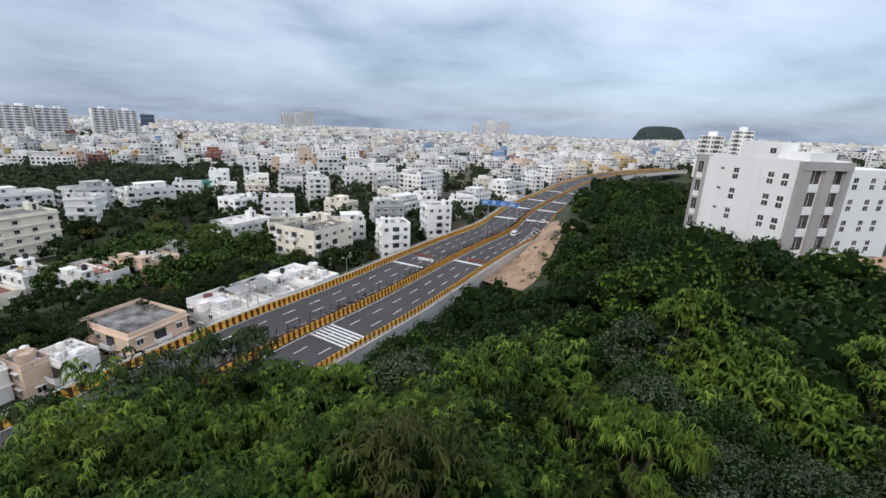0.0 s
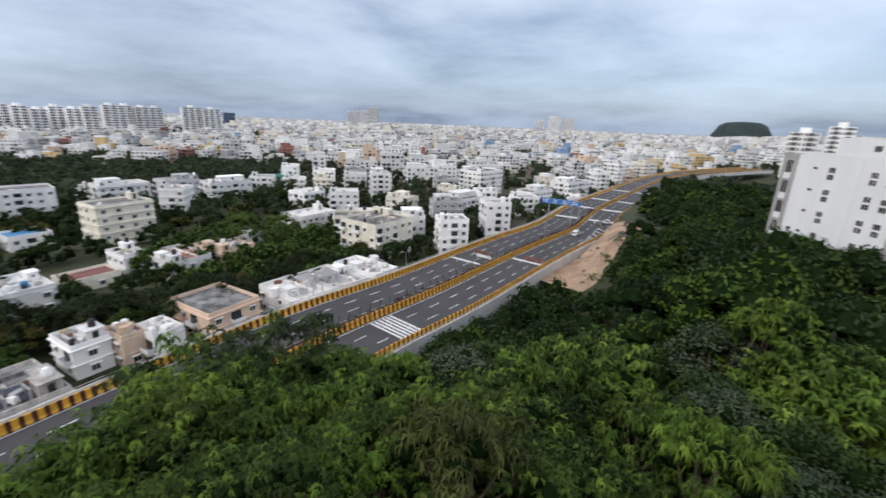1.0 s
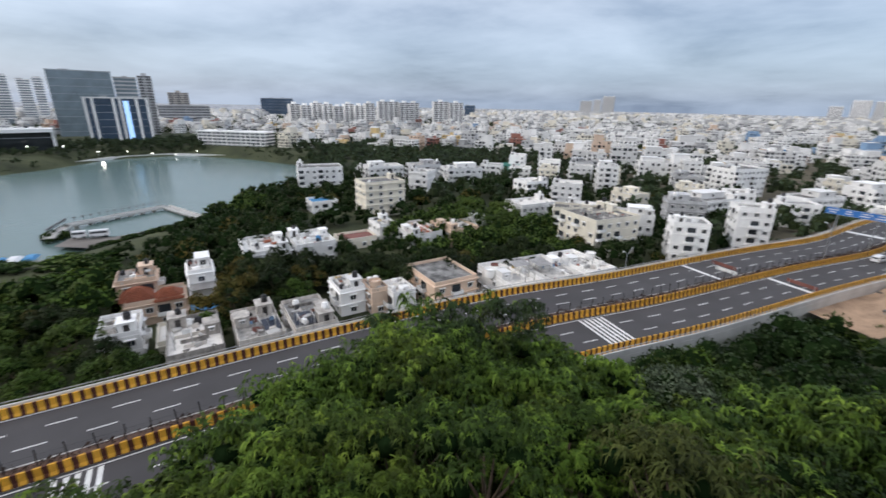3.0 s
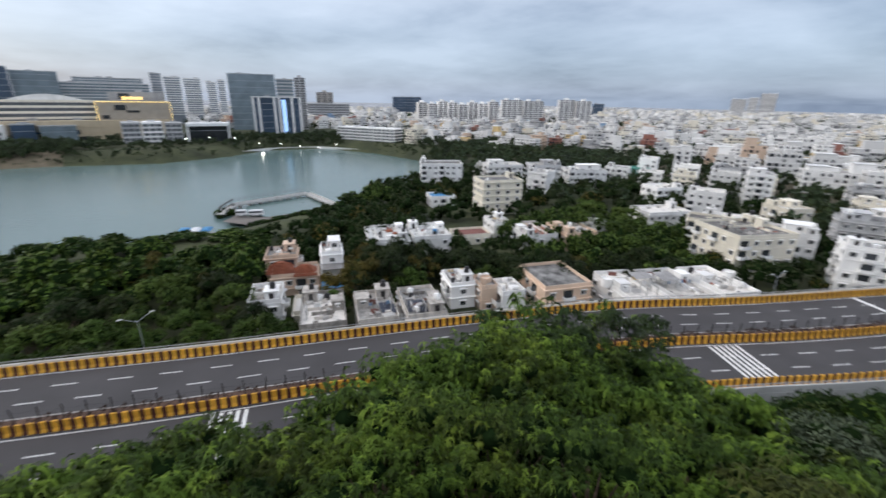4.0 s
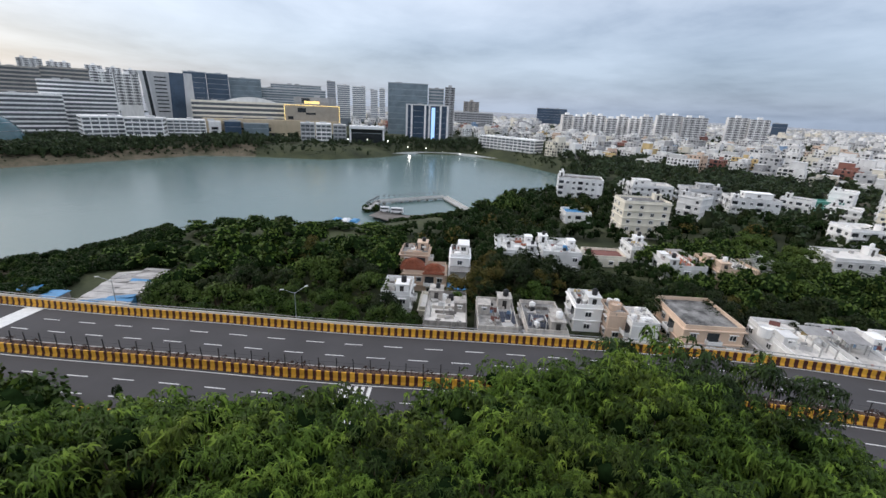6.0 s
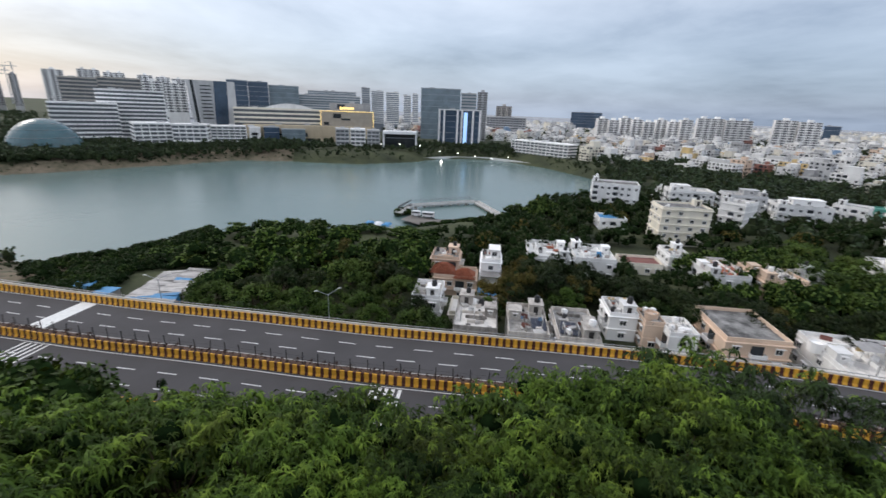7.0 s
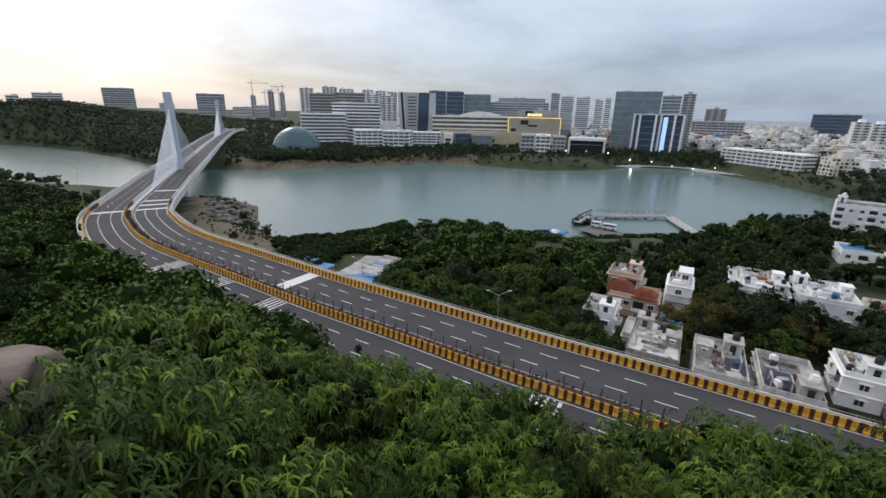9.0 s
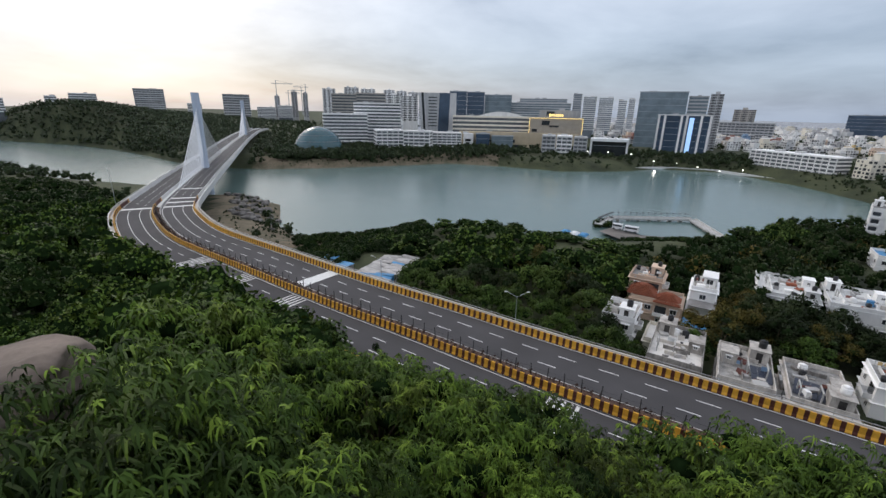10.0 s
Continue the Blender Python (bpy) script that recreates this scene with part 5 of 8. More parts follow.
O("large blue glass office tower", 72.9, 77.9, 740, -4.0, 2.35, "glass", glass=GLASS_TEAL, wallm=WALL_GREY, floors=18)
O("grey stepped office tower", 70.9, 72.8, 745, -4.0, 1.9, "bands", wallm=WALL_GREY, glass=GLASS_TEAL, floors=16)
O("slim grey stair tower of an office", 69.5, 70.8, 742, -4.0, 2.15, "flats", wallm=WALL_GREY)
lit = O("white-framed office with glass bays and a light-washed front", 70.2, 75.7, 640, -4.3, -0.1, "glass", glass=GLASS_BLUE, floors=12)
LIT_BLUE = emit_mat("lit_blue", (0.42, 0.66, 1.0), 0.85)
gm = Geo(); gm.box((8.5, -0.6, 22), (5.0, 1.0, 44)); part("lit_panel", gm, LIT_BLUE, lit, "panel washed in blue light")
for u_ in (-29, -22, -3, 3, 19, 29):
    gm = Geo(); gm.box((u_, -0.5, 23), (2.6, 1.2, 48)); part("white_pier", gm, WALL_WHITE, lit)
gm = Geo(); gm.box((0, 0, 47.2), (61, 3, 1.4)); part("white_beam", gm, WALL_WHITE, lit)
# window bands of these towers carry the haze in their pale colour
for a0, a1, e1 in ((78.2, 78.9, 1.6), (79.1, 80.0, 1.4), (80.6, 82.2, 1.7), (82.5, 84.0, 1.8), (84.2, 85.2, 2.1)):
    O("slender pale office tower", a0, a1, 900, -2.0, e1, "bands", floors=16, wallm=WALL_WHITE if a0 < 84 else WALL_GREY, glass=GLASS_HAZY)
low_office = O("low office with a white roof frame and dark glass front", 78.5, 82.7, 570, -5.0, -3.2, "glass", glass=GLASS_DARK, floors=3)
gm = Geo(); gm.box((0, 6, 18.6), (43.5, 22, 3.2)); part("roof_slab", gm, WALL_FRESH, low_office, "white roof frame")
for u_ in (-20.6, 20.6):
    gm = Geo(); gm.box((u_, -1.2, 8), (2.2, 2.6, 20)); part("frame_post", gm, WALL_FRESH, low_office)
for i in range(5):
    gm = Geo(); gm.box((-13 + i * 6.5, 3, 21.0), (3.6, 4, 1.8)); part("roof_vent", gm, WALL_WHITE, low_office)
for a0, a1, e1, wm in ((83.2, 84.7, -3.0, WALL_GREY), (85.0, 86.8, -2.9, WALL_WHITE), (87.0, 88.6, -2.9, WALL_GREY)):
    O("small modern office with patterned white panels", a0, a1, 570, -4.8, e1, "grid", wallm=wm, floors=4)
WALL_DULL = mat("wall_dull_beige", (0.40, 0.36, 0.30), 0.85, var=0.14, size=0.2, fine=4)
# shopping mall: beige podium, stepped upper storeys, arched roof, lit sign
O("beige podium of a shopping mall", 84.2, 99.2, 640, -5.0, -2.6, "plain", floors=4, wallm=WALL_BEIGE, name="mall_podium", category="mall", depth=40)
O("beige stepped floors of a shopping mall", 90.4, 100.0, 662, -2.8, -0.75, "bands", wallm=WALL_CREAM, floors=4, name="mall_floors", category="mall")
mall = O("beige mall block edged with warm lights", 83.9, 90.3, 655, -2.9, -0.75, "plain", floors=5, wallm=WALL_DULL, name="mall_block", category="mall")
O("set-back upper floor of the mall", 84.2, 89.2, 675, -1.0, 0.2, "plain", floors=2, wallm=WALL_GREY, name="mall_upper", category="mall")
WARM = emit_mat("warm_light", (1.0, 0.72, 0.25), 1.6)
w_ = 2 * 655 * math.tan(radians(6.4 / 2))
for bz, sz, bx, sx in ((24.4, 0.5, 0, w_), (0.6, 0.5, 0, w_), (12.5, 24, -w_ / 2, 0.5), (12.5, 24, w_ / 2, 0.5)):
    gm = Geo(); gm.box((bx, -0.9, bz), (sx, 0.4, sz)); part("light_strip", gm, WARM, mall, "strip of warm lights")
gm = Geo()
for i in range(7):
    gm.box((-9 + i * 2.9, 8, 28.5), (2.0, 0.4, 3.2 if i else 4))
part("lit_sign", gm, WARM, mall, "row of glowing yellow sign shapes")
gm = Geo(); gm.box((-14, -0.3, 18), (11, 0.8, 6)); part("dark_opening", gm, GLASS_DARK, mall)
c, w, z0, z1, am = span(90.6, 97.2, 668, -0.8, -0.1)
th = thing("arched_roof", "low arched white roof over the mall", "roof", (c.x, c.y, z0), am)
gm = Geo()
arc = [(-w / 2 + w * i / 24, (z1 - z0) * math.sin(math.pi * i / 24)) for i in range(25)]
gm.add([(x_, y_, z_) for x_, z_ in arc for y_ in (0, 26)], [(2 * i, 2 * i + 2, 2 * i + 3, 2 * i + 1) for i in range(24)] + [tuple(2 * i for i in range(25))])
part("roof_shell", gm, WALL_WHITE, th)
O("dark teal glass front below the mall", 92.2, 95.0, 630, -4.6, -3.1, "glass", glass=GLASS_TEAL, floors=3)
O("dark glass cube below the mall", 95.2, 97.0, 628, -4.6, -2.9, "glass", glass=GLASS_BLUE, floors=3)
O("white panelled low office", 97.3, 98.6, 626, -4.6, -2.9, "plain", floors=3)
# offices behind the mall
O("layered office with grey glass bands", 85.4, 93.4, 860, -1.5, 1.0, "bands", wallm=WALL_GREY, glass=GLASS_TEAL, floors=9)
O("upper glass storeys of the layered office", 85.9, 91.6, 864, 0.9, 1.5, "bands", wallm=WALL_GREY, glass=GLASS_TEAL, floors=3)
O("pale blue glass office block", 92.6, 96.0, 850, -1.5, 1.85, "glass", glass=GLASS_TEAL)
O("deep blue glass office block", 96.0, 98.2, 840, -1.5, 2.15, "glass", glass=GLASS_BLUE)
O("dark blue glass office block", 98.2, 100.4, 835, -1.5, 2.2, "glass", glass=GLASS_BLUE)
# office with slanted sides
c, w, z0, z1, am = span(99.6, 104.4, 690, -2.4, 2.0)
th = thing("slanted_office", "grey office block with slanted end walls and dark glass", "office block", (c.x, c.y, z0), am)
H = z1 - z0
for u0, u1, ub0, ub1, mm, nm, yy in ((-0.5, -0.34, -0.42, -0.25, WALL_GREY, "slanted_wall", -1.5), (-0.34, 0.06, -0.25, 0.02, WALL_GREY, "grey_front", 0), (0.06, 0.34, 0.02, 0.30, GLASS_BLUE, "glass_front", -0.4),
                                     (0.34, 0.5, 0.30, 0.50, WALL_GREY, "slanted_wall", -1.5), (-0.42, -0.36, -0.36, -0.3, GLASS_DARK, "glass_slot", -1.8)):
    gm = Geo()
    q = [(ub0 * w, yy, -4), (ub1 * w, yy, -4), (u1 * w, yy, H), (u0 * w, yy, H)]
    gm.add(q + [(x_, 26, z_) for x_, _, z_ in q], [(0, 1, 2, 3), (5, 4, 7, 6), (1, 5, 6, 2), (4, 0, 3, 7), (3, 2, 6, 7)])
    part(nm, gm, mm, th)
for f in range(10):
    gm = Geo(); gm.box((-0.12 * w, -0.15, 5 + f * 4.6), (w * 0.22, 0.5, 1.5)); part("window_band", gm, GLASS_DARK, th)
# banded white office hill, white offices by the shore
O("white and dark banded office block", 106.6, 112.4, 640, -4.4, 0.6, "bands", floors=13, turn=4)
O("white and dark banded lower office wing", 110.8, 116.2, 615, -4.4, -0.75, "bands", floors=9, turn=4)
O("white grid-fronted office by the lake", 103.0, 106.4, 565, -4.9, -2.75, "grid", floors=5, turn=-10)
O("white grid-fronted office by the lake", 106.3, 109.8, 572, -4.7, -2.65, "grid", floors=5, turn=8)
O("grey-white office with a window grid", 98.9, 102.6, 585, -4.5, -2.85, "grid", floors=5)
O("long dun concrete office with a flat top", 108.4, 112.0, 930, -1.5, 1.75, "bands", wallm=WALL_DUN, floors=9, turn=6)
O("long dun concrete office with deep window bands", 112.0, 115.0, 925, -1.5, 1.6, "bands", wallm=WALL_DUN, floors=9, turn=-4)
for a0, a1, e1 in ((104.4, 106.4, 1.55), (106.5, 108.4, 1.65)):
    O("white residential tower with close-set balconies", a0, a1, 800, -1.5, e1, "flats", name="apartment_tower", category="apartment tower", group="apartment towers")
for a0, a1, e1 in ((100.8, 102.4, 1.55), (102.6, 104.2, 1.75), (104.3, 105.6, 2.0), (105.7, 107.0, 2.1), (107.2, 108.6, 2.2), (109.6, 111.4, 2.25), (111.6, 113.4, 2.4), (114.4, 116.0, 2.2)):
    O("pale residential tower behind the offices", a0, a1, 1250, -1.2, e1, "flats", name="apartment_tower", category="apartment tower", group="far residential towers", depth=20)
# glass dome
c, w, z0, z1, am = span(114.0, 119.95, 545, -4.75, -2.25)
th = thing("glass_dome", "large teal glass dome with a dark base by the lake", "dome", (c.x, c.y, z0), am)
gm = Geo()
R_, HH = w / 2, z1 - z0
rings = [(R_ * math.cos(a) / math.cos(0.3), HH * (math.sin(a) - math.sin(0.3)) / (1 - math.sin(0.3))) for a in [0.3 + (math.pi / 2 - 0.3) * i / 10 for i in range(11)]]
vs = [(q * math.cos(2 * math.pi * j / 36), q * math.sin(2 * math.pi * j / 36), z_) for q, z_ in rings for j in range(36)]
gm.add(vs, [(36 * i + j, 36 * i + (j + 1) % 36, 36 * i + 36 + (j + 1) % 36, 36 * i + 36 + j) for i in range(10) for j in range(36)])
part("glass_shell", gm, mat("glass_dome", (0.035, 0.10, 0.115), 0.2, var=0.3, size=0.1, fine=0.6, bump=0, spec=0.6), th)
for i in (2, 4, 6, 8):
    gm = Geo()
    q, z_ = rings[i]
    for j in range(36):
        a, b = 2 * math.pi * j / 36, 2 * math.pi * (j + 1) / 36
        gm.tube((q * 1.004 * math.cos(a), q * 1.004 * math.sin(a), z_), (q * 1.004 * math.cos(b), q * 1.004 * math.sin(b), z_), 0.16, 0.16, 4, cap=False)
    part("ring", gm, STEEL, th)
gm = Geo(); gm.tube((0, 0, -12), (0, 0, 0.3), R_ * 0.97, R_ * 0.99, 36); part("base", gm, GLASS_DARK, th)
# blocks on the hill and the building site
O("unfinished concrete tower block on the hill", 132.6, 135.3, 1500, -1.5, 1.5, "grid", wallm=WALL_GREY, floors=14)
O("unfinished concrete tower block", 124.2, 127.0, 1500, -1.5, 1.2, "grid", wallm=WALL_GREY, floors=10)
for a0, a1, e0, e1, r in ((138.4, 140.6, -0.4, 0.85, 1000), (141.5, 142.4, -0.4, 0.55, 1000), (145.2, 147.4, -0.9, 0.25, 1050), (129.2, 130.6, -1, 0.15, 1400), (121.5, 123.5, -1.4, -0.1, 1300), (119.6, 121.2, -1.2, 0.1, 1300)):
    O("pale block on the wooded hill", a0, a1, r, e0, e1, "bands", wallm=WALL_WHITE)
for a0, a1, e1 in ((118.9, 119.6, 1.7), (120.9, 121.5, 1.2), (117.7, 118.3, 1.6)):
    O("slim concrete core of a tower under construction", a0, a1, 1350, -1.2, e1, "flats", wallm=WALL_GREY, name="lift_core", category="building site")


def crane(az, r, e0, e1, jib):
    c, _, z0, z1, am = span(az, az, r, e0, e1)
    th = thing("tower_crane", "slender tower crane over a building site", "crane", (c.x, c.y, z0), am, group="tower cranes")
    H = z1 - z0
    gm = Geo(); gm.box((0, 0, H / 2), (1.8, 1.8, H)); part("mast", gm, STEEL, th)
    gm = Geo(); gm.box((jib * 0.3, 0, H - 8), (jib, 1.2, 1.4)); part("jib", gm, STEEL, th)
    gm = Geo(); gm.tube((0, 0, H), (jib * 0.75, 0, H - 7.5), 0.3, 0.3, 4); part("tie", gm, STEEL, th)


crane(121.2, 1350, -1, 2.9, 55)
crane(117.9, 1350, -1, 2.6, -40)
crane(119.9, 1350, -1, 1.9, 40)
crane(118.4, 1350, -1, 2.2, -35)

# flat-topped dark hill on the horizon
c = pol(-26, 3400)
rg = random.Random(3)
gm = Geo()
n = 40
prof = [(1.35, -60), (1.12, 10), (1.0, 38), (0.86, 74), (0.62, 90), (0.3, 96), (0.02, 97)]
vs = []
for q, z_ in prof:
    for j in range(n):
        a = 2 * math.pi * j / n
        k_ = 1 + 0.09 * noise.noise((math.cos(a) * 2, math.sin(a) * 2, q * 2))
        vs.append((c.x + q * 150 * k_ * math.cos(a), c.y + q * 150 * k_ * math.sin(a), z_ + 5 * noise.noise((a * 3, q * 3, 1))))
gm.add(vs, [(n * i + j, n * i + (j + 1) % n, n * i + n + (j + 1) % n, n * i + n + j) for i in range(len(prof) - 1) for j in range(n)])
tagged(part("far_hill", gm, mat("far_wood", (0.028, 0.042, 0.040), 0.95, var=0.45, size=0.02, fine=0.12, bump=0.6), smooth=True), "dark flat-topped wooded hill on the horizon", "hill", kind="structure")

# ---- trees ----
def unit(a):
    return a / (np.linalg.norm(a, axis=1, keepdims=True) + 1e-9)


def shell_points(count, clumps, rgn, inner=0.78, outer=1.12):
    cs = np.array([c for c, r in clumps]); rs = np.array([r for c, r in clumps])
    pick = rgn.choice(len(clumps), count, p=rs ** 2 / (rs ** 2).sum())
    d = rgn.normal(size=(count, 3))
    d[:, 2] = np.abs(d[:, 2]) - 0.35 * rgn.random(count)
    d = unit(d)
    p = cs[pick] + d * (rs[pick] * (inner + (outer - inner) * rgn.random(count)))[:, None] * np.array([1, 1, 0.85])
    return p, d


def leaf_faces(count, clumps, rgn, lw, ll, droop):
    """Single pointed leaves over the clumps, and soft normals that follow the clumps' rounding."""
    p, d = shell_points(count, clumps, rgn)
    ax = d * 0.6 + rgn.normal(size=(count, 3)) * 0.6
    ax[:, 2] -= droop
    ax = unit(ax)
    sd2 = unit(np.cross(ax, d + rgn.normal(size=(count, 3)) * 0.45))
    nrm = unit(d + np.array([0, 0, 0.35]) + rgn.normal(size=(count, 3)) * 0.28)
    sd2 = sd2 * np.where((np.cross(sd2, ax) * nrm).sum(1) > 0, 1.0, -1.0)[:, None]
    L = ll * (0.6 + 0.8 * rgn.random(count))[:, None]
    W = lw * (0.6 + 0.8 * rgn.random(count))[:, None]
    v = np.stack([p - ax * L * 0.5, p + sd2 * W * 0.5, p + ax * L * 0.5, p - sd2 * W * 0.5], 1).reshape(-1, 3)
    return v, np.arange(count * 4).reshape(-1, 4), np.repeat(nrm, 4, 0)


def frond_faces(tufts, blades, puffs, rgn, lw, ll, sag0, heart):
    """Sprays of narrow feathery leaves at the twig ends: each leaf rises, arches over and hangs."""
    cs = np.array([c for c, r in puffs]); rs = np.array([r for c, r in puffs])
    pick = rgn.choice(len(puffs), tufts, p=rs ** 2 / (rs ** 2).sum())
    d = rgn.normal(size=(tufts, 3))
    d[:, 2] = np.abs(d[:, 2]) * 1.1 - 0.45 * rgn.random(tufts)
    d = unit(d)
    p = cs[pick] + d * (rs[pick] * (0.55 + 0.5 * rgn.random(tufts)))[:, None]
    # some upward-facing sprays take the lighter tip colour as painted highlights
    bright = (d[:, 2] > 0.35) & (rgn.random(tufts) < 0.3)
    big = 0.75 + 0.5 * rgn.random(tufts)
    body = unit(cs[pick] - np.array(heart))
    p, d, body, bright, big = (np.repeat(q, blades, 0) for q in (p, d, body, bright, big))
    n = len(p)
    a = rgn.random(n) * 2 * np.pi
    out = np.stack([np.cos(a), np.sin(a), np.zeros(n)], 1) + d * 0.7
    out[:, 2] = 0
    out = unit(out)
    up = np.array([0, 0, 1.0])
    L = (ll * big * (0.6 + 0.7 * rgn.random(n)))[:, None]
    rise = (0.1 + 0.5 * rgn.random(n))[:, None]
    sag = sag0 * (0.5 + 0.9 * rgn.random(n))[:, None]
    p1 = p + out * L * 0.34 + up * L * rise * 0.45
    p2 = p1 + out * L * 0.34 - up * L * sag * 0.35
    p3 = p2 + out * L * 0.16 - up * L * sag * 0.75
    nrm = unit(d * 0.75 + body * 0.5 + up * 0.12 + out * 0.3 + rgn.normal(size=(n, 3)) * 0.24)
    s = unit(np.cross(out, up) + rgn.normal(size=(n, 3)) * 0.3)
    s = s * np.where((np.cross(s, p1 - p) * nrm).sum(1) > 0, lw, -lw)[:, None]
    v = np.stack([p - s * 0.25, p + s * 0.25, p1 + s * 0.55, p1 - s * 0.55, p2 + s * 0.5, p2 - s * 0.5, p3], 1).reshape(-1, 3)
    k = np.arange(n)[:, None] * 7
    faces = (k + np.array([0, 1, 2, 3])).tolist() + (k + np.array([3, 2, 4, 5])).tolist() + (k + np.array([5, 4, 6])).tolist()
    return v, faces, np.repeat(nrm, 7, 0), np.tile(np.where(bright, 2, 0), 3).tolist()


def branches(gm, height, ends, thick=1.0):
    """A leaning trunk that forks into limbs, which bend towards the crown's puffs."""
    top = Vector((0.03 * height, -0.02 * height, height * 0.4))
    gm.tube((0, 0, -1.5), top, (height * 0.02 + 0.06) * thick, (height * 0.014 + 0.03) * thick, 7)
    for c in ends:
        c = Vector(c)
        mid = top.lerp(c, 0.5) + Vector((0, 0, -0.05 * height))
        gm.tube(top - Vector((0, 0, 0.3)), mid, (height * 0.009 + 0.02) * thick, (height * 0.006 + 0.015) * thick, 5, cap=False)
        gm.tube(mid, c, (height * 0.006 + 0.015) * thick, 0.012, 5, cap=False)


def feather_tree(seed, height, spread, boughs, per, tufts, blades, lw, ll, leafm, sag=0.8, core=0.46, puff=0.19, thick=1.0):
    """A tree with arching feathery leaves: boughs carry groups of puffs with dark gaps between; its foot at the origin."""
    rgn, rg = np.random.default_rng(seed), random.Random(seed)
    puffs, ends, cores = [], [], []
    for i in range(boughs):
        a = 2 * math.pi * (i * 0.618 + rg.uniform(-.08, .08))
        q = math.sqrt((i + 0.4) / boughs) * rg.uniform(0.85, 1.05)
        z = height * (0.93 - 0.5 * q * q - 0.10 * rg.random())
        c = Vector((q * spread * math.cos(a), q * spread * math.sin(a), z))
        ends.append(c * 0.96)
        w = spread * rg.uniform(0.85, 1.25) * 0.24
        cores.append((c - Vector((0, 0, w * 0.6)), w))
        for _ in range(per):
            o = Vector((rg.gauss(0, 1), rg.gauss(0, 1), rg.gauss(0, 0.55)))
            puffs.append((tuple(c + o * w * 0.62), spread * puff * rg.uniform(0.55, 1.2)))
    v, f, n, m = frond_faces(tufts, blades, puffs, rgn, lw, ll, sag, (0, 0, height * 0.35))
    gm = Geo()
    gm.v, gm.f, gm.m, gm.n = v.tolist(), f, m, n
    # near-black cores paint the shade seen through gaps in the crown
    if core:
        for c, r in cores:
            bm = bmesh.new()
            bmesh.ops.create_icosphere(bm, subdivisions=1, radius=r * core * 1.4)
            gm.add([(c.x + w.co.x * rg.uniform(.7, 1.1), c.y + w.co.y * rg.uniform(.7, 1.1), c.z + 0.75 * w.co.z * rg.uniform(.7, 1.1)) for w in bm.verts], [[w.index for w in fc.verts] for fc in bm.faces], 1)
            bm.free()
    crown = gm.mesh("crown", [leafm, LEAF_CORE_SHADE, LEAF_TIP_LIT if leafm not in (LEAF_DRY, LEAF_DARK) else leafm])
    gm = Geo()
    branches(gm, height, ends, thick)
    return gm.mesh("trunk", [WOODY]), crown


def tree_meshes(seed, height, spread, n_clumps, count, lw, ll, leafm, droop=0.5, flat=0.42, core=0.62):
    """Trunk and crown meshes of one broad-leaved tree, its foot at the origin."""
    rgn = np.random.default_rng(seed)
    rg = random.Random(seed)
    clumps = []
    for i in range(n_clumps):
        a = rg.uniform(0, 2 * math.pi)
        q = math.sqrt(rg.random())
        zc = height * (0.88 - flat * q * q - 0.22 * rg.random())
        clumps.append(((q * spread * math.cos(a), q * spread * math.sin(a), zc), spread * rg.uniform(0.16, 0.34)))
    v, f, n = leaf_faces(count, clumps, rgn, lw, ll, droop)
    gm = Geo()
    gm.v, gm.f, gm.n = v.tolist(), f.tolist(), n
    gm.m = [0] * len(gm.f)
    # dark cores behind the leaves, coloured as the crown's inner shade
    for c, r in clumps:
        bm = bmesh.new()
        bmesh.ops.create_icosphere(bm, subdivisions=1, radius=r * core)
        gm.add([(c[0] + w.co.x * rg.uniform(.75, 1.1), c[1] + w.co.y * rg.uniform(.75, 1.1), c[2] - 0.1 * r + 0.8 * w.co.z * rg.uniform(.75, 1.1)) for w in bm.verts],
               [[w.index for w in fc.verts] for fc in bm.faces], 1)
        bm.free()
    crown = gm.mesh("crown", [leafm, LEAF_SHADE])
    gm = Geo()
    branches(gm, height, [c for c, r in clumps[:9]])
    return gm.mesh("trunk", [WOODY]), crown


def plant(meshes, x, y, z, scale, rz, label, group="", squash=1.0):
    th = thing("tree", label, "tree", (x, y, z), rz, group)
    th.scale = (scale, scale, scale * squash)
    for nm, me in zip(("trunk", "crown"), meshes):
        ob = new(nm, me)
        ob.parent = th
    return th


NEAR = [feather_tree(101, 9, 4.2, 13, 6, 480, 7, 0.075, 0.46, LEAF_BRIGHT, puff=0.16), feather_tree(102, 9, 4.0, 14, 6, 480, 7, 0.075, 0.45, LEAF_MID, puff=0.16),
        feather_tree(103, 9, 4.2, 13, 6, 460, 7, 0.08, 0.46, LEAF_MID, sag=0.6, puff=0.16), feather_tree(104, 9, 4.0, 12, 7, 480, 7, 0.075, 0.45, LEAF_BRIGHT, sag=1.0, puff=0.16),
        tree_meshes(105, 8, 4.4, 26, 4200, 0.13, 0.24, LEAF_DARK, 0.3), tree_meshes(106, 8, 4.4, 30, 5200, 0.10, 0.19, LEAF_GREY, 0.2),
        feather_tree(107, 9, 4.0, 13, 6, 460, 7, 0.06, 0.42, LEAF_DRY, sag=0.8, puff=0.16)]
CLOSE = [feather_tree(151, 9, 4.0, 15, 6, 720, 8, 0.044, 0.31, LEAF_BRIGHT, puff=0.14), feather_tree(152, 9, 4.2, 15, 6, 720, 8, 0.046, 0.32, LEAF_MID, puff=0.14), feather_tree(153, 9, 4.0, 13, 7, 700, 8, 0.044, 0.33, LEAF_BRIGHT, sag=1.1, puff=0.14)]
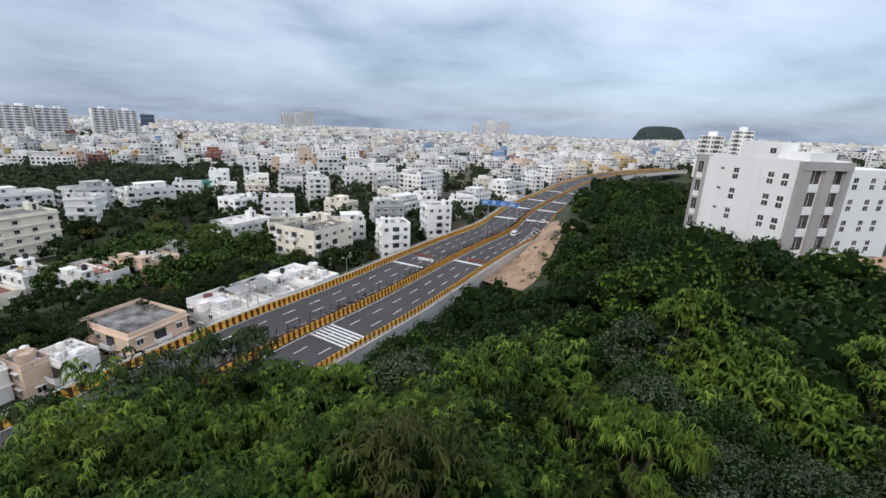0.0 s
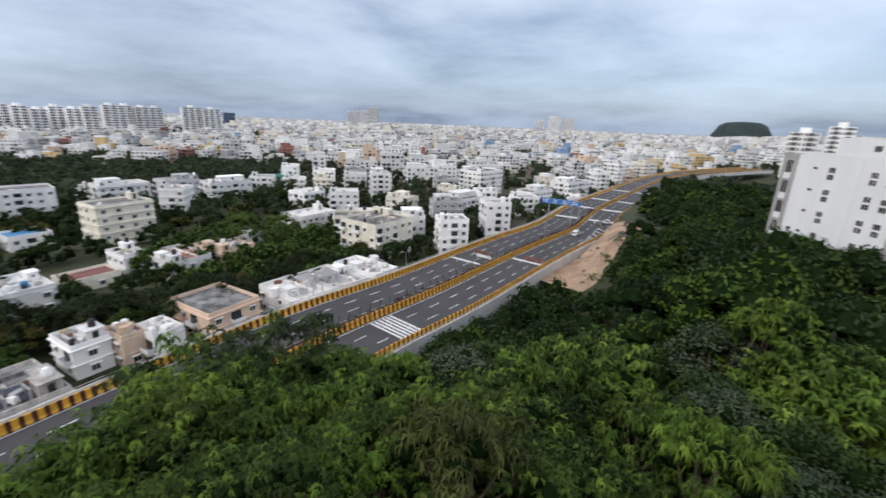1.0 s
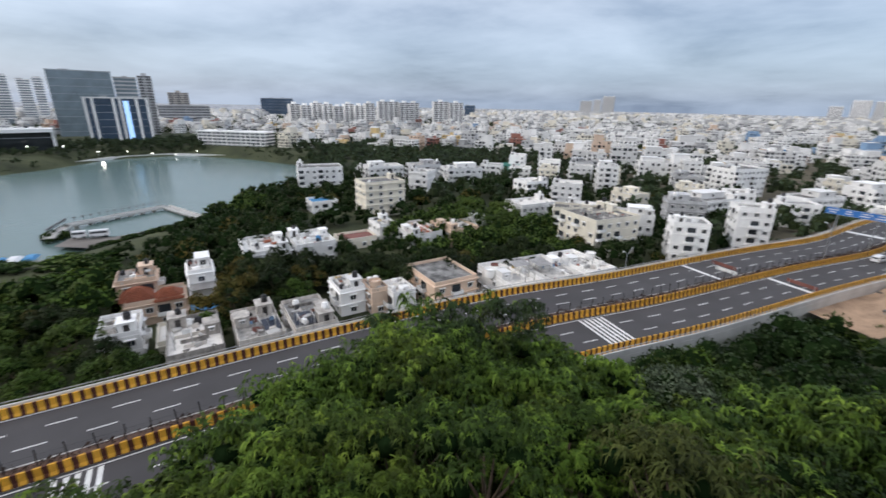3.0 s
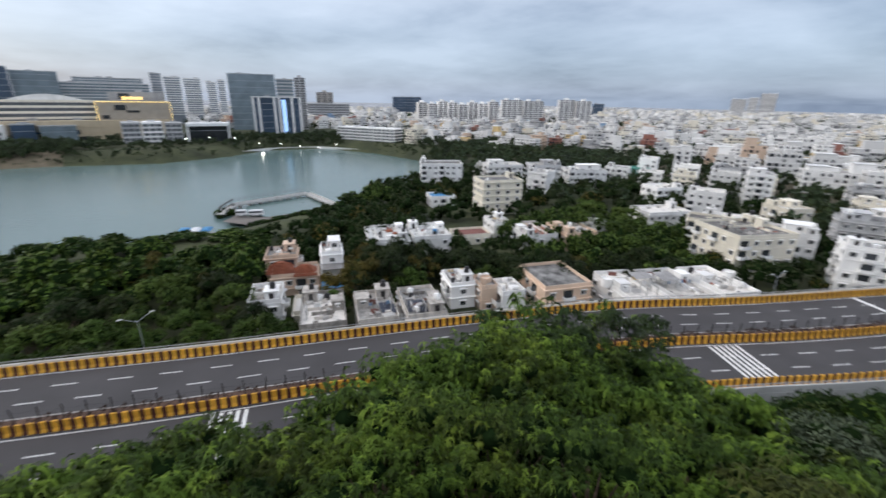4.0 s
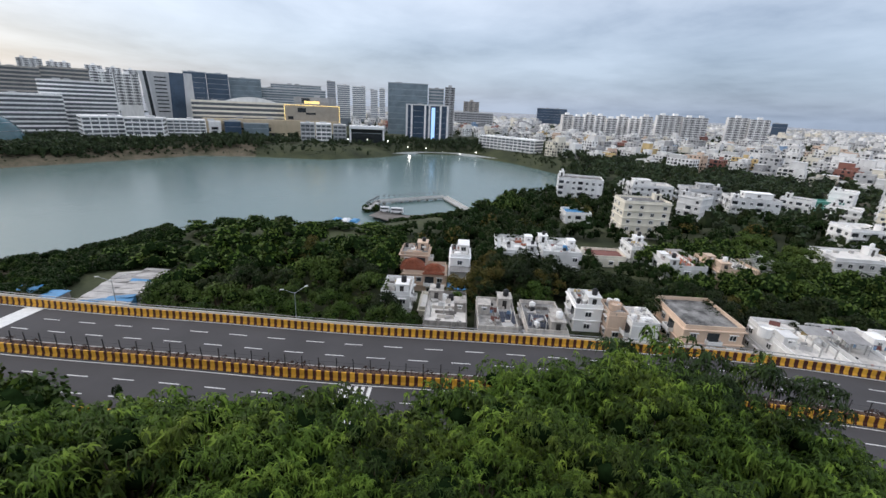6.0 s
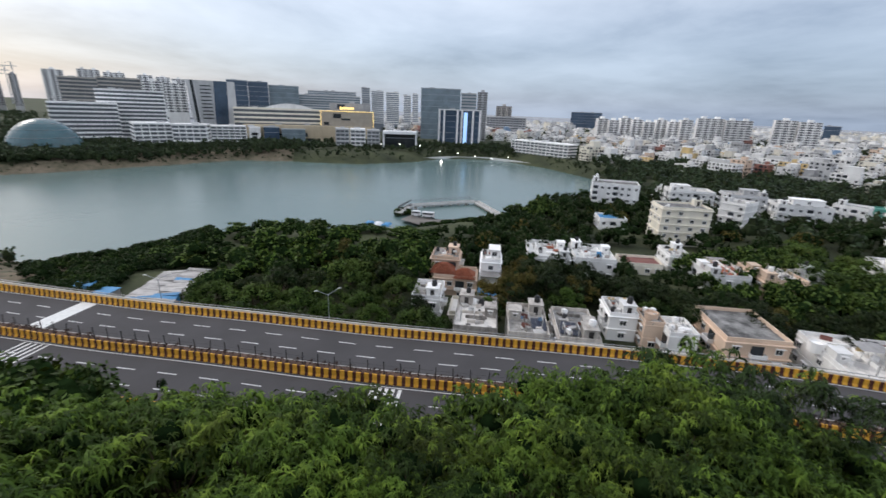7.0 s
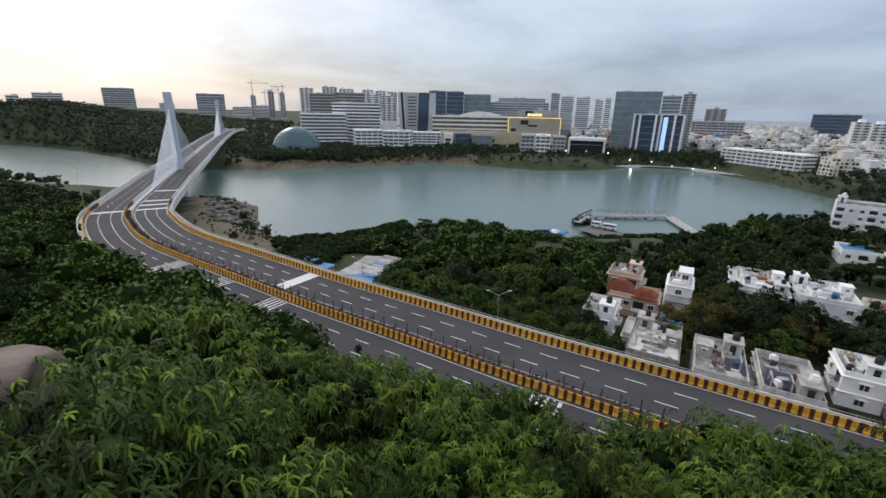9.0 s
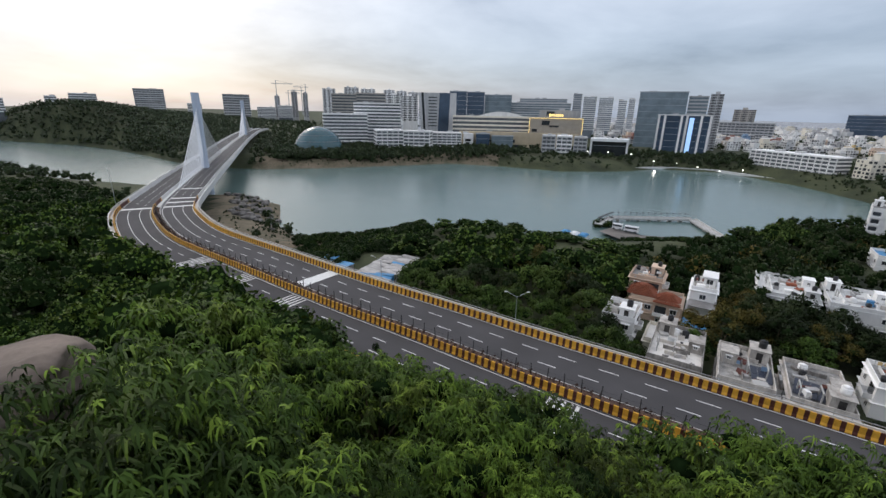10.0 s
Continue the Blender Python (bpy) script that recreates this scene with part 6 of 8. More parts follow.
SLOPE = [feather_tree(121, 9, 4.4, 13, 5, 330, 6, 0.17, 0.66, LEAF_MID), feather_tree(122, 9, 4.3, 12, 5, 330, 6, 0.17, 0.66, LEAF_BRIGHT, sag=0.6), tree_meshes(123, 9, 4.3, 22, 2600, 0.20, 0.34, LEAF_DARK, 0.3),
         feather_tree(124, 9, 4.2, 13, 5, 330, 6, 0.16, 0.66, LEAF_BRIGHT), tree_meshes(125, 9, 4.4, 24, 2600, 0.19, 0.32, LEAF_MID, 0.3), tree_meshes(126, 9, 4.4, 24, 2600, 0.19, 0.32, LEAF_GREY, 0.3)]
LEAF_GROVE = leaf_mat("leaf_grove", (0.040, 0.072, 0.014), (0.110, 0.170, 0.030), 0.2)
MIDT = [tree_meshes(111, 10, 5.2, 24, 2600, 0.27, 0.44, LEAF_TOWN, 0.2), tree_meshes(112, 10, 5.6, 26, 2600, 0.27, 0.44, LEAF_TOWN, 0.2),
        tree_meshes(113, 10, 5.0, 20, 2400, 0.27, 0.44, LEAF_MID, 0.2), tree_meshes(114, 10, 4.8, 20, 2400, 0.27, 0.42, LEAF_RUST, 0.2),
        tree_meshes(115, 12, 2.6, 16, 1600, 0.27, 0.44, LEAF_DARK, 0.2, flat=0.75), tree_meshes(116, 10, 5.4, 24, 2600, 0.27, 0.44, LEAF_GROVE, 0.2)]

TALL = [feather_tree(141, 16, 6.0, 22, 7, 1050, 7, 0.08, 0.46, LEAF_BRIGHT, puff=0.15), feather_tree(142, 16, 6.0, 22, 7, 1050, 7, 0.08, 0.46, LEAF_MID, puff=0.15),
        feather_tree(143, 16, 5.4, 18, 6, 640, 7, 0.12, 0.56, LEAF_MID), feather_tree(144, 16, 5.4, 18, 6, 640, 7, 0.12, 0.56, LEAF_BRIGHT)]
SPARSE = [feather_tree(145, 16, 4.4, 12, 4, 300, 7, 0.085, 0.5, LEAF_DARK, core=0.0, puff=0.17, thick=0.8), feather_tree(146, 16, 4.0, 11, 4, 270, 7, 0.085, 0.5, LEAF_MID, core=0.0, puff=0.18, thick=0.8)]

# how far the canopy of this hill hides the road: offset from the median, by direction
COVER = [(-60, 15), (12, 14.5), (16, 13.5), (22, 12), (27, 7), (30, 2), (31.5, -7), (34.5, -7), (35.5, -3), (37, -11), (44, -12.5), (47, -9), (49, -10), (52, -3), (56, -1), (61, -0.5), (64, 0.5), (72, 1.0), (76, 4), (79, 4), (82, 1.5), (88, 3), (96, 5), (104, 6), (110, 5), (114, 1),
         (118, -2), (121, 0), (124, -3), (128, -5), (133, 0), (137, 10), (151, 15)]
CA, CO = [c[0] for c in COVER], [c[1] for c in COVER]


# the same as a distance, where tall trees break the line
REACH = [(12, 64), (17, 61.5), (20, 62), (24, 62), (27, 64), (30, 66), (36, 67), (40, 69), (45, 71), (50, 69), (53, 67), (56, 62.5), (59, 60.5), (63, 59.5), (66.5, 62), (70, 58.5), (73, 55), (76, 50), (79.5, 48.5), (82, 47),
         (85, 49), (90, 55.5), (95, 59.5), (100, 64), (104, 60.5), (107.5, 61.5), (113.5, 64), (118, 67.5), (121, 74), (123, 88), (127, 101), (130, 111), (132.5, 127)]
RA, RR = [c[0] for c in REACH], [c[1] for c in REACH]
EDGE = {a: float(np.interp(a, RA, RR)) if 12 <= a <= 132 else line_at(a, float(np.interp(a, CA, CO))) for a in range(-62, 156)}
rg = random.Random(21)
cand = []
for _ in range(16000):
    az, r = rg.uniform(-58, 152), 16 + 226 * rg.random() ** 1.25
    p = pol(az, r)
    cand.append((r, az, p.x, p.y))
cand.sort()
cx, cy = np.array([q[2] for q in cand]), np.array([q[3] for q in cand])
co_, cz = road_so(cx, cy)[0], ground_z(cx, cy)
csh = shore_dist(cx, cy)
JOINED = []
cells = {}
n_slope = 0
for az, r, dep, kind in ((29.5, 46, 23.4, 2), (33.8, 47, 23.7, 3), (37.2, 45, 25.0, 2), (44.6, 44, 24.0, 3), (47.6, 43, 25.9, 2), (52.5, 40, 27.3, 3), (40.8, 44, 26.0, 2), (26.5, 42, 29.5, 0), (31, 40, 29.0, 1), (35.5, 38, 29.3, 0),
                         (40, 37, 28.8, 1), (43.5, 35, 28.7, 0), (48, 35, 28.8, 0), (51, 33, 29.6, 1), (55.5, 32, 31.0, 0), (60.5, 34, 32.0, 1), (65, 32, 31.8, 0), (23.5, 44, 30.8, 1), (37.5, 29, 33, 0), (46, 28, 33, 1)):
    p = pol(az, r)
    z = gz(p.x, p.y)
    hh = 37.4 - r * math.tan(radians(dep)) - z
    plant((TALL + SPARSE)[kind if kind < 2 else kind + 2], p.x, p.y, z - 0.2, hh / 15.2, az * 37, "tall feathery green tree standing above the slope" if kind < 2 else "tall thin-crowned dark tree whose gaps show the road", "hillside trees")
    cells.setdefault((int(p.x // 8), int(p.y // 8)), []).append((p.x, p.y))
for (r, az, x, y), o, z, sh in zip(cand, co_, cz, csh):
    if o < 16.5 or sh < 6 or (abs((x - 58.8) * 0.225 - (y - 85) * 0.974) < 14 and -3 < (x - 58.8) * 0.974 + (y - 85) * 0.225 < 30) or math.hypot(x - 104, y - 84) < 14:
        continue
    if 12 < x < 44 and 98 < y < 152 and o < 27:      # bare earth beside the road
        continue
    if 60 < x < 76 and 52 < y < 68:
        continue
    edge = EDGE[round(az)]
    lim = 37.6 - 37.6 * r / edge if r < edge - 2 else (5.5 if az < 100 else 3.5)
    if az < -8:                                      # the slope up to the white block
        lim = 37.6 - r * math.tan(radians(float(np.interp(az, [-60, -45, -36, -30, -23, -17, -15.8, -13.2, -8], [10.0, 10.2, 9.8, 9.7, 9.6, 13.0, 16.0, 20.0, 22.0]))))
    if az > 131:
        lim = min(lim, 37.6 - r * math.tan(radians(float(np.interp(az, [131, 134, 138, 146, 152], [14.5, 12.5, 9.2, 8.6, 8.4])))))
    low = 37.6 - r * math.tan(radians(float(np.interp(az, [-60, 0, 40, 100, 140, 152], [21, 26, 30, 33, 24, 22])))) if r < (34 if not 30 < az < 57 else 27) else 99
    reach = rg.uniform(0.62, 1.02) if r < 34 and not 57 < az < 112 else rg.uniform(0.74, 1.04) if 57 < az < 114 else rg.uniform(0.88, 1.1 if az < 114 else 1.04)
    hmax = min(rg.uniform(11, 18) if 14 < az < 141 and r > (22 if 57 < az < 112 else 30) else rg.uniform(9, 14) if az < -25 and r > 45 else rg.uniform(7, 11), (lim - z) * reach, low - z)
    if az > 138 and 9 < r < 24 and hmax + z > 32 - r * 0.35:
        continue
    if hmax < 1.5:
        continue
    sc = max(hmax / 9, 0.34)
    gap = (4.3 if r < 34 else 4.6 if r < 60 else 5.4 + r * 0.004) * min(1.0, 0.5 + 0.6 * sc)
    key = (int(x // 8), int(y // 8))
    if any((x - a) ** 2 + (y - b) ** 2 < gap * gap for i in (-1, 0, 1) for j in (-1, 0, 1) for a, b in cells.get((key[0] + i, key[1] + j), ())):
        continue
    cells.setdefault(key, []).append((x, y))
    sq = min(1.0, hmax / 9 / sc)
    if r < 34:
        k = rg.choice((1, 0, 1, 2, 4, 0, 3)) if az > 112 else rg.choice((0, 1, 4, 1, 2, 3, 1, 2) if az < 50 else (0, 0, 0, 1, 1, 3, 3, 2)) if az > 20 else rg.choice((0, 1, 6, 3, 1, 2, 2)) if az > -4 else rg.choice((1, 2, 0, 3, 4)) if az > -22 else rg.choice((5, 5, 4, 5, 2))
        plant(CLOSE[1 if az > 112 else k % 3] if r < 23 and k < 4 else NEAR[k], x, y, z - 0.2, sc, rg.uniform(0, 360),
              ("feathery bright green tree with drooping leaves", "feathery green tree with drooping leaves", "leafy green tree on the slope", "bright feathery tree on the slope", "dark green bushy broad-leaved tree", "grey-green small-leaved bush on the slope", "olive tree with drying leaves")[k], "hillside trees", sq)
    elif n_slope < 62:
        n_slope += 1
        if hmax > 11:
            plant(TALL[2 + n_slope % 2], x, y, z - 0.2, hmax / 15.2, rg.uniform(0, 360), "tall green tree beside the elevated road", "hillside trees")
            continue
        k = rg.choice((0, 1, 4, 3, 0, 2)) if az > 112 else rg.choice((0, 2, 4, 2, 5, 1, 0)) if az < 12 else rg.choice((0, 0, 1, 2, 3, 3, 4))
        plant(SLOPE[k], x, y, z - 0.2, sc, rg.uniform(0, 360), "dense green tree on the wooded slope", "hillside trees", sq)
    else:
        nz = noise.noise((x * 0.05, y * 0.05, 3)) + rg.uniform(-.25, .25)
        JOINED.append((x, y, z - 0.2, sc, sc * sq, (1 if nz < -0.1 else 4) if az > 112 else 0 if nz < -0.05 else 4 if nz > 0.2 else 1))

for x, y, top, k in ((-8.1, -15.1, 30.5, 0), (-8.9, -15.7, 30.2, 3), (-9.6, -15.9, 29.8, 1), (-10.4, -16.0, 29.5, 5), (-11.4, -16.2, 29.4, 0), (-12.9, -16.8, 28.4, 3), (-6.7, -12.6, 31.0, 1), (-7.9, -13.2, 30.0, 0), (-9.3, -13.4, 29.2, 3), (-13.6, -19.0, 27.4, 1)):
    z, top = gz(x, y), top - 0.9
    sc = max(0.32, (top - z) / 8.6)
    plant(CLOSE[1], x, y, top - 8.6 * sc, sc, x * 91, "leafy green bush beside the boulder", "hillside trees")

rj = random.Random(45)
for lo_, hi_, ra, rb, n_, h0, h1 in ((126, 152, 105, 470, 700, 5, 9), (104, 121, 92, 205, 1300, 1.6, 4.2)):    # land's end and the shacks' bank
    for _ in range(n_):
        p = pol(rj.uniform(lo_, hi_), rj.uniform(ra, rb))
        o, z, sh = float(road_so(p.x, p.y)[0][0]), gz(p.x, p.y), float(shore_dist(np.array([p.x]), np.array([p.y]))[0])
        if abs(o) < 21 or sh < 5 or (o > 0 and math.hypot(p.x, p.y) < 150) or (-142 < p.x < -104 and -60 < p.y < -32):
            continue
        h = rj.uniform(h0, h1)
        if lo_ > 120:
            h = min(h, 37.6 - p.length * math.tan(radians(float(np.interp(math.degrees(math.atan2(-p.x, p.y)) % 360, [126, 132, 136.6, 138.8, 141.8, 144, 147, 152], [15, 13, 10, 8.4, 7.4, 6.7, 6.4, 6.0])))) - z)
            if h < 1.5:
                continue
        JOINED.append((p.x, p.y, z - 0.2, h / 9 * 1.2, h / 9, rj.choice((0, 0, 1, 5))))

# trees of the near bank and between the houses
rg = random.Random(41)
cand = []
for _ in range(5200):
    az, r = rg.uniform(3, 112), 70 + 200 * rg.random() ** 0.9
    p = pol(az, r)
    cand.append((r, az, p.x, p.y))
cand.sort()
cx, cy = np.array([q[2] for q in cand]), np.array([q[3] for q in cand])
co_, cz, csh = road_so(cx, cy)[0], ground_z(cx, cy), shore_dist(cx, cy)
HOUSES = [(o.location.x, o.location.y, 6.8 if o.get("category") == "house" else 10.5) for o in scene.objects if o.parent is None and o.get("category") in ("house", "apartment block", "shed")]
cells = {}
BANK_A, BANK_E = [63, 67, 69.5, 71.2, 76, 80.5, 86.4, 96, 101, 105, 109.5, 113], [11.0, 11.4, 12.9, 13.8, 14.8, 15.5, 15.4, 14.1, 14.3, 14.8, 15.8, 17.2]   # how high the bank trees stand against the lake
n_bank = 0
for (r, az, x, y), o, z, sh in zip(cand, co_, cz, csh):
    if o > -19 or sh < 9 or n_bank > 900 or (az > 106 and rg.random() < 0.2):
        continue
    if any((x - a) ** 2 + (y - b) ** 2 < c * c for a, b, c in HOUSES):
        continue
    if -142 < x < -104 and -60 < y < -32:                 # the sheds
        continue
    if (x + 161) ** 2 + (y - 118) ** 2 < 170:             # before the blue-roofed house
        continue
    if (x + 103) ** 2 + (y - 28) ** 2 < 90 or (x + 104) ** 2 + (y - 37) ** 2 < 60:     # the yard before the tiled roofs
        continue
    if -275 < x < -217 and 28 < y < 100:                  # the pond and its forecourt
        continue
    wood = (80 < az < 112) or in_park(x, y) or (-62 < o < -44 and 30 < az < 76) or (56 < az < 80 and r > 125) or (az < 14 and o > -38)
    if not wood and rg.random() < 0.72:
        continue
    first = -40 < o
    gap = 8.0 if 76 < az < 112 else 5.2 if wood else 7.5
    key = (int(x // 9), int(y // 9))
    if any((x - a) ** 2 + (y - b) ** 2 < gap * gap for i in (-1, 0, 1) for j in (-1, 0, 1) for a, b in cells.get((key[0] + i, key[1] + j), ())):
        continue
    cells.setdefault(key, []).append((x, y))
    n_bank += 1
    h = rg.uniform(6.5, 10.5) if 82 < az < 112 else rg.uniform(6, 10.5)
    if first and az < 82:
        h = rg.uniform(3, 5.5)
    big = 76 < az < 112
    if big:
        h = rg.uniform(8, 13) if az < 107 else rg.uniform(4, 7)
    if az > 63:
        h = min(h, 37.5 - r * math.tan(radians(float(np.interp(az, BANK_A, BANK_E)) + rg.choice((-0.9, -0.5, 0.4, 1.0, 1.8)) + (0.5 if az < 82 else 0))) - z)
        if h < 1.3:
            continue
    k = rg.choice((2, 2, 5, 0)) if big else rg.choice((0, 0, 1, 1, 2, 2, 3, 4 if az < 75 else 0))
    if any((x - a) ** 2 + (y - b) ** 2 < c * c for a, b, c in BRIGHT):
        k = 5
    if n_bank > 60:
        JOINED.append((x, y, z - 0.2, max(h / 9, rg.uniform(1.0, 1.6)) if big else h / 9, h / 9, {3: 3, 5: 2}.get(k, rg.choice((1, 4, 4, 2, 1, 1)) if big else rg.choice((5, 5, 5, 0)))))
        continue
    plant(MIDT[k], x, y, z - 0.2, h / 10, rg.uniform(0, 360), ("tree with yellowing crown between the houses" if k == 3 else "slim dark conical tree beside houses" if k == 4 else "broad yellow-green tree in a grove" if k == 5 else "dense dark green tree near the lake"), "town trees")
for i in range(34):      # dark row between the first houses and the terraces
    u_ = i / 33
    x, y = -112 + 54 * u_ + rg.uniform(-2.5, 2.5) + (5 if i % 2 else 0), 50 + 70 * u_ + rg.uniform(-2.5, 2.5) - 13 * u_ * (1 - u_)
    if min((x - a) ** 2 + (y - b) ** 2 for a, b, c in HOUSES) < 36:
        continue
    plant(MIDT[rg.choice((0, 1, 0, 1, 0, 3))], x, y, gz(x, y) - 0.2, rg.uniform(0.75, 1.05), rg.uniform(0, 360), "dark spreading tree behind the roadside houses", "town trees")
for x, y, h, k in ((-97.5, 45.0, 12.5, 3), (-94.5, 52, 11, 0), (-103, 60, 12, 0), (-99, 66, 11, 0), (-101, 53, 11, 1), (-131, 0, 12, 3), (-116, 12, 10, 3), (-92.5, 19.0, 4.2, 2), (-89.5, 22.0, 4.0, 2), (-86, 24.5, 3.4, 2)):
    plant(MIDT[k], x, y, gz(x, y) - 0.2, h / 10, rg.uniform(0, 360), "large rounded tree behind the houses" if h > 8 else "small bright green garden tree", "town trees")

rj = random.Random(77)
for _ in range(16):      # bushes at the near end of the walkway
    q = rj.uniform(0.22, 0.42)
    JOINED.append((-243 + rj.uniform(-9, 4), 40 + rj.uniform(-4, 5), -21.8, q * 1.3, q, 1))
for _ in range(70):      # trees between the pond's forecourt and the houses
    x, y = rj.uniform(-214, -186), rj.uniform(24, 96)
    JOINED.append((x, y, gz(x, y) - 0.3, rj.uniform(0.6, 0.95), max(0.24, min(rj.uniform(0.5, 0.9), (37.5 - math.hypot(x, y) * (0.274 if y < 62 else 0.25) - gz(x, y)) / 9)), rj.choice((1, 5, 1, 2, 0))))

for az, r, h in ((57.5, 246, 12.5), (58.8, 238, 11), (60.2, 240, 9), (56.4, 236, 9.5)):
    p = pol(az, r)
    plant(MIDT[4], p.x, p.y, gz(p.x, p.y) - 0.2, h / 12, az * 40, "slim dark conical tree beside houses", "town trees")

for x, y, h in ((-94.9, 136.8, 13), (-81.2, 135.5, 12), (-103, 152, 13), (-72, 130, 10), (-90.3, 160, 12), (-84, 147, 12), (-110, 163, 11), (-99, 128, 9)):
    plant(MIDT[5], x, y, gz(x, y) - 0.2, h / 10 * 1.15, x * 31, "broad soft green tree with a rounded crown", "town trees", 0.8)

# far greenery, joined: park, shore woods, street trees, wooded hills
far = Geo()
rgn = np.random.default_rng(9)
base_leaf = []
for s_ in range(10):
    rr = random.Random(300 + s_)
    cl = [((rr.uniform(-.5, .5) * 4.5, rr.uniform(-.5, .5) * 4.5, rr.uniform(3.5, 7.2)), rr.uniform(1.6, 2.7)) for _ in range(6)]
    v, f, _ = leaf_faces(20 if s_ < 5 else 8, cl, rgn, 1.4 if s_ < 5 else 2.1, 1.9, 0.1)
    gm = Geo(); gm.v, gm.f, gm.m = v.tolist(), f.tolist(), [0] * len(f)
    # boxes take the dark town leaf colour to paint shade inside far crowns
    for c, r in cl[:3 if s_ < 5 else 1]:
        gm.box(c, (r * 1.25, r * 1.25, r * 1.1), rr.uniform(0, 90), 1, top=0.6)
    base_leaf.append((np.array(gm.v), gm.f, gm.m))
spots = []
rg = random.Random(51)
for x, y, r in TREE_LOTS:
    if r < 2300:
        for _ in range(4 if r < 900 else 2):
            spots.append((x + rg.uniform(-9, 9), y + rg.uniform(-9, 9), rg.uniform(0.8, 1.45) * (1 if r < 900 else 1.4)))
for x, y, r, gh in STREET:
    for _ in range(2):
        a = radians(gh) + rg.choice((0, 1.571, 3.142, 4.712)) + rg.uniform(-.5, .5)
        d = rg.uniform(9, 11.5)
        spots.append((x + d * math.cos(a), y + d * math.sin(a), rg.uniform(0.55, 0.95)))
for px, py, q in PARKS:
    if math.hypot(px, py) > 230:
        for _ in range(int(q * q * 0.036)):
            a, d = rg.uniform(0, 6.283), q * math.sqrt(rg.random())
            spots.append((px + d * math.cos(a), py + d * math.sin(a), rg.uniform(0.8, 1.4)))
for _ in range(700):       # slope east of the road
    p = pol(rg.uniform(-34, -6), rg.uniform(110, 430))
    if p.length < 270:
        o = float(road_so(p.x, p.y)[0][0])
        if o > 20 and not (10 < p.x < 48 and 96 < p.y < 156 and o < 30) and not (abs((p.x - 58.8) * 0.225 - (p.y - 85) * 0.974) < 14 and -3 < (p.x - 58.8) * 0.974 + (p.y - 85) * 0.225 < 32):
            q = rg.uniform(0.55, 0.95)
            JOINED.append((p.x, p.y, gz(p.x, p.y) - 0.2, q, q, rg.choice((0, 0, 1, 4))))
        continue
    spots.append((p.x, p.y, rg.uniform(0.7, 1.2)))
for _ in range(3400):      # beyond the lake: shore belt and wooded hill
    az, r = rg.uniform(57, 152), rg.uniform(480, 660) if rg.random() < 0.6 else rg.uniform(600, 1250)
    p = pol(az, r)
    if az < 121 and r > 640 and rg.random() < 0.75:
        continue
    if 76 < az < 121 and r < 640 and rg.random() < (0.8 if az < 93 else 0.55):
        continue
    spots.append((p.x, p.y, rg.uniform(0.6, 1.1) if az < 122 else rg.uniform(0.8, 1.4)))
for _ in range(6500):      # wooded hill beyond the bridge
    p = pol(rg.uniform(124, 153), rg.uniform(640, 1180))
    spots.append((p.x, p.y, rg.uniform(0.75, 1.35)))
for _ in range(900):      # ridge to the north-east
    p = pol(rg.uniform(-47, -14), rg.uniform(300, 1900))
    spots.append((p.x, p.y, rg.uniform(0.8, 1.4)))
for _ in range(1100):      # lower slopes towards the water
    p = pol(rg.uniform(124, 152), rg.uniform(400, 760))
    spots.append((p.x, p.y, rg.uniform(0.7, 1.1)))
for _ in range(800):      # belt below the offices
    p = pol(rg.uniform(93, 122), rg.uniform(515, 600))
    spots.append((p.x, p.y, rg.uniform(0.6, 1.25)))
for _ in range(700):      # low scrub on the marshy shore
    p = pol(rg.uniform(76, 122), rg.uniform(455, 520))
    spots.append((p.x, p.y, rg.uniform(0.2, 0.42)))
for _ in range(420):      # bushes before the dome and the offices
    p = pol(rg.uniform(97, 122), rg.uniform(484, 512))
    spots.append((p.x, p.y, rg.uniform(0.5, 1.0)))
for _ in range(90):       # bushes round the pond's forecourt
    spots.append((rg.uniform(-240, -205), rg.uniform(24, 48), rg.uniform(0.3, 0.65)))
for _ in range(260):      # bushes at the foot of the dome
    p = pol(rg.uniform(112, 122), rg.uniform(484, 520))
    spots.append((p.x, p.y, rg.uniform(0.6, 1.05)))
for _ in range(170):      # trees along the shore by the institute
    p = pol(rg.uniform(56.5, 68), rg.uniform(440, 500))
    spots.append((p.x, p.y, rg.uniform(0.45, 0.9)))
for _ in range(26):       # bushes at the near end of the walkway
    spots.append((-243 + rg.uniform(-9, 7), 40 + rg.uniform(-6, 7), rg.uniform(0.3, 0.5)))
for _ in range(420):      # scrub over the whole bank by the bridge
    p = pol(rg.uniform(117, 131), rg.uniform(165, 300))
    spots.append((p.x, p.y, rg.uniform(0.07, 0.24)))
for _ in range(1300):     # trees among the buildings of the far shore
    p = pol(rg.uniform(57, 97), rg.uniform(530, 640))
    spots.append((p.x, p.y, rg.uniform(0.5, 0.95)))
for _ in range(1300):     # woods between the bridge and the building site
    p = pol(rg.uniform(117, 130), rg.uniform(590, 1300))
    spots.append((p.x, p.y, rg.uniform(0.7, 1.2)))
for _ in range(200):      # rough bank by the bridge
    u_ = rg.random()
    spots.append((-172 - 58 * u_ + rg.uniform(-10, 10), -102 - 68 * u_ + rg.uniform(-10, 10), rg.uniform(0.1, 0.3)))
for _ in range(30):       # land's end left of the bridge
    p = pol(rg.uniform(118, 152), rg.uniform(150, 330))
    spots.append((p.x, p.y, rg.uniform(0.6, 0.9)))
sx, sy = np.array([q[0] for q in spots]), np.array([q[1] for q in spots])
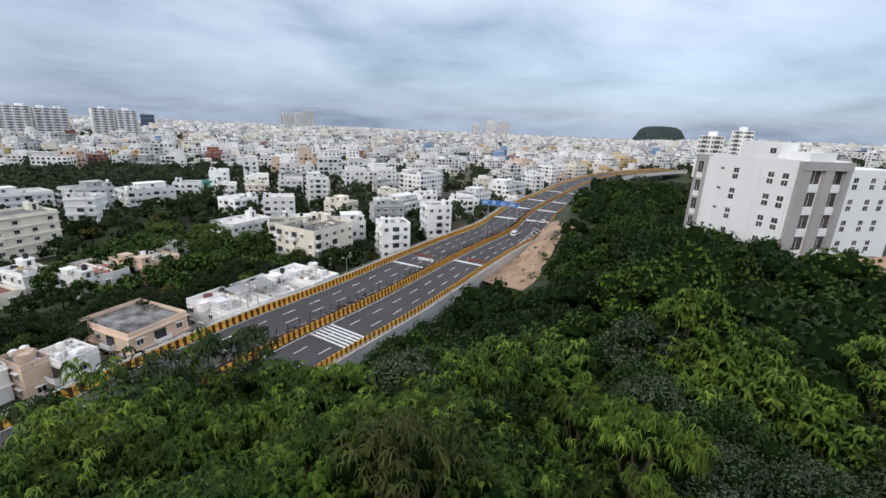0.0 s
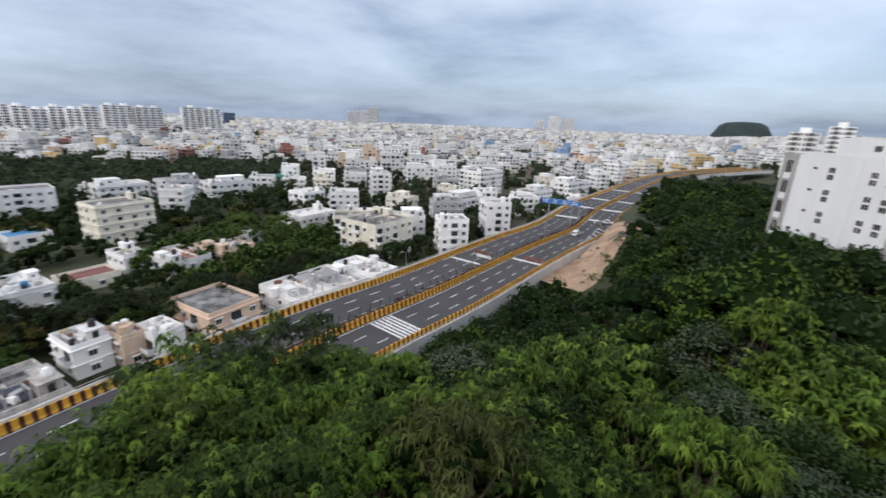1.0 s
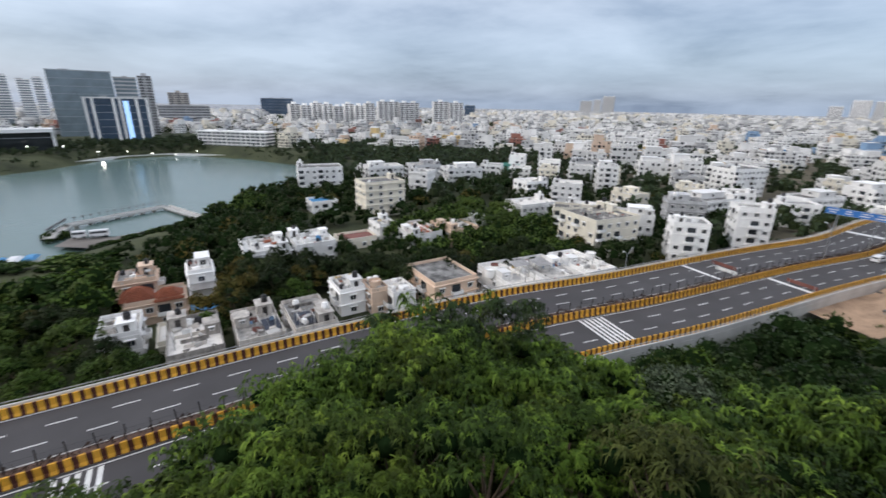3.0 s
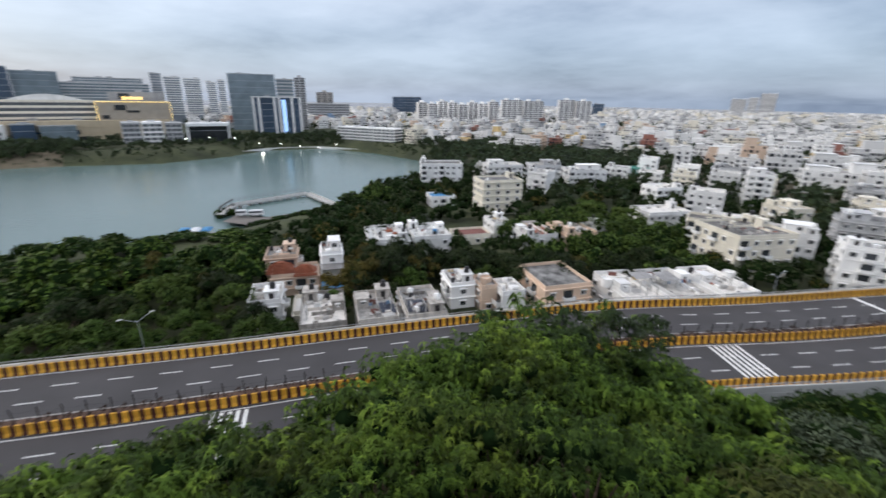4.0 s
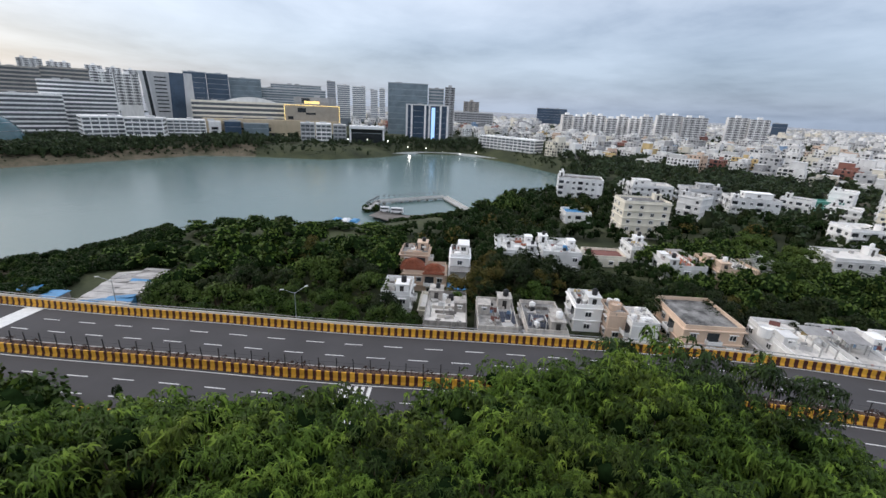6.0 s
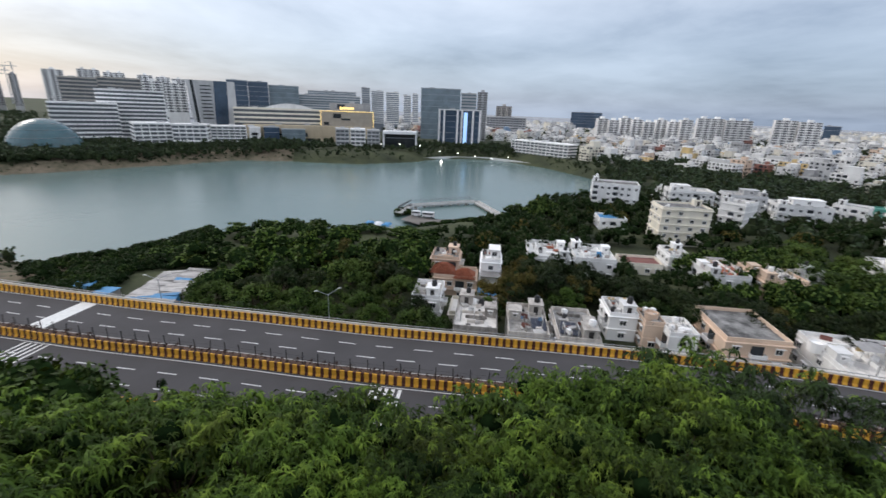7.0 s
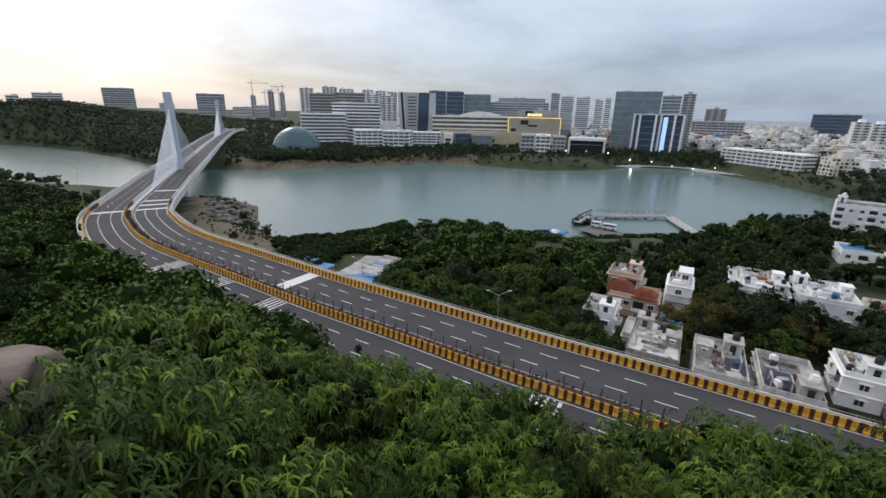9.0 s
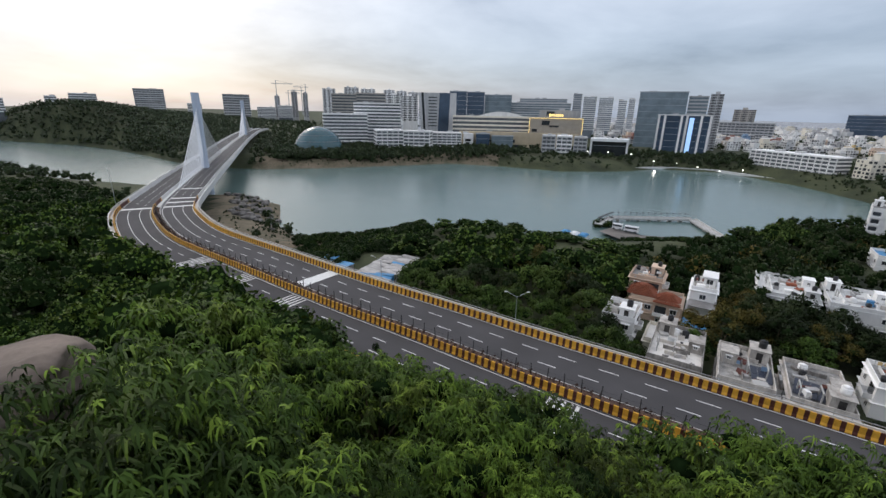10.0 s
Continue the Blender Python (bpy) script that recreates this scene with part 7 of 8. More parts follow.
sz, ssh, so = ground_z(sx, sy), shore_dist(sx, sy), road_so(sx, sy)[0]
rr_ = np.hypot(sx, sy)
saz = np.degrees(np.arctan2(-sx, sy))
BL = [(o.location.x, o.location.y) for o in scene.objects if o.parent is None and o.get("category") in ("office block", "apartment tower", "mall", "dome")]
vs_, fs_, ms_, nv = [], [], [], 0
for (x, y, s), z, sh, o, r, az in zip(spots, sz, ssh, so, rr_, saz):
    if (sh < 4 if r < 330 else sh < 7 if az < 122 else z < -21) or abs(o) < 18 or (10 < x < 48 and 96 < y < 156 and o < 30):
        continue
    if 480 < r < 700 and 57 < az < 122 and (sh > 75 and rg.random() < 0.3):
        continue
    if r < 760 and az > 57 and any((x - a) ** 2 + (y - b) ** 2 < 24 ** 2 for a, b in BL):
        continue
    v, f, fm = base_leaf[rg.randrange(5) + (5 if r > 700 else 0)]
    a = rg.uniform(0, 6.283)
    w = v * s
    # trees on the far hill get the leaf colour with haze mixed in
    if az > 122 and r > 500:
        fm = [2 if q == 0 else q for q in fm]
    if az > 56 and 400 < r < (560 if az < 67.5 else 0):          # low planting before the institute
        w = w * 0.5
    if 57 < az < 122 and sh < 14 and r > 400:
        w = w * 0.6
    c_, s_ = math.cos(a), math.sin(a)
    vs_.append(np.stack([x + c_ * w[:, 0] - s_ * w[:, 1], y + s_ * w[:, 0] + c_ * w[:, 1], z - 0.8 + w[:, 2]], 1))
    fs_ += [tuple(i + nv for i in q) for q in f]
    ms_ += fm
    nv += len(v)
far.v, far.f, far.m = np.concatenate(vs_).tolist(), fs_, ms_
tagged(part("distant_trees", far, [LEAF_FAR, LEAF_TOWN, LEAF_HILL_HAZE]), "dark green trees of parks, shores and far wooded hills", "trees", kind="stuff")

# trees too far to tell apart singly
base_mid = []
for s_ in range(10):
    rr = random.Random(400 + s_)
    cl = []
    for _ in range(17):
        a, q = rr.uniform(0, 6.283), math.sqrt(rr.random())
        cl.append(((q * 4.2 * math.cos(a), q * 4.2 * math.sin(a), 9 * (0.84 - 0.45 * q * q - 0.2 * rr.random())), rr.uniform(1.1, 1.9)))
    v, f, nrm = leaf_faces(250, cl, rgn, 0.58, 0.86, 0.2) if s_ < 6 else leaf_faces(640, cl, rgn, 0.34, 0.54, 0.3)
    gm = Geo(); gm.v, gm.f, gm.m = v.tolist(), f.tolist(), [0] * len(f)
    # dark blocks in the clumps, coloured as inner shade
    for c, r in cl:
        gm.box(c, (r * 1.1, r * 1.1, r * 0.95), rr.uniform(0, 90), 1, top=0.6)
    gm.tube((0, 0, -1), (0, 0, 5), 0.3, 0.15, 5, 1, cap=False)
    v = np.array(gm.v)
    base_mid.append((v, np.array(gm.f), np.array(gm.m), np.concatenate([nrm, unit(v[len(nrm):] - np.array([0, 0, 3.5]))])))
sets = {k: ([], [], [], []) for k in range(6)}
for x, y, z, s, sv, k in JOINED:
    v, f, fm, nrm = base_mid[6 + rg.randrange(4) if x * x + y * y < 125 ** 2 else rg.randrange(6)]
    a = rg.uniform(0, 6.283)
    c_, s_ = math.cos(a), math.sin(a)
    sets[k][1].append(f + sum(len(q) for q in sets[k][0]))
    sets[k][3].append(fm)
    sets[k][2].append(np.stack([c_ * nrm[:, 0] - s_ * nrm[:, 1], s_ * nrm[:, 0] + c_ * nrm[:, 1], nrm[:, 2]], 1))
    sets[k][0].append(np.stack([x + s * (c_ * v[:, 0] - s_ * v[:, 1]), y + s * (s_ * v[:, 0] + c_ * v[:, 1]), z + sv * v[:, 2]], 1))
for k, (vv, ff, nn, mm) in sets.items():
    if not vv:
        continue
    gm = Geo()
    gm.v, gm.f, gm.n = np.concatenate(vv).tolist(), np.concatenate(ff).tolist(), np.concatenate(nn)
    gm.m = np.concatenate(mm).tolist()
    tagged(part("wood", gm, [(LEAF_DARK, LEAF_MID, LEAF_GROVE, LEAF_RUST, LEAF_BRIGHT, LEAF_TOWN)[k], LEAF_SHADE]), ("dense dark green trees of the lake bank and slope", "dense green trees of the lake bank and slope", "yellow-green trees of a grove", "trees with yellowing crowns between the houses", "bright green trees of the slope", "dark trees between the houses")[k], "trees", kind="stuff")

# low scrub under the trees of this hill and along the bank
scrub = Geo()
rg = random.Random(61)
cl = [((rg.uniform(-.9, .9), rg.uniform(-.9, .9), rg.uniform(0.3, 0.9)), rg.uniform(0.5, 0.8)) for _ in range(4)]
bv, bf, _ = leaf_faces(70, cl, rgn, 0.16, 0.34, 0.1)
sp = []
for _ in range(2400):
    az, r = rg.uniform(-56, 152), 22 + 110 * rg.random() ** 1.3
    p = pol(az, r)
    sp.append((p.x, p.y, rg.uniform(0.7, 1.6)))
sx, sy = np.array([q[0] for q in sp]), np.array([q[1] for q in sp])
so, sz = road_so(sx, sy)[0], ground_z(sx, sy)
vs_, fs_, nv = [], [], 0
for (x, y, s), o, z in zip(sp, so, sz):
    if o < 15.5 or math.hypot(x + 1, y + 1.5) < 5 or (12 < x < 50 and 98 < y < 165 and o < 23):
        continue
    a = rg.uniform(0, 6.283)
    c_, s_ = math.cos(a), math.sin(a)
    w = bv * s
    vs_.append(np.stack([x + c_ * w[:, 0] - s_ * w[:, 1], y + s_ * w[:, 0] + c_ * w[:, 1], z - 0.1 + w[:, 2]], 1))
    fs_.append(bf + nv)
    nv += len(bv)
scrub.v, scrub.f = np.concatenate(vs_).tolist(), np.concatenate(fs_).tolist()
scrub.m = [0] * len(scrub.f)
tagged(part("scrub", scrub, LEAF_MID), "low green scrub covering the hillside", "scrub", kind="stuff")
# reddish plants in the median
red = Geo()
vs_, fs_, nv = [], [], 0
s = S_GATE + 6
while s < S_OF(40, 196):
    q = beside(s, rg.uniform(-0.5, 0.5), 0.6)
    w = bv * rg.uniform(0.45, 0.8)
    vs_.append(w + np.array(q)); fs_.append(bf + nv); nv += len(bv)
    s += rg.uniform(0.7, 1.5)
red.v, red.f = np.concatenate(vs_).tolist(), np.concatenate(fs_).tolist()
red.m = [0] * len(red.f)
LEAF_RED = leaf_mat("leaf_dry_red", (0.055, 0.030, 0.022), (0.11, 0.060, 0.040))
tagged(part("median_plants", red, LEAF_RED), "dry reddish plants in the median bed", "plants", kind="stuff")


# ---- road furniture and vehicles ----
s = S_OF(33, 172)
p, h = on_line(s)
th = thing("road_sign", "blue overhead direction sign on grey steel posts", "road sign", (p.x, p.y, 0), math.degrees(h))
gm = Geo(); gm.tube((0, 1.0, 0), (0, 1.0, 7.2), 0.2, 0.16, 10); part("post", gm, STEEL, th)
gm = Geo(); gm.tube((0, 13.2, 0), (0, 13.2, 7.2), 0.2, 0.16, 10); part("post", gm, STEEL, th)
gm = Geo()
for z_ in (6.3, 7.6):
    gm.tube((0, 0.6, z_), (0, 16.5, z_), 0.12, 0.12, 6)
for i in range(9):
    gm.tube((0, 0.6 + i * 1.98, 6.3), (0, 1.6 + i * 1.85, 7.6), 0.05, 0.05, 4)
part("truss", gm, STEEL, th)
gm = Geo(); gm.box((-0.25, 8.6, 7.2), (0.08, 15.6, 2.1)); board = part("sign_board", gm, SIGN_BLUE, th, "bright blue sign board")
gm = Geo(); gm.box((-0.3, 8.6, 8.16), (0.03, 15.3, 0.06)); gm.box((-0.3, 8.6, 6.24), (0.03, 15.3, 0.06)); part("white_edge", gm, PAINT_WHITE, board)
rg = random.Random(8)
gm = Geo()
for k_ in range(4):
    y_ = 2.0 + k_ * 3.8
    for row in range(2):
        gm.box((-0.3, y_ + 1.2, 7.55 - row * 0.7), (0.03, rg.uniform(1.4, 2.6), 0.28))
part("writing_bars", gm, PAINT_WHITE, board)


def vehicle(x, y, o, body, label, name, van=False):
    s = S_OF(x, y)
    q = beside(s, o)
    _, h = on_line(s)
    th = thing(name, label, name, (q.x, q.y, 0), math.degrees(h))
    L, W, H = (4.6, 1.75, 1.85) if van else (4.0, 1.7, 1.45)
    prof = [(-L / 2, 0.35), (-L / 2, 0.95), (-L / 2 + 0.25, H - 0.08), (-L / 2 + 0.5, H), (L * 0.12, H), (L * 0.3, 1.0), (L / 2 - 0.1, 0.85), (L / 2, 0.6), (L / 2, 0.35)]
    gm = Geo()
    k = len(prof)
    taper = lambda z: W / 2 if z < 1.0 else W / 2 - 0.16
    gm.add([(a, -taper(b), b) for a, b in prof] + [(a, taper(b), b) for a, b in prof],
           [(i, (i + 1) % k, k + (i + 1) % k, k + i) for i in range(k)] + [tuple(range(k - 1, -1, -1)), tuple(range(k, 2 * k))])
    part("body", gm, body, th)
    gm = Geo()
    for sg in (-1, 1):
        gm.box((-L * 0.12, sg * (W / 2 - 0.06), 1.2), (L * 0.5, 0.06, 0.4), top=0.85)
    part("side_glass", gm, GLASS_DARK, th)
    gm = Geo(); gm.box((-L / 2 + 0.1, 0, 1.25), (0.12, W - 0.45, 0.45)); part("rear_glass", gm, GLASS_DARK, th)
    gm = Geo(); gm.box((L * 0.21, 0, 1.25), (0.35, W - 0.4, 0.4), top=0.7); part("windscreen", gm, GLASS_DARK, th)
    for sx in (-1, 1):
        for sy in (-1, 1):
            gm = Geo(); gm.tube((sx * L * 0.31, sy * (W / 2 - 0.2), 0.32), (sx * L * 0.31, sy * W / 2, 0.32), 0.32, 0.32, 14)
            wl_ = part("wheel", gm, TANK_BLACK, th)
            gm = Geo(); gm.tube((sx * L * 0.31, sy * W / 2, 0.32), (sx * L * 0.31, sy * (W / 2 + 0.01), 0.32), 0.18, 0.18, 10); part("rim", gm, STEEL, wl_)
    for sy in (-1, 1):
        gm = Geo(); gm.box((-L / 2, sy * (W / 2 - 0.15), 0.85), (0.06, 0.2, 0.16)); part("tail_light", gm, SHEET_RED, th)


vehicle(22.8, 152, 4.6, CAR_WHITE, "white van driving on the near lanes", "van", True)
vehicle(47, 172, 9.5, CAR_WHITE, "pale car standing by the barrier", "car")
vehicle(45, 168, 7.6, mat("car_grey", (0.2, 0.2, 0.22), 0.3, var=0.05, bump=0), "grey car standing beside the lane", "car")


def barricade(x, y, o, lab, m, w=6.0, hgt=1.2):
    s = S_OF(x, y)
    q = beside(s, o)
    _, h = on_line(s)
    th = thing("barricade", lab, "barricade", (q.x, q.y, 0), math.degrees(h) + 90, group="barricades")
    gm = Geo(); gm.box((0, 0, hgt * 0.62), (w, 0.08, hgt * 0.66)); part("panel", gm, m, th)
    for sx in (-1, 1):
        gm = Geo(); gm.box((sx * w * 0.42, 0, hgt / 2), (0.08, 0.6, hgt), top=0.4); part("leg", gm, STEEL, th)
    gm = Geo()
    for i in range(4):
        gm.box((-w * 0.37 + i * w * 0.245, -0.06, hgt * 0.62), (w * 0.1, 0.03, hgt * 0.6), 0)
    part("white_stripe", gm, PAINT_WHITE, th)


barricade(-0.5, 115.5, -6.5, "dull red barricade across the far lanes", SHEET_RED, 6)
barricade(-2.0, 113.0, -4.0, "white barricade across the far lanes", PAINT_WHITE, 5)
barricade(2.0, 119.5, 8.0, "dull red barricade across the near lanes", SHEET_RED, 6)
cross_bars(1.0, 118.0, MED + 0.6, HALF - 0.5, 1, 3, 1.2)
cross_bars(-4.0, 108.0, -HALF + 0.4, -MED - 0.6, 1, 3, 1.0)
# chevrons where the near lanes narrow
gm = Geo()
s0_ = S_OF(14, 140)
for i in range(7):
    a = s0_ + i * 4.4
    o = HALF - 1.0
    wd = 0.5 + i * 0.45
    gm.add([beside(a, o, 0.009), beside(a + wd * 1.2, o - wd, 0.009), beside(a + wd * 1.2 + 0.5, o - wd, 0.009), beside(a + 0.5, o, 0.009)], [(0, 1, 2, 3)])
ribbon(gm, s0_ - 14, s0_ + 32, HALF - 1.0, HALF - 1.15, 0.008)
for i in range(20):
    a = s0_ - 2 + i * 1.6
    gm.add([beside(a, HALF - 1.2 - i * 0.165, 0.010), beside(a, HALF - 1.35 - i * 0.165, 0.010), beside(a + 1.6, HALF - 1.52 - i * 0.165, 0.010), beside(a + 1.6, HALF - 1.37 - i * 0.165, 0.010)], [(0, 1, 2, 3)])
part("chevron_marks", gm, PAINT_WHITE, road, "white chevrons where the lanes narrow")


def street_lamp(x, y, z, rz, hgt=8.0, arm=2.2, two=True):
    th = thing("street_lamp", "grey steel street lamp with two angled arms" if two else "grey steel street lamp with a single arm", "street lamp", (x, y, z), rz, group="street lamps")
    gm = Geo(); gm.tube((0, 0, -0.5), (0, 0, hgt), 0.11, 0.06, 8); part("pole", gm, STEEL, th)
    for sg in ((-1, 1) if two else (1,)):
        gm = Geo(); gm.tube((0, 0, hgt - 0.2), (sg * arm, 0, hgt + 0.9), 0.05, 0.04, 6); part("arm", gm, STEEL, th)
        gm = Geo(); gm.box((sg * (arm + 0.3), 0, hgt + 0.98), (0.8, 0.28, 0.12), top=0.8); part("lamp_head", gm, CONC_LIGHT, th)


for x, y, z, rz in ((-84.2, -3.6, -12, RD + 30), (-98.5, -38, -12, RD + 20), (-26.5, 110, -12, RD + 10)):
    street_lamp(x, y, z, rz, 13.5, 2.0)
street_lamp(-136, -157, -8, 40, 22, 0.9, False)
for s_ in (S_OF(14, 140), S_OF(25, 158)):
    q = beside(s_, -0.2)
    street_lamp(q.x, q.y, 0.5, RD + 60, 8.5, 1.8)

# orange post-top marker by the near edge
q = beside(S_OF(-34, 56), 11.2)
th = thing("marker_post", "slim post with an orange reflector box", "marker post", (q.x, q.y, 0))
gm = Geo(); gm.tube((0, 0, 0), (0, 0, 2.4), 0.05, 0.05, 6); part("post", gm, STEEL_DARK, th)
gm = Geo(); gm.box((0, 0, 2.9), (0.55, 0.4, 1.0), top=0.9); part("reflector_box", gm, PAINT_YELLOW, th)

# conical young tree in front of the near lanes
z = gz(-50.5, -22.0)
plant(MIDT[4], -50.5, -22.0, z - 0.2, 0.5, 40, "slim young conical tree beside the near lanes", "hillside trees", (9.0 - z) / 12 / 0.5)

# ---- near bank: sheds, pond, boats ----
rg = random.Random(15)
for i in range(4):
    for j in range(2):
        px, py = -112.5 - i * 6.2 - j * 1.0, -49.5 + j * 6.0 + i * 1.0
        z_ = -12.2 - 0.15 * i
        th = thing("shed", "low shack with patched sheet and tarpaulin roof", "shed", (px, py, z_), 170 + rg.uniform(-6, 6), group="lakeside shacks")
        gm = Geo(); gm.box((0, 0, 1.2), (6.2, 5.6, 2.8)); part("shack_wall", gm, TARP_BLUE if i == 0 else SHEET, th)
        for k_ in range(4):
            gm = Geo(); gm.box((-2.5 + k_ * 1.65 + rg.uniform(-.1, .1), rg.uniform(-.2, .2), 2.75 + 0.06 * (k_ % 2)), (1.75, rg.uniform(5.8, 6.6), 0.05), rg.uniform(-3, 3))
            ob = part("roof_sheet", gm, TARP_BLUE if (i == 0 and k_ > 1) or rg.random() < 0.05 else SHEET, th)
            ob.rotation_euler = (radians(rg.uniform(-4, 6)), 0, 0)
for px, py in ((-117, -64), (-122, -59), (-127, -66)):
    th = thing("shed", "small shack under a blue tarpaulin", "shed", (px, py, -12.4), rg.uniform(140, 180), group="lakeside shacks")
    gm = Geo(); gm.box((0, 0, 1.1), (5.2, 4.2, 2.6)); part("shack_wall", gm, SHEET, th)
    gm = Geo(); gm.box((0, 0, 2.55), (5.8, 4.8, 0.12), top=0.96); part("tarpaulin", gm, rg.choice((TARP_BLUE, TARP_BLUE, SHEET_RED)), th)

ring = [(-242, 38), (-258, 48), (-266, 93), (-228, 94)]
th = thing("pond_walkway", "pale paved walkway on short piers round a pond at the lake edge", "walkway", kind="structure")
for (ax, ay), (bx, by) in zip(ring, ring[1:]):
    d = Vector((bx - ax, by - ay)); L = d.length; ang = math.degrees(math.atan2(d.y, d.x))
    gm = Geo(); gm.box(((ax + bx) / 2, (ay + by) / 2, -20.1), (L + 3, 4.4, 0.45), ang); part("deck", gm, CONCRETE, th)
    gm = Geo()
    u_ = d.normalized()
    for sg in (-1, 1):
        gm.box(((ax + bx) / 2 - sg * u_.y * 2.1, (ay + by) / 2 + sg * u_.x * 2.1, -19.5), (L + 1, 0.14, 0.75), ang)
    part("low_wall", gm, CONC_LIGHT, th)
    for i in range(int(L / 6)):
        q = Vector((ax, ay)) + u_ * (3 + 6 * i)
        gm = Geo(); gm.box((q.x, q.y, -21.7), (0.7, 3.6, 3.0), ang); part("pier", gm, CONCRETE, th)
gm = Geo()
gm.add([(-246, 46, -21.2), (-260, 58, -21.2), (-263, 91, -21.2), (-230, 93, -21.2), (-226, 82, -21.2), (-222, 60, -21.2)], [(0, 1, 2, 3, 4, 5)])
tagged(part("pond_water", gm, WATER), "still grey water of a small pond", "pond", kind="structure")
gm = Geo()
gm.add([(-238, 44, -20.9), (-226, 56, -20.9), (-225, 74, -20.7), (-212, 70, -19.8), (-210, 44, -19.6), (-228, 36, -20.6)], [(0, 1, 2, 3, 4, 5)])
tagged(part("forecourt", gm, mat("dusty_ground", (0.17, 0.155, 0.14), 0.95, var=0.3, size=0.1, fine=1.2)), "bare brown forecourt beside the pond", "forecourt", kind="structure")
gm = Geo()
for i in range(22):
    a = ring[0] if i < 9 else ring[1] if i < 22 else ring[2]
    b = ring[1] if i < 9 else ring[2] if i < 22 else ring[3]
    t = (i if i < 9 else i - 9 if i < 22 else i - 22) / (9 if i < 9 else 13 if i < 22 else 4)
    gm.tube((a[0] + (b[0] - a[0]) * t - 2.2, a[1] + (b[1] - a[1]) * t, -19.6), (a[0] + (b[0] - a[0]) * t - 2.2, a[1] + (b[1] - a[1]) * t, -17.2), 0.12, 0.09, 5)
    gm.box((a[0] + (b[0] - a[0]) * t - 2.2, a[1] + (b[1] - a[1]) * t, -17.0), (1.1, 1.1, 0.5), 30, top=0.5)
tagged(part("walkway_posts", gm, STEEL_DARK), "row of small dark posts along the walkway", "posts", kind="stuff")


def bus(x, y, rz, L, lab):
    th = thing("bus", lab, "bus", (x, y, -20.3), rz)
    gm = Geo(); gm.box((0, 0, 1.75), (L, 2.4, 2.6), top=0.96); part("body", gm, CAR_WHITE, th)
    for sy in (-1, 1):
        gm = Geo(); gm.box((0, sy * 1.2, 2.2), (L * 0.86, 0.06, 0.8)); part("window_strip", gm, GLASS_DARK, th)
        for sx in (-1, 1):
            gm = Geo(); gm.tube((sx * L * 0.32, sy * 1.0, 0.48), (sx * L * 0.32, sy * 1.22, 0.48), 0.48, 0.48, 12); part("wheel", gm, TANK_BLACK, th)


bus(-229, 52, 65, 7, "white minibus parked beside the pond")
bus(-233, 46, 65, 5, "white van parked beside the pond")
th = thing("boat_stage", "blue and white covered boat stage on the water", "boat stage", (-214, 22, WATER_Z), 65)
gm = Geo(); gm.box((0, 0, 0.3), (14, 7, 0.7)); part("pontoon", gm, CONCRETE, th)
for u_, m_ in ((-4.6, TARP_BLUE), (0, CAR_WHITE), (4.6, TARP_BLUE)):
    gm = Geo(); gm.box((u_, 0, 3.2), (4.2, 7, 0.9), top=0.6); part("awning", gm, m_, th)
for sx in (-6.5, -2.3, 2.3, 6.5):
    for sy in (-3, 3):
        gm = Geo(); gm.tube((sx, sy, 0.5), (sx, sy, 3.0), 0.07, 0.07, 5); part("awning_post", gm, STEEL, th)
B("house", "house with a bright blue sheet roof near the lake", -168, 124, FR, 12, 11, 2, WALL_WHITE, base=-14, seed=70, roof=TARP_BLUE, stair=False, clutter=False)
B("house", "low house with a teal green roof among trees", -158, 286, FR, 22, 9, 2, GREEN_NET, base=-12, seed=71, roof=GREEN_NET, stair=False, clutter=False)

# ---- promenade lamps and floating light on the far shore ----
LAMP = emit_mat("lamp_white", (1.0, 0.95, 0.86), 6.0)
for i, az in enumerate((66.5, 68.6, 70.8, 73.0, 75.4, 78.0, 80.6, 83.0)):
    c = pol(az, 556 - 4 * abs(i - 3))
    th = thing("promenade_lamp", "lamp post with a bright white globe on the shore", "street lamp", (c.x, c.y, gz(c.x, c.y)), 0, group="promenade lamps")
    gm = Geo(); gm.tube((0, 0, -1), (0, 0, 6), 0.12, 0.1, 6); part("pole", gm, STEEL, th)
    gm = Geo(); gm.tube((0, 0, 6), (0, 0, 6.5), 0.3, 0.6, 10); gm.tube((0, 0, 6.5), (0, 0, 7.0), 0.6, 0.25, 10); part("globe", gm, LAMP, th)
c = pol(75.2, 505)
th = thing("floating_light", "floating lit fountain on the lake", "fountain", (c.x, c.y, WATER_Z))
gm = Geo(); gm.tube((0, 0, -0.2), (0, 0, 0.6), 2.2, 2.0, 12); part("float", gm, CONCRETE, th)
gm = Geo(); gm.tube((0, 0, 0.6), (0, 0, 3.4), 1.0, 0.5, 10); part("lit_column", gm, LAMP, th)
prom = Geo()
for a0 in range(58, 83):
    pa, pb = pol(a0, 535), pol(a0 + 1, 535)
    sa_, sb_ = [float(shore_dist(np.array([q.x]), np.array([q.y]))[0]) for q in (pa, pb)]
    pa, pb = pol(a0, 535 - sa_ + 9), pol(a0 + 1, 535 - sb_ + 9)
    d = pb - pa
    if d.length < 40:
        prom.box(((pa.x + pb.x) / 2, (pa.y + pb.y) / 2, -20.9), (d.length + 1, 4, 2.6), math.degrees(math.atan2(d.y, d.x)))
tagged(part("promenade", prom, CONC_LIGHT), "pale lakeside promenade wall", "promenade", kind="structure")

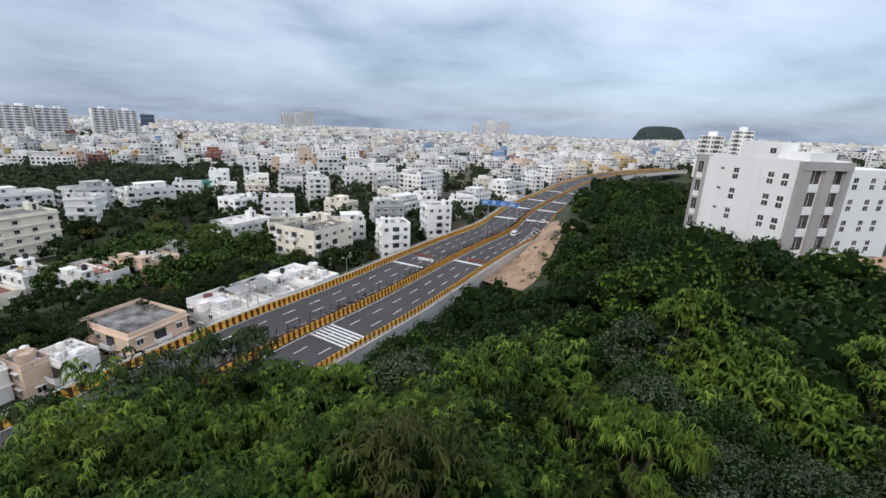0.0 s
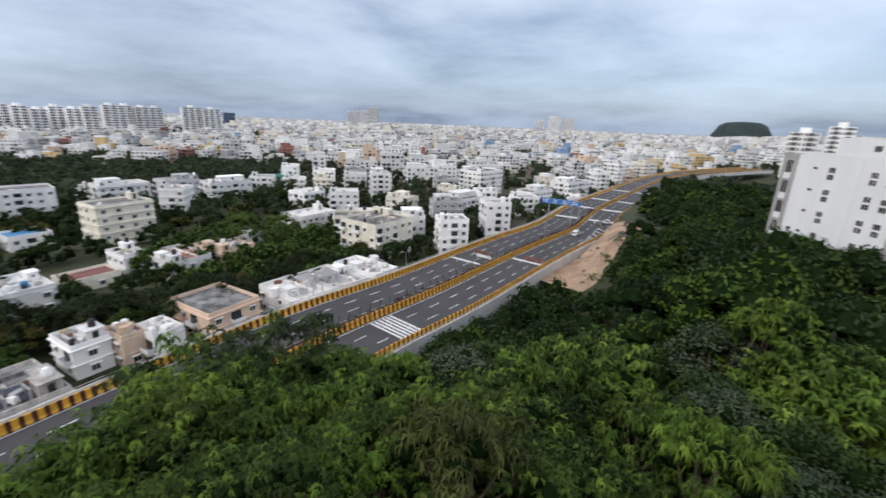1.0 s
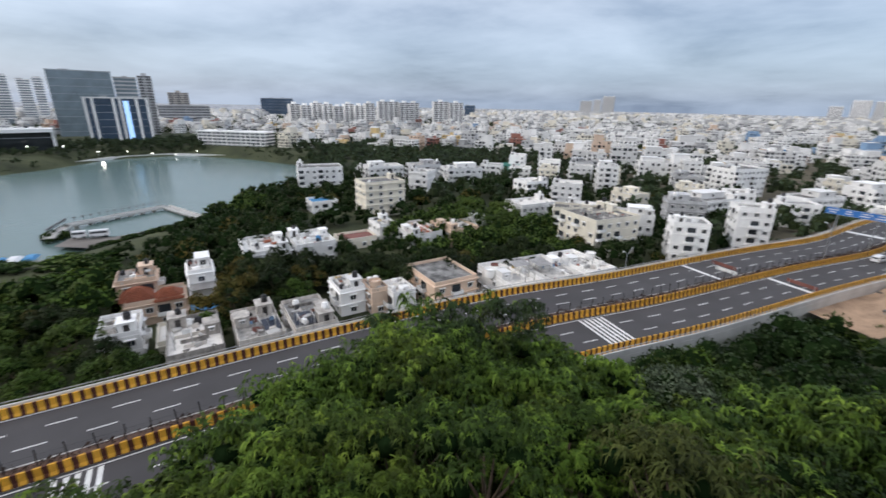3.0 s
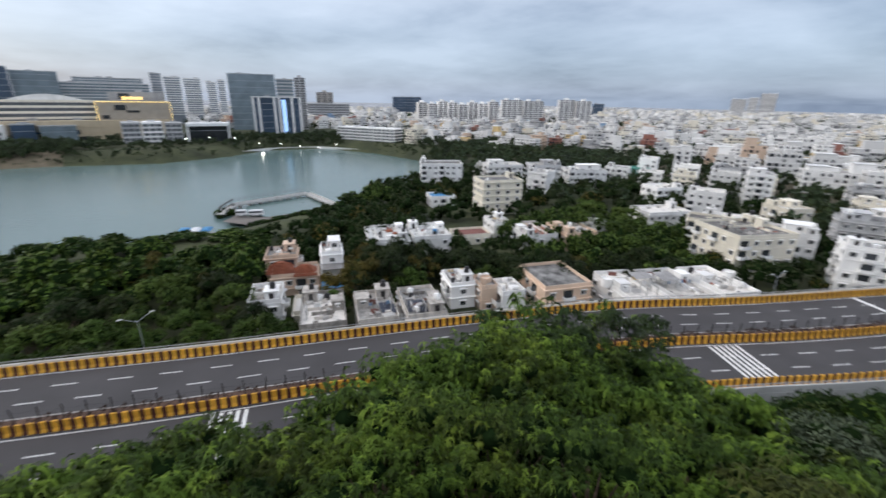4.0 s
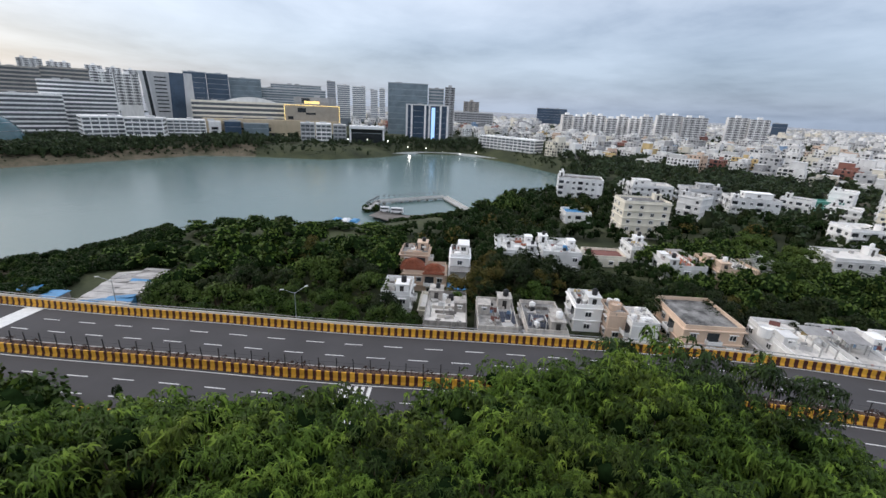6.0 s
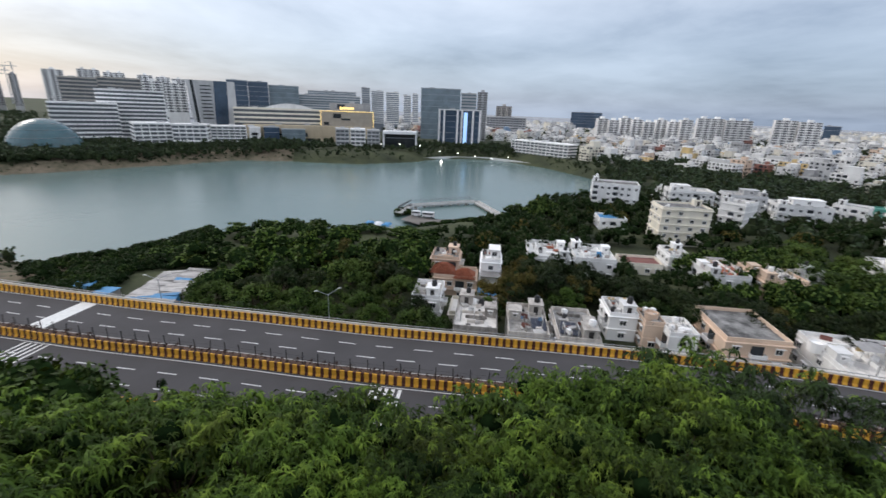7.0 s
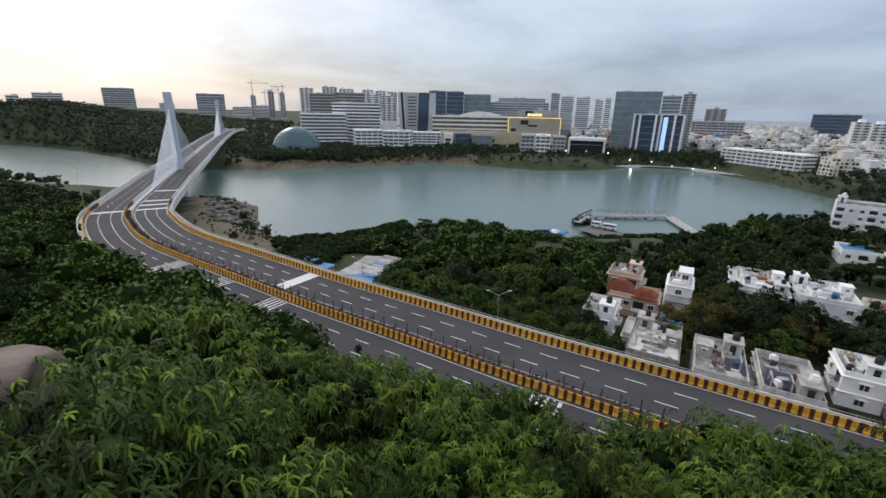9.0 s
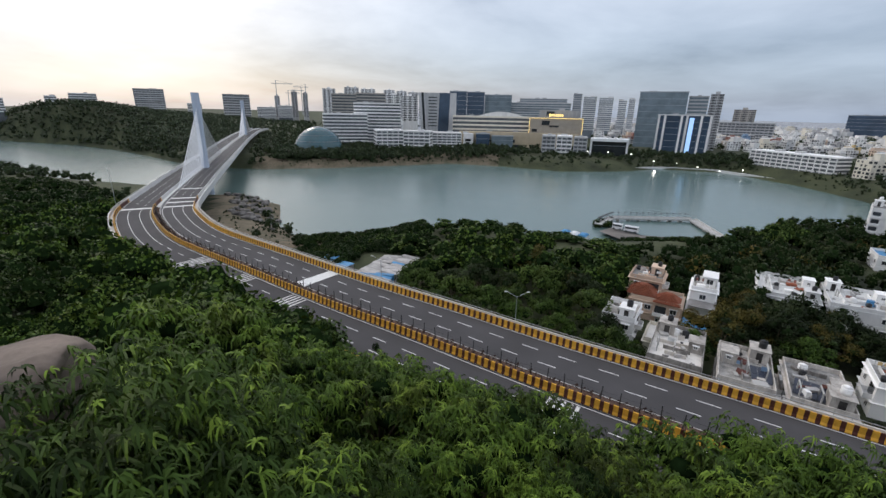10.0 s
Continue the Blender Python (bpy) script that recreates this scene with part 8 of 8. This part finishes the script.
# ---- earth and rocks on this side ----
gm = Geo()
n = 12
vs = []
for i in range(n + 1):
    for j in range(7):
        s_ = S_OF(12, 138) + 3.0 * noise.noise((i * 0.7, j * 0.9, 5)) + (i - 7) * 4.2
        o_ = 13.9 + j * 3.0 * (0.75 + 0.5 * noise.noise((i * 0.8, 2.0, 1.0)))
        q = beside(s_, o_)
        zz_ = max(gz(q.x, q.y) + 0.25, -1.6 - j * 0.12) + 0.25 * noise.noise((q.x * 0.3, q.y * 0.3, 0))
        vs.append((q.x, q.y, zz_))
gm.add(vs, [(7 * i + j, 7 * i + j + 1, 7 * i + 7 + j + 1, 7 * i + 7 + j) for i in range(n) for j in range(6)])
tagged(part("bare_earth", gm, EARTH, smooth=True), "bare orange-brown earth bank beside the road", "earth bank", kind="structure")


def boulder(x, y, z, size, seed, label="weathered granite boulder", cat="boulder"):
    bm = bmesh.new()
    bmesh.ops.create_icosphere(bm, subdivisions=5 if size[2] > 1.45 and size[0] > 1.85 else 3 if size[0] > 1.4 else 2, radius=1.0)
    for v in bm.verts:
        k = 1 + 0.16 * noise.noise(v.co * 1.3 + Vector((seed, 0, 0))) + 0.05 * noise.noise(v.co * 4 + Vector((0, seed, 0)))
        q = Vector((max(-0.8, min(0.8, v.co.x)), max(-0.8, min(0.8, v.co.y)), max(-0.75, min(0.72, v.co.z)))) * k
        v.co = Vector((q.x * size[0], q.y * size[1], q.z * size[2]))
    me = bpy.data.meshes.new("boulder")
    bm.to_mesh(me)
    bm.free()
    me.materials.append(ROCK if cat == "boulder" else ROCK_GREY)
    me.polygons.foreach_set("use_smooth", [True] * len(me.polygons))
    ob = new("boulder", me)
    ob.matrix_basis = pose(x, y, z, 4, -6, 25 * seed)
    return tagged(ob, label, cat)


boulder(-11.65, -21.1, 28.35, (2.2, 1.9, 1.5), 1, "large smooth brown granite boulder above the trees")
boulder(-12.2, -21.8, 24.6, (1.9, 1.5, 3.4), 6, "granite outcrop half hidden by trees")
rg = random.Random(70)
for i in range(60):
    px_, py_ = rg.uniform(14, 40), rg.uniform(98, 150)
    if not 15.5 < float(road_so(px_, py_)[0][0]) < 30:
        continue
    q = rg.uniform(0.25, 0.7)
    boulder(px_, py_, gz(px_, py_) + 0.3, (q * 1.3, q, q * 0.7), i + 60, "pale rubble stone on the bare earth", "stone")["group"] = "rubble"
for i in range(14):
    az = rg.uniform(-30, -14)
    r = rg.uniform(60, 105)
    p = pol(az, r)
    q = rg.uniform(0.5, 1.3)
    boulder(p.x, p.y, gz(p.x, p.y) + 0.4, (q * 1.4, q, q * 0.7), i + 2, "pale granite rock among the scrub", "rock")["group"] = "slope rocks"
for i in range(110):
    u_ = rg.random()
    p = Vector((-184 - 62 * u_ + rg.uniform(-9, 9), -128 - 50 * u_ + rg.uniform(-14, 9)))
    if abs(float(road_so(p.x, p.y)[0][0])) < 16:
        continue
    q = rg.uniform(0.8, 2.2)
    boulder(p.x, p.y, max(gz(p.x, p.y), WATER_Z) + 0.2, (q * 1.3, q, q * 0.8), i + 20, "dark lakeside boulder by the bridge", "rock")["group"] = "shore rocks"
# brown cutting beside the white block
gm = Geo()
vs = []
for i in range(9):
    for j in range(4):
        x_, y_ = 61 + i * 1.5 - j * 0.9, 65.8 - i * 1.3 - j * 0.9
        vs.append((x_, y_, 18.6 + i * 0.75 - j * (0.4 + i * 0.16)))
gm.add(vs, [(4 * i + j, 4 * i + j + 1, 4 * i + 4 + j + 1, 4 * i + 4 + j) for i in range(8) for j in range(3)])
tagged(part("earth_cutting", gm, EARTH, smooth=True), "bare brown earth cutting beside the white block", "earth bank", kind="structure")
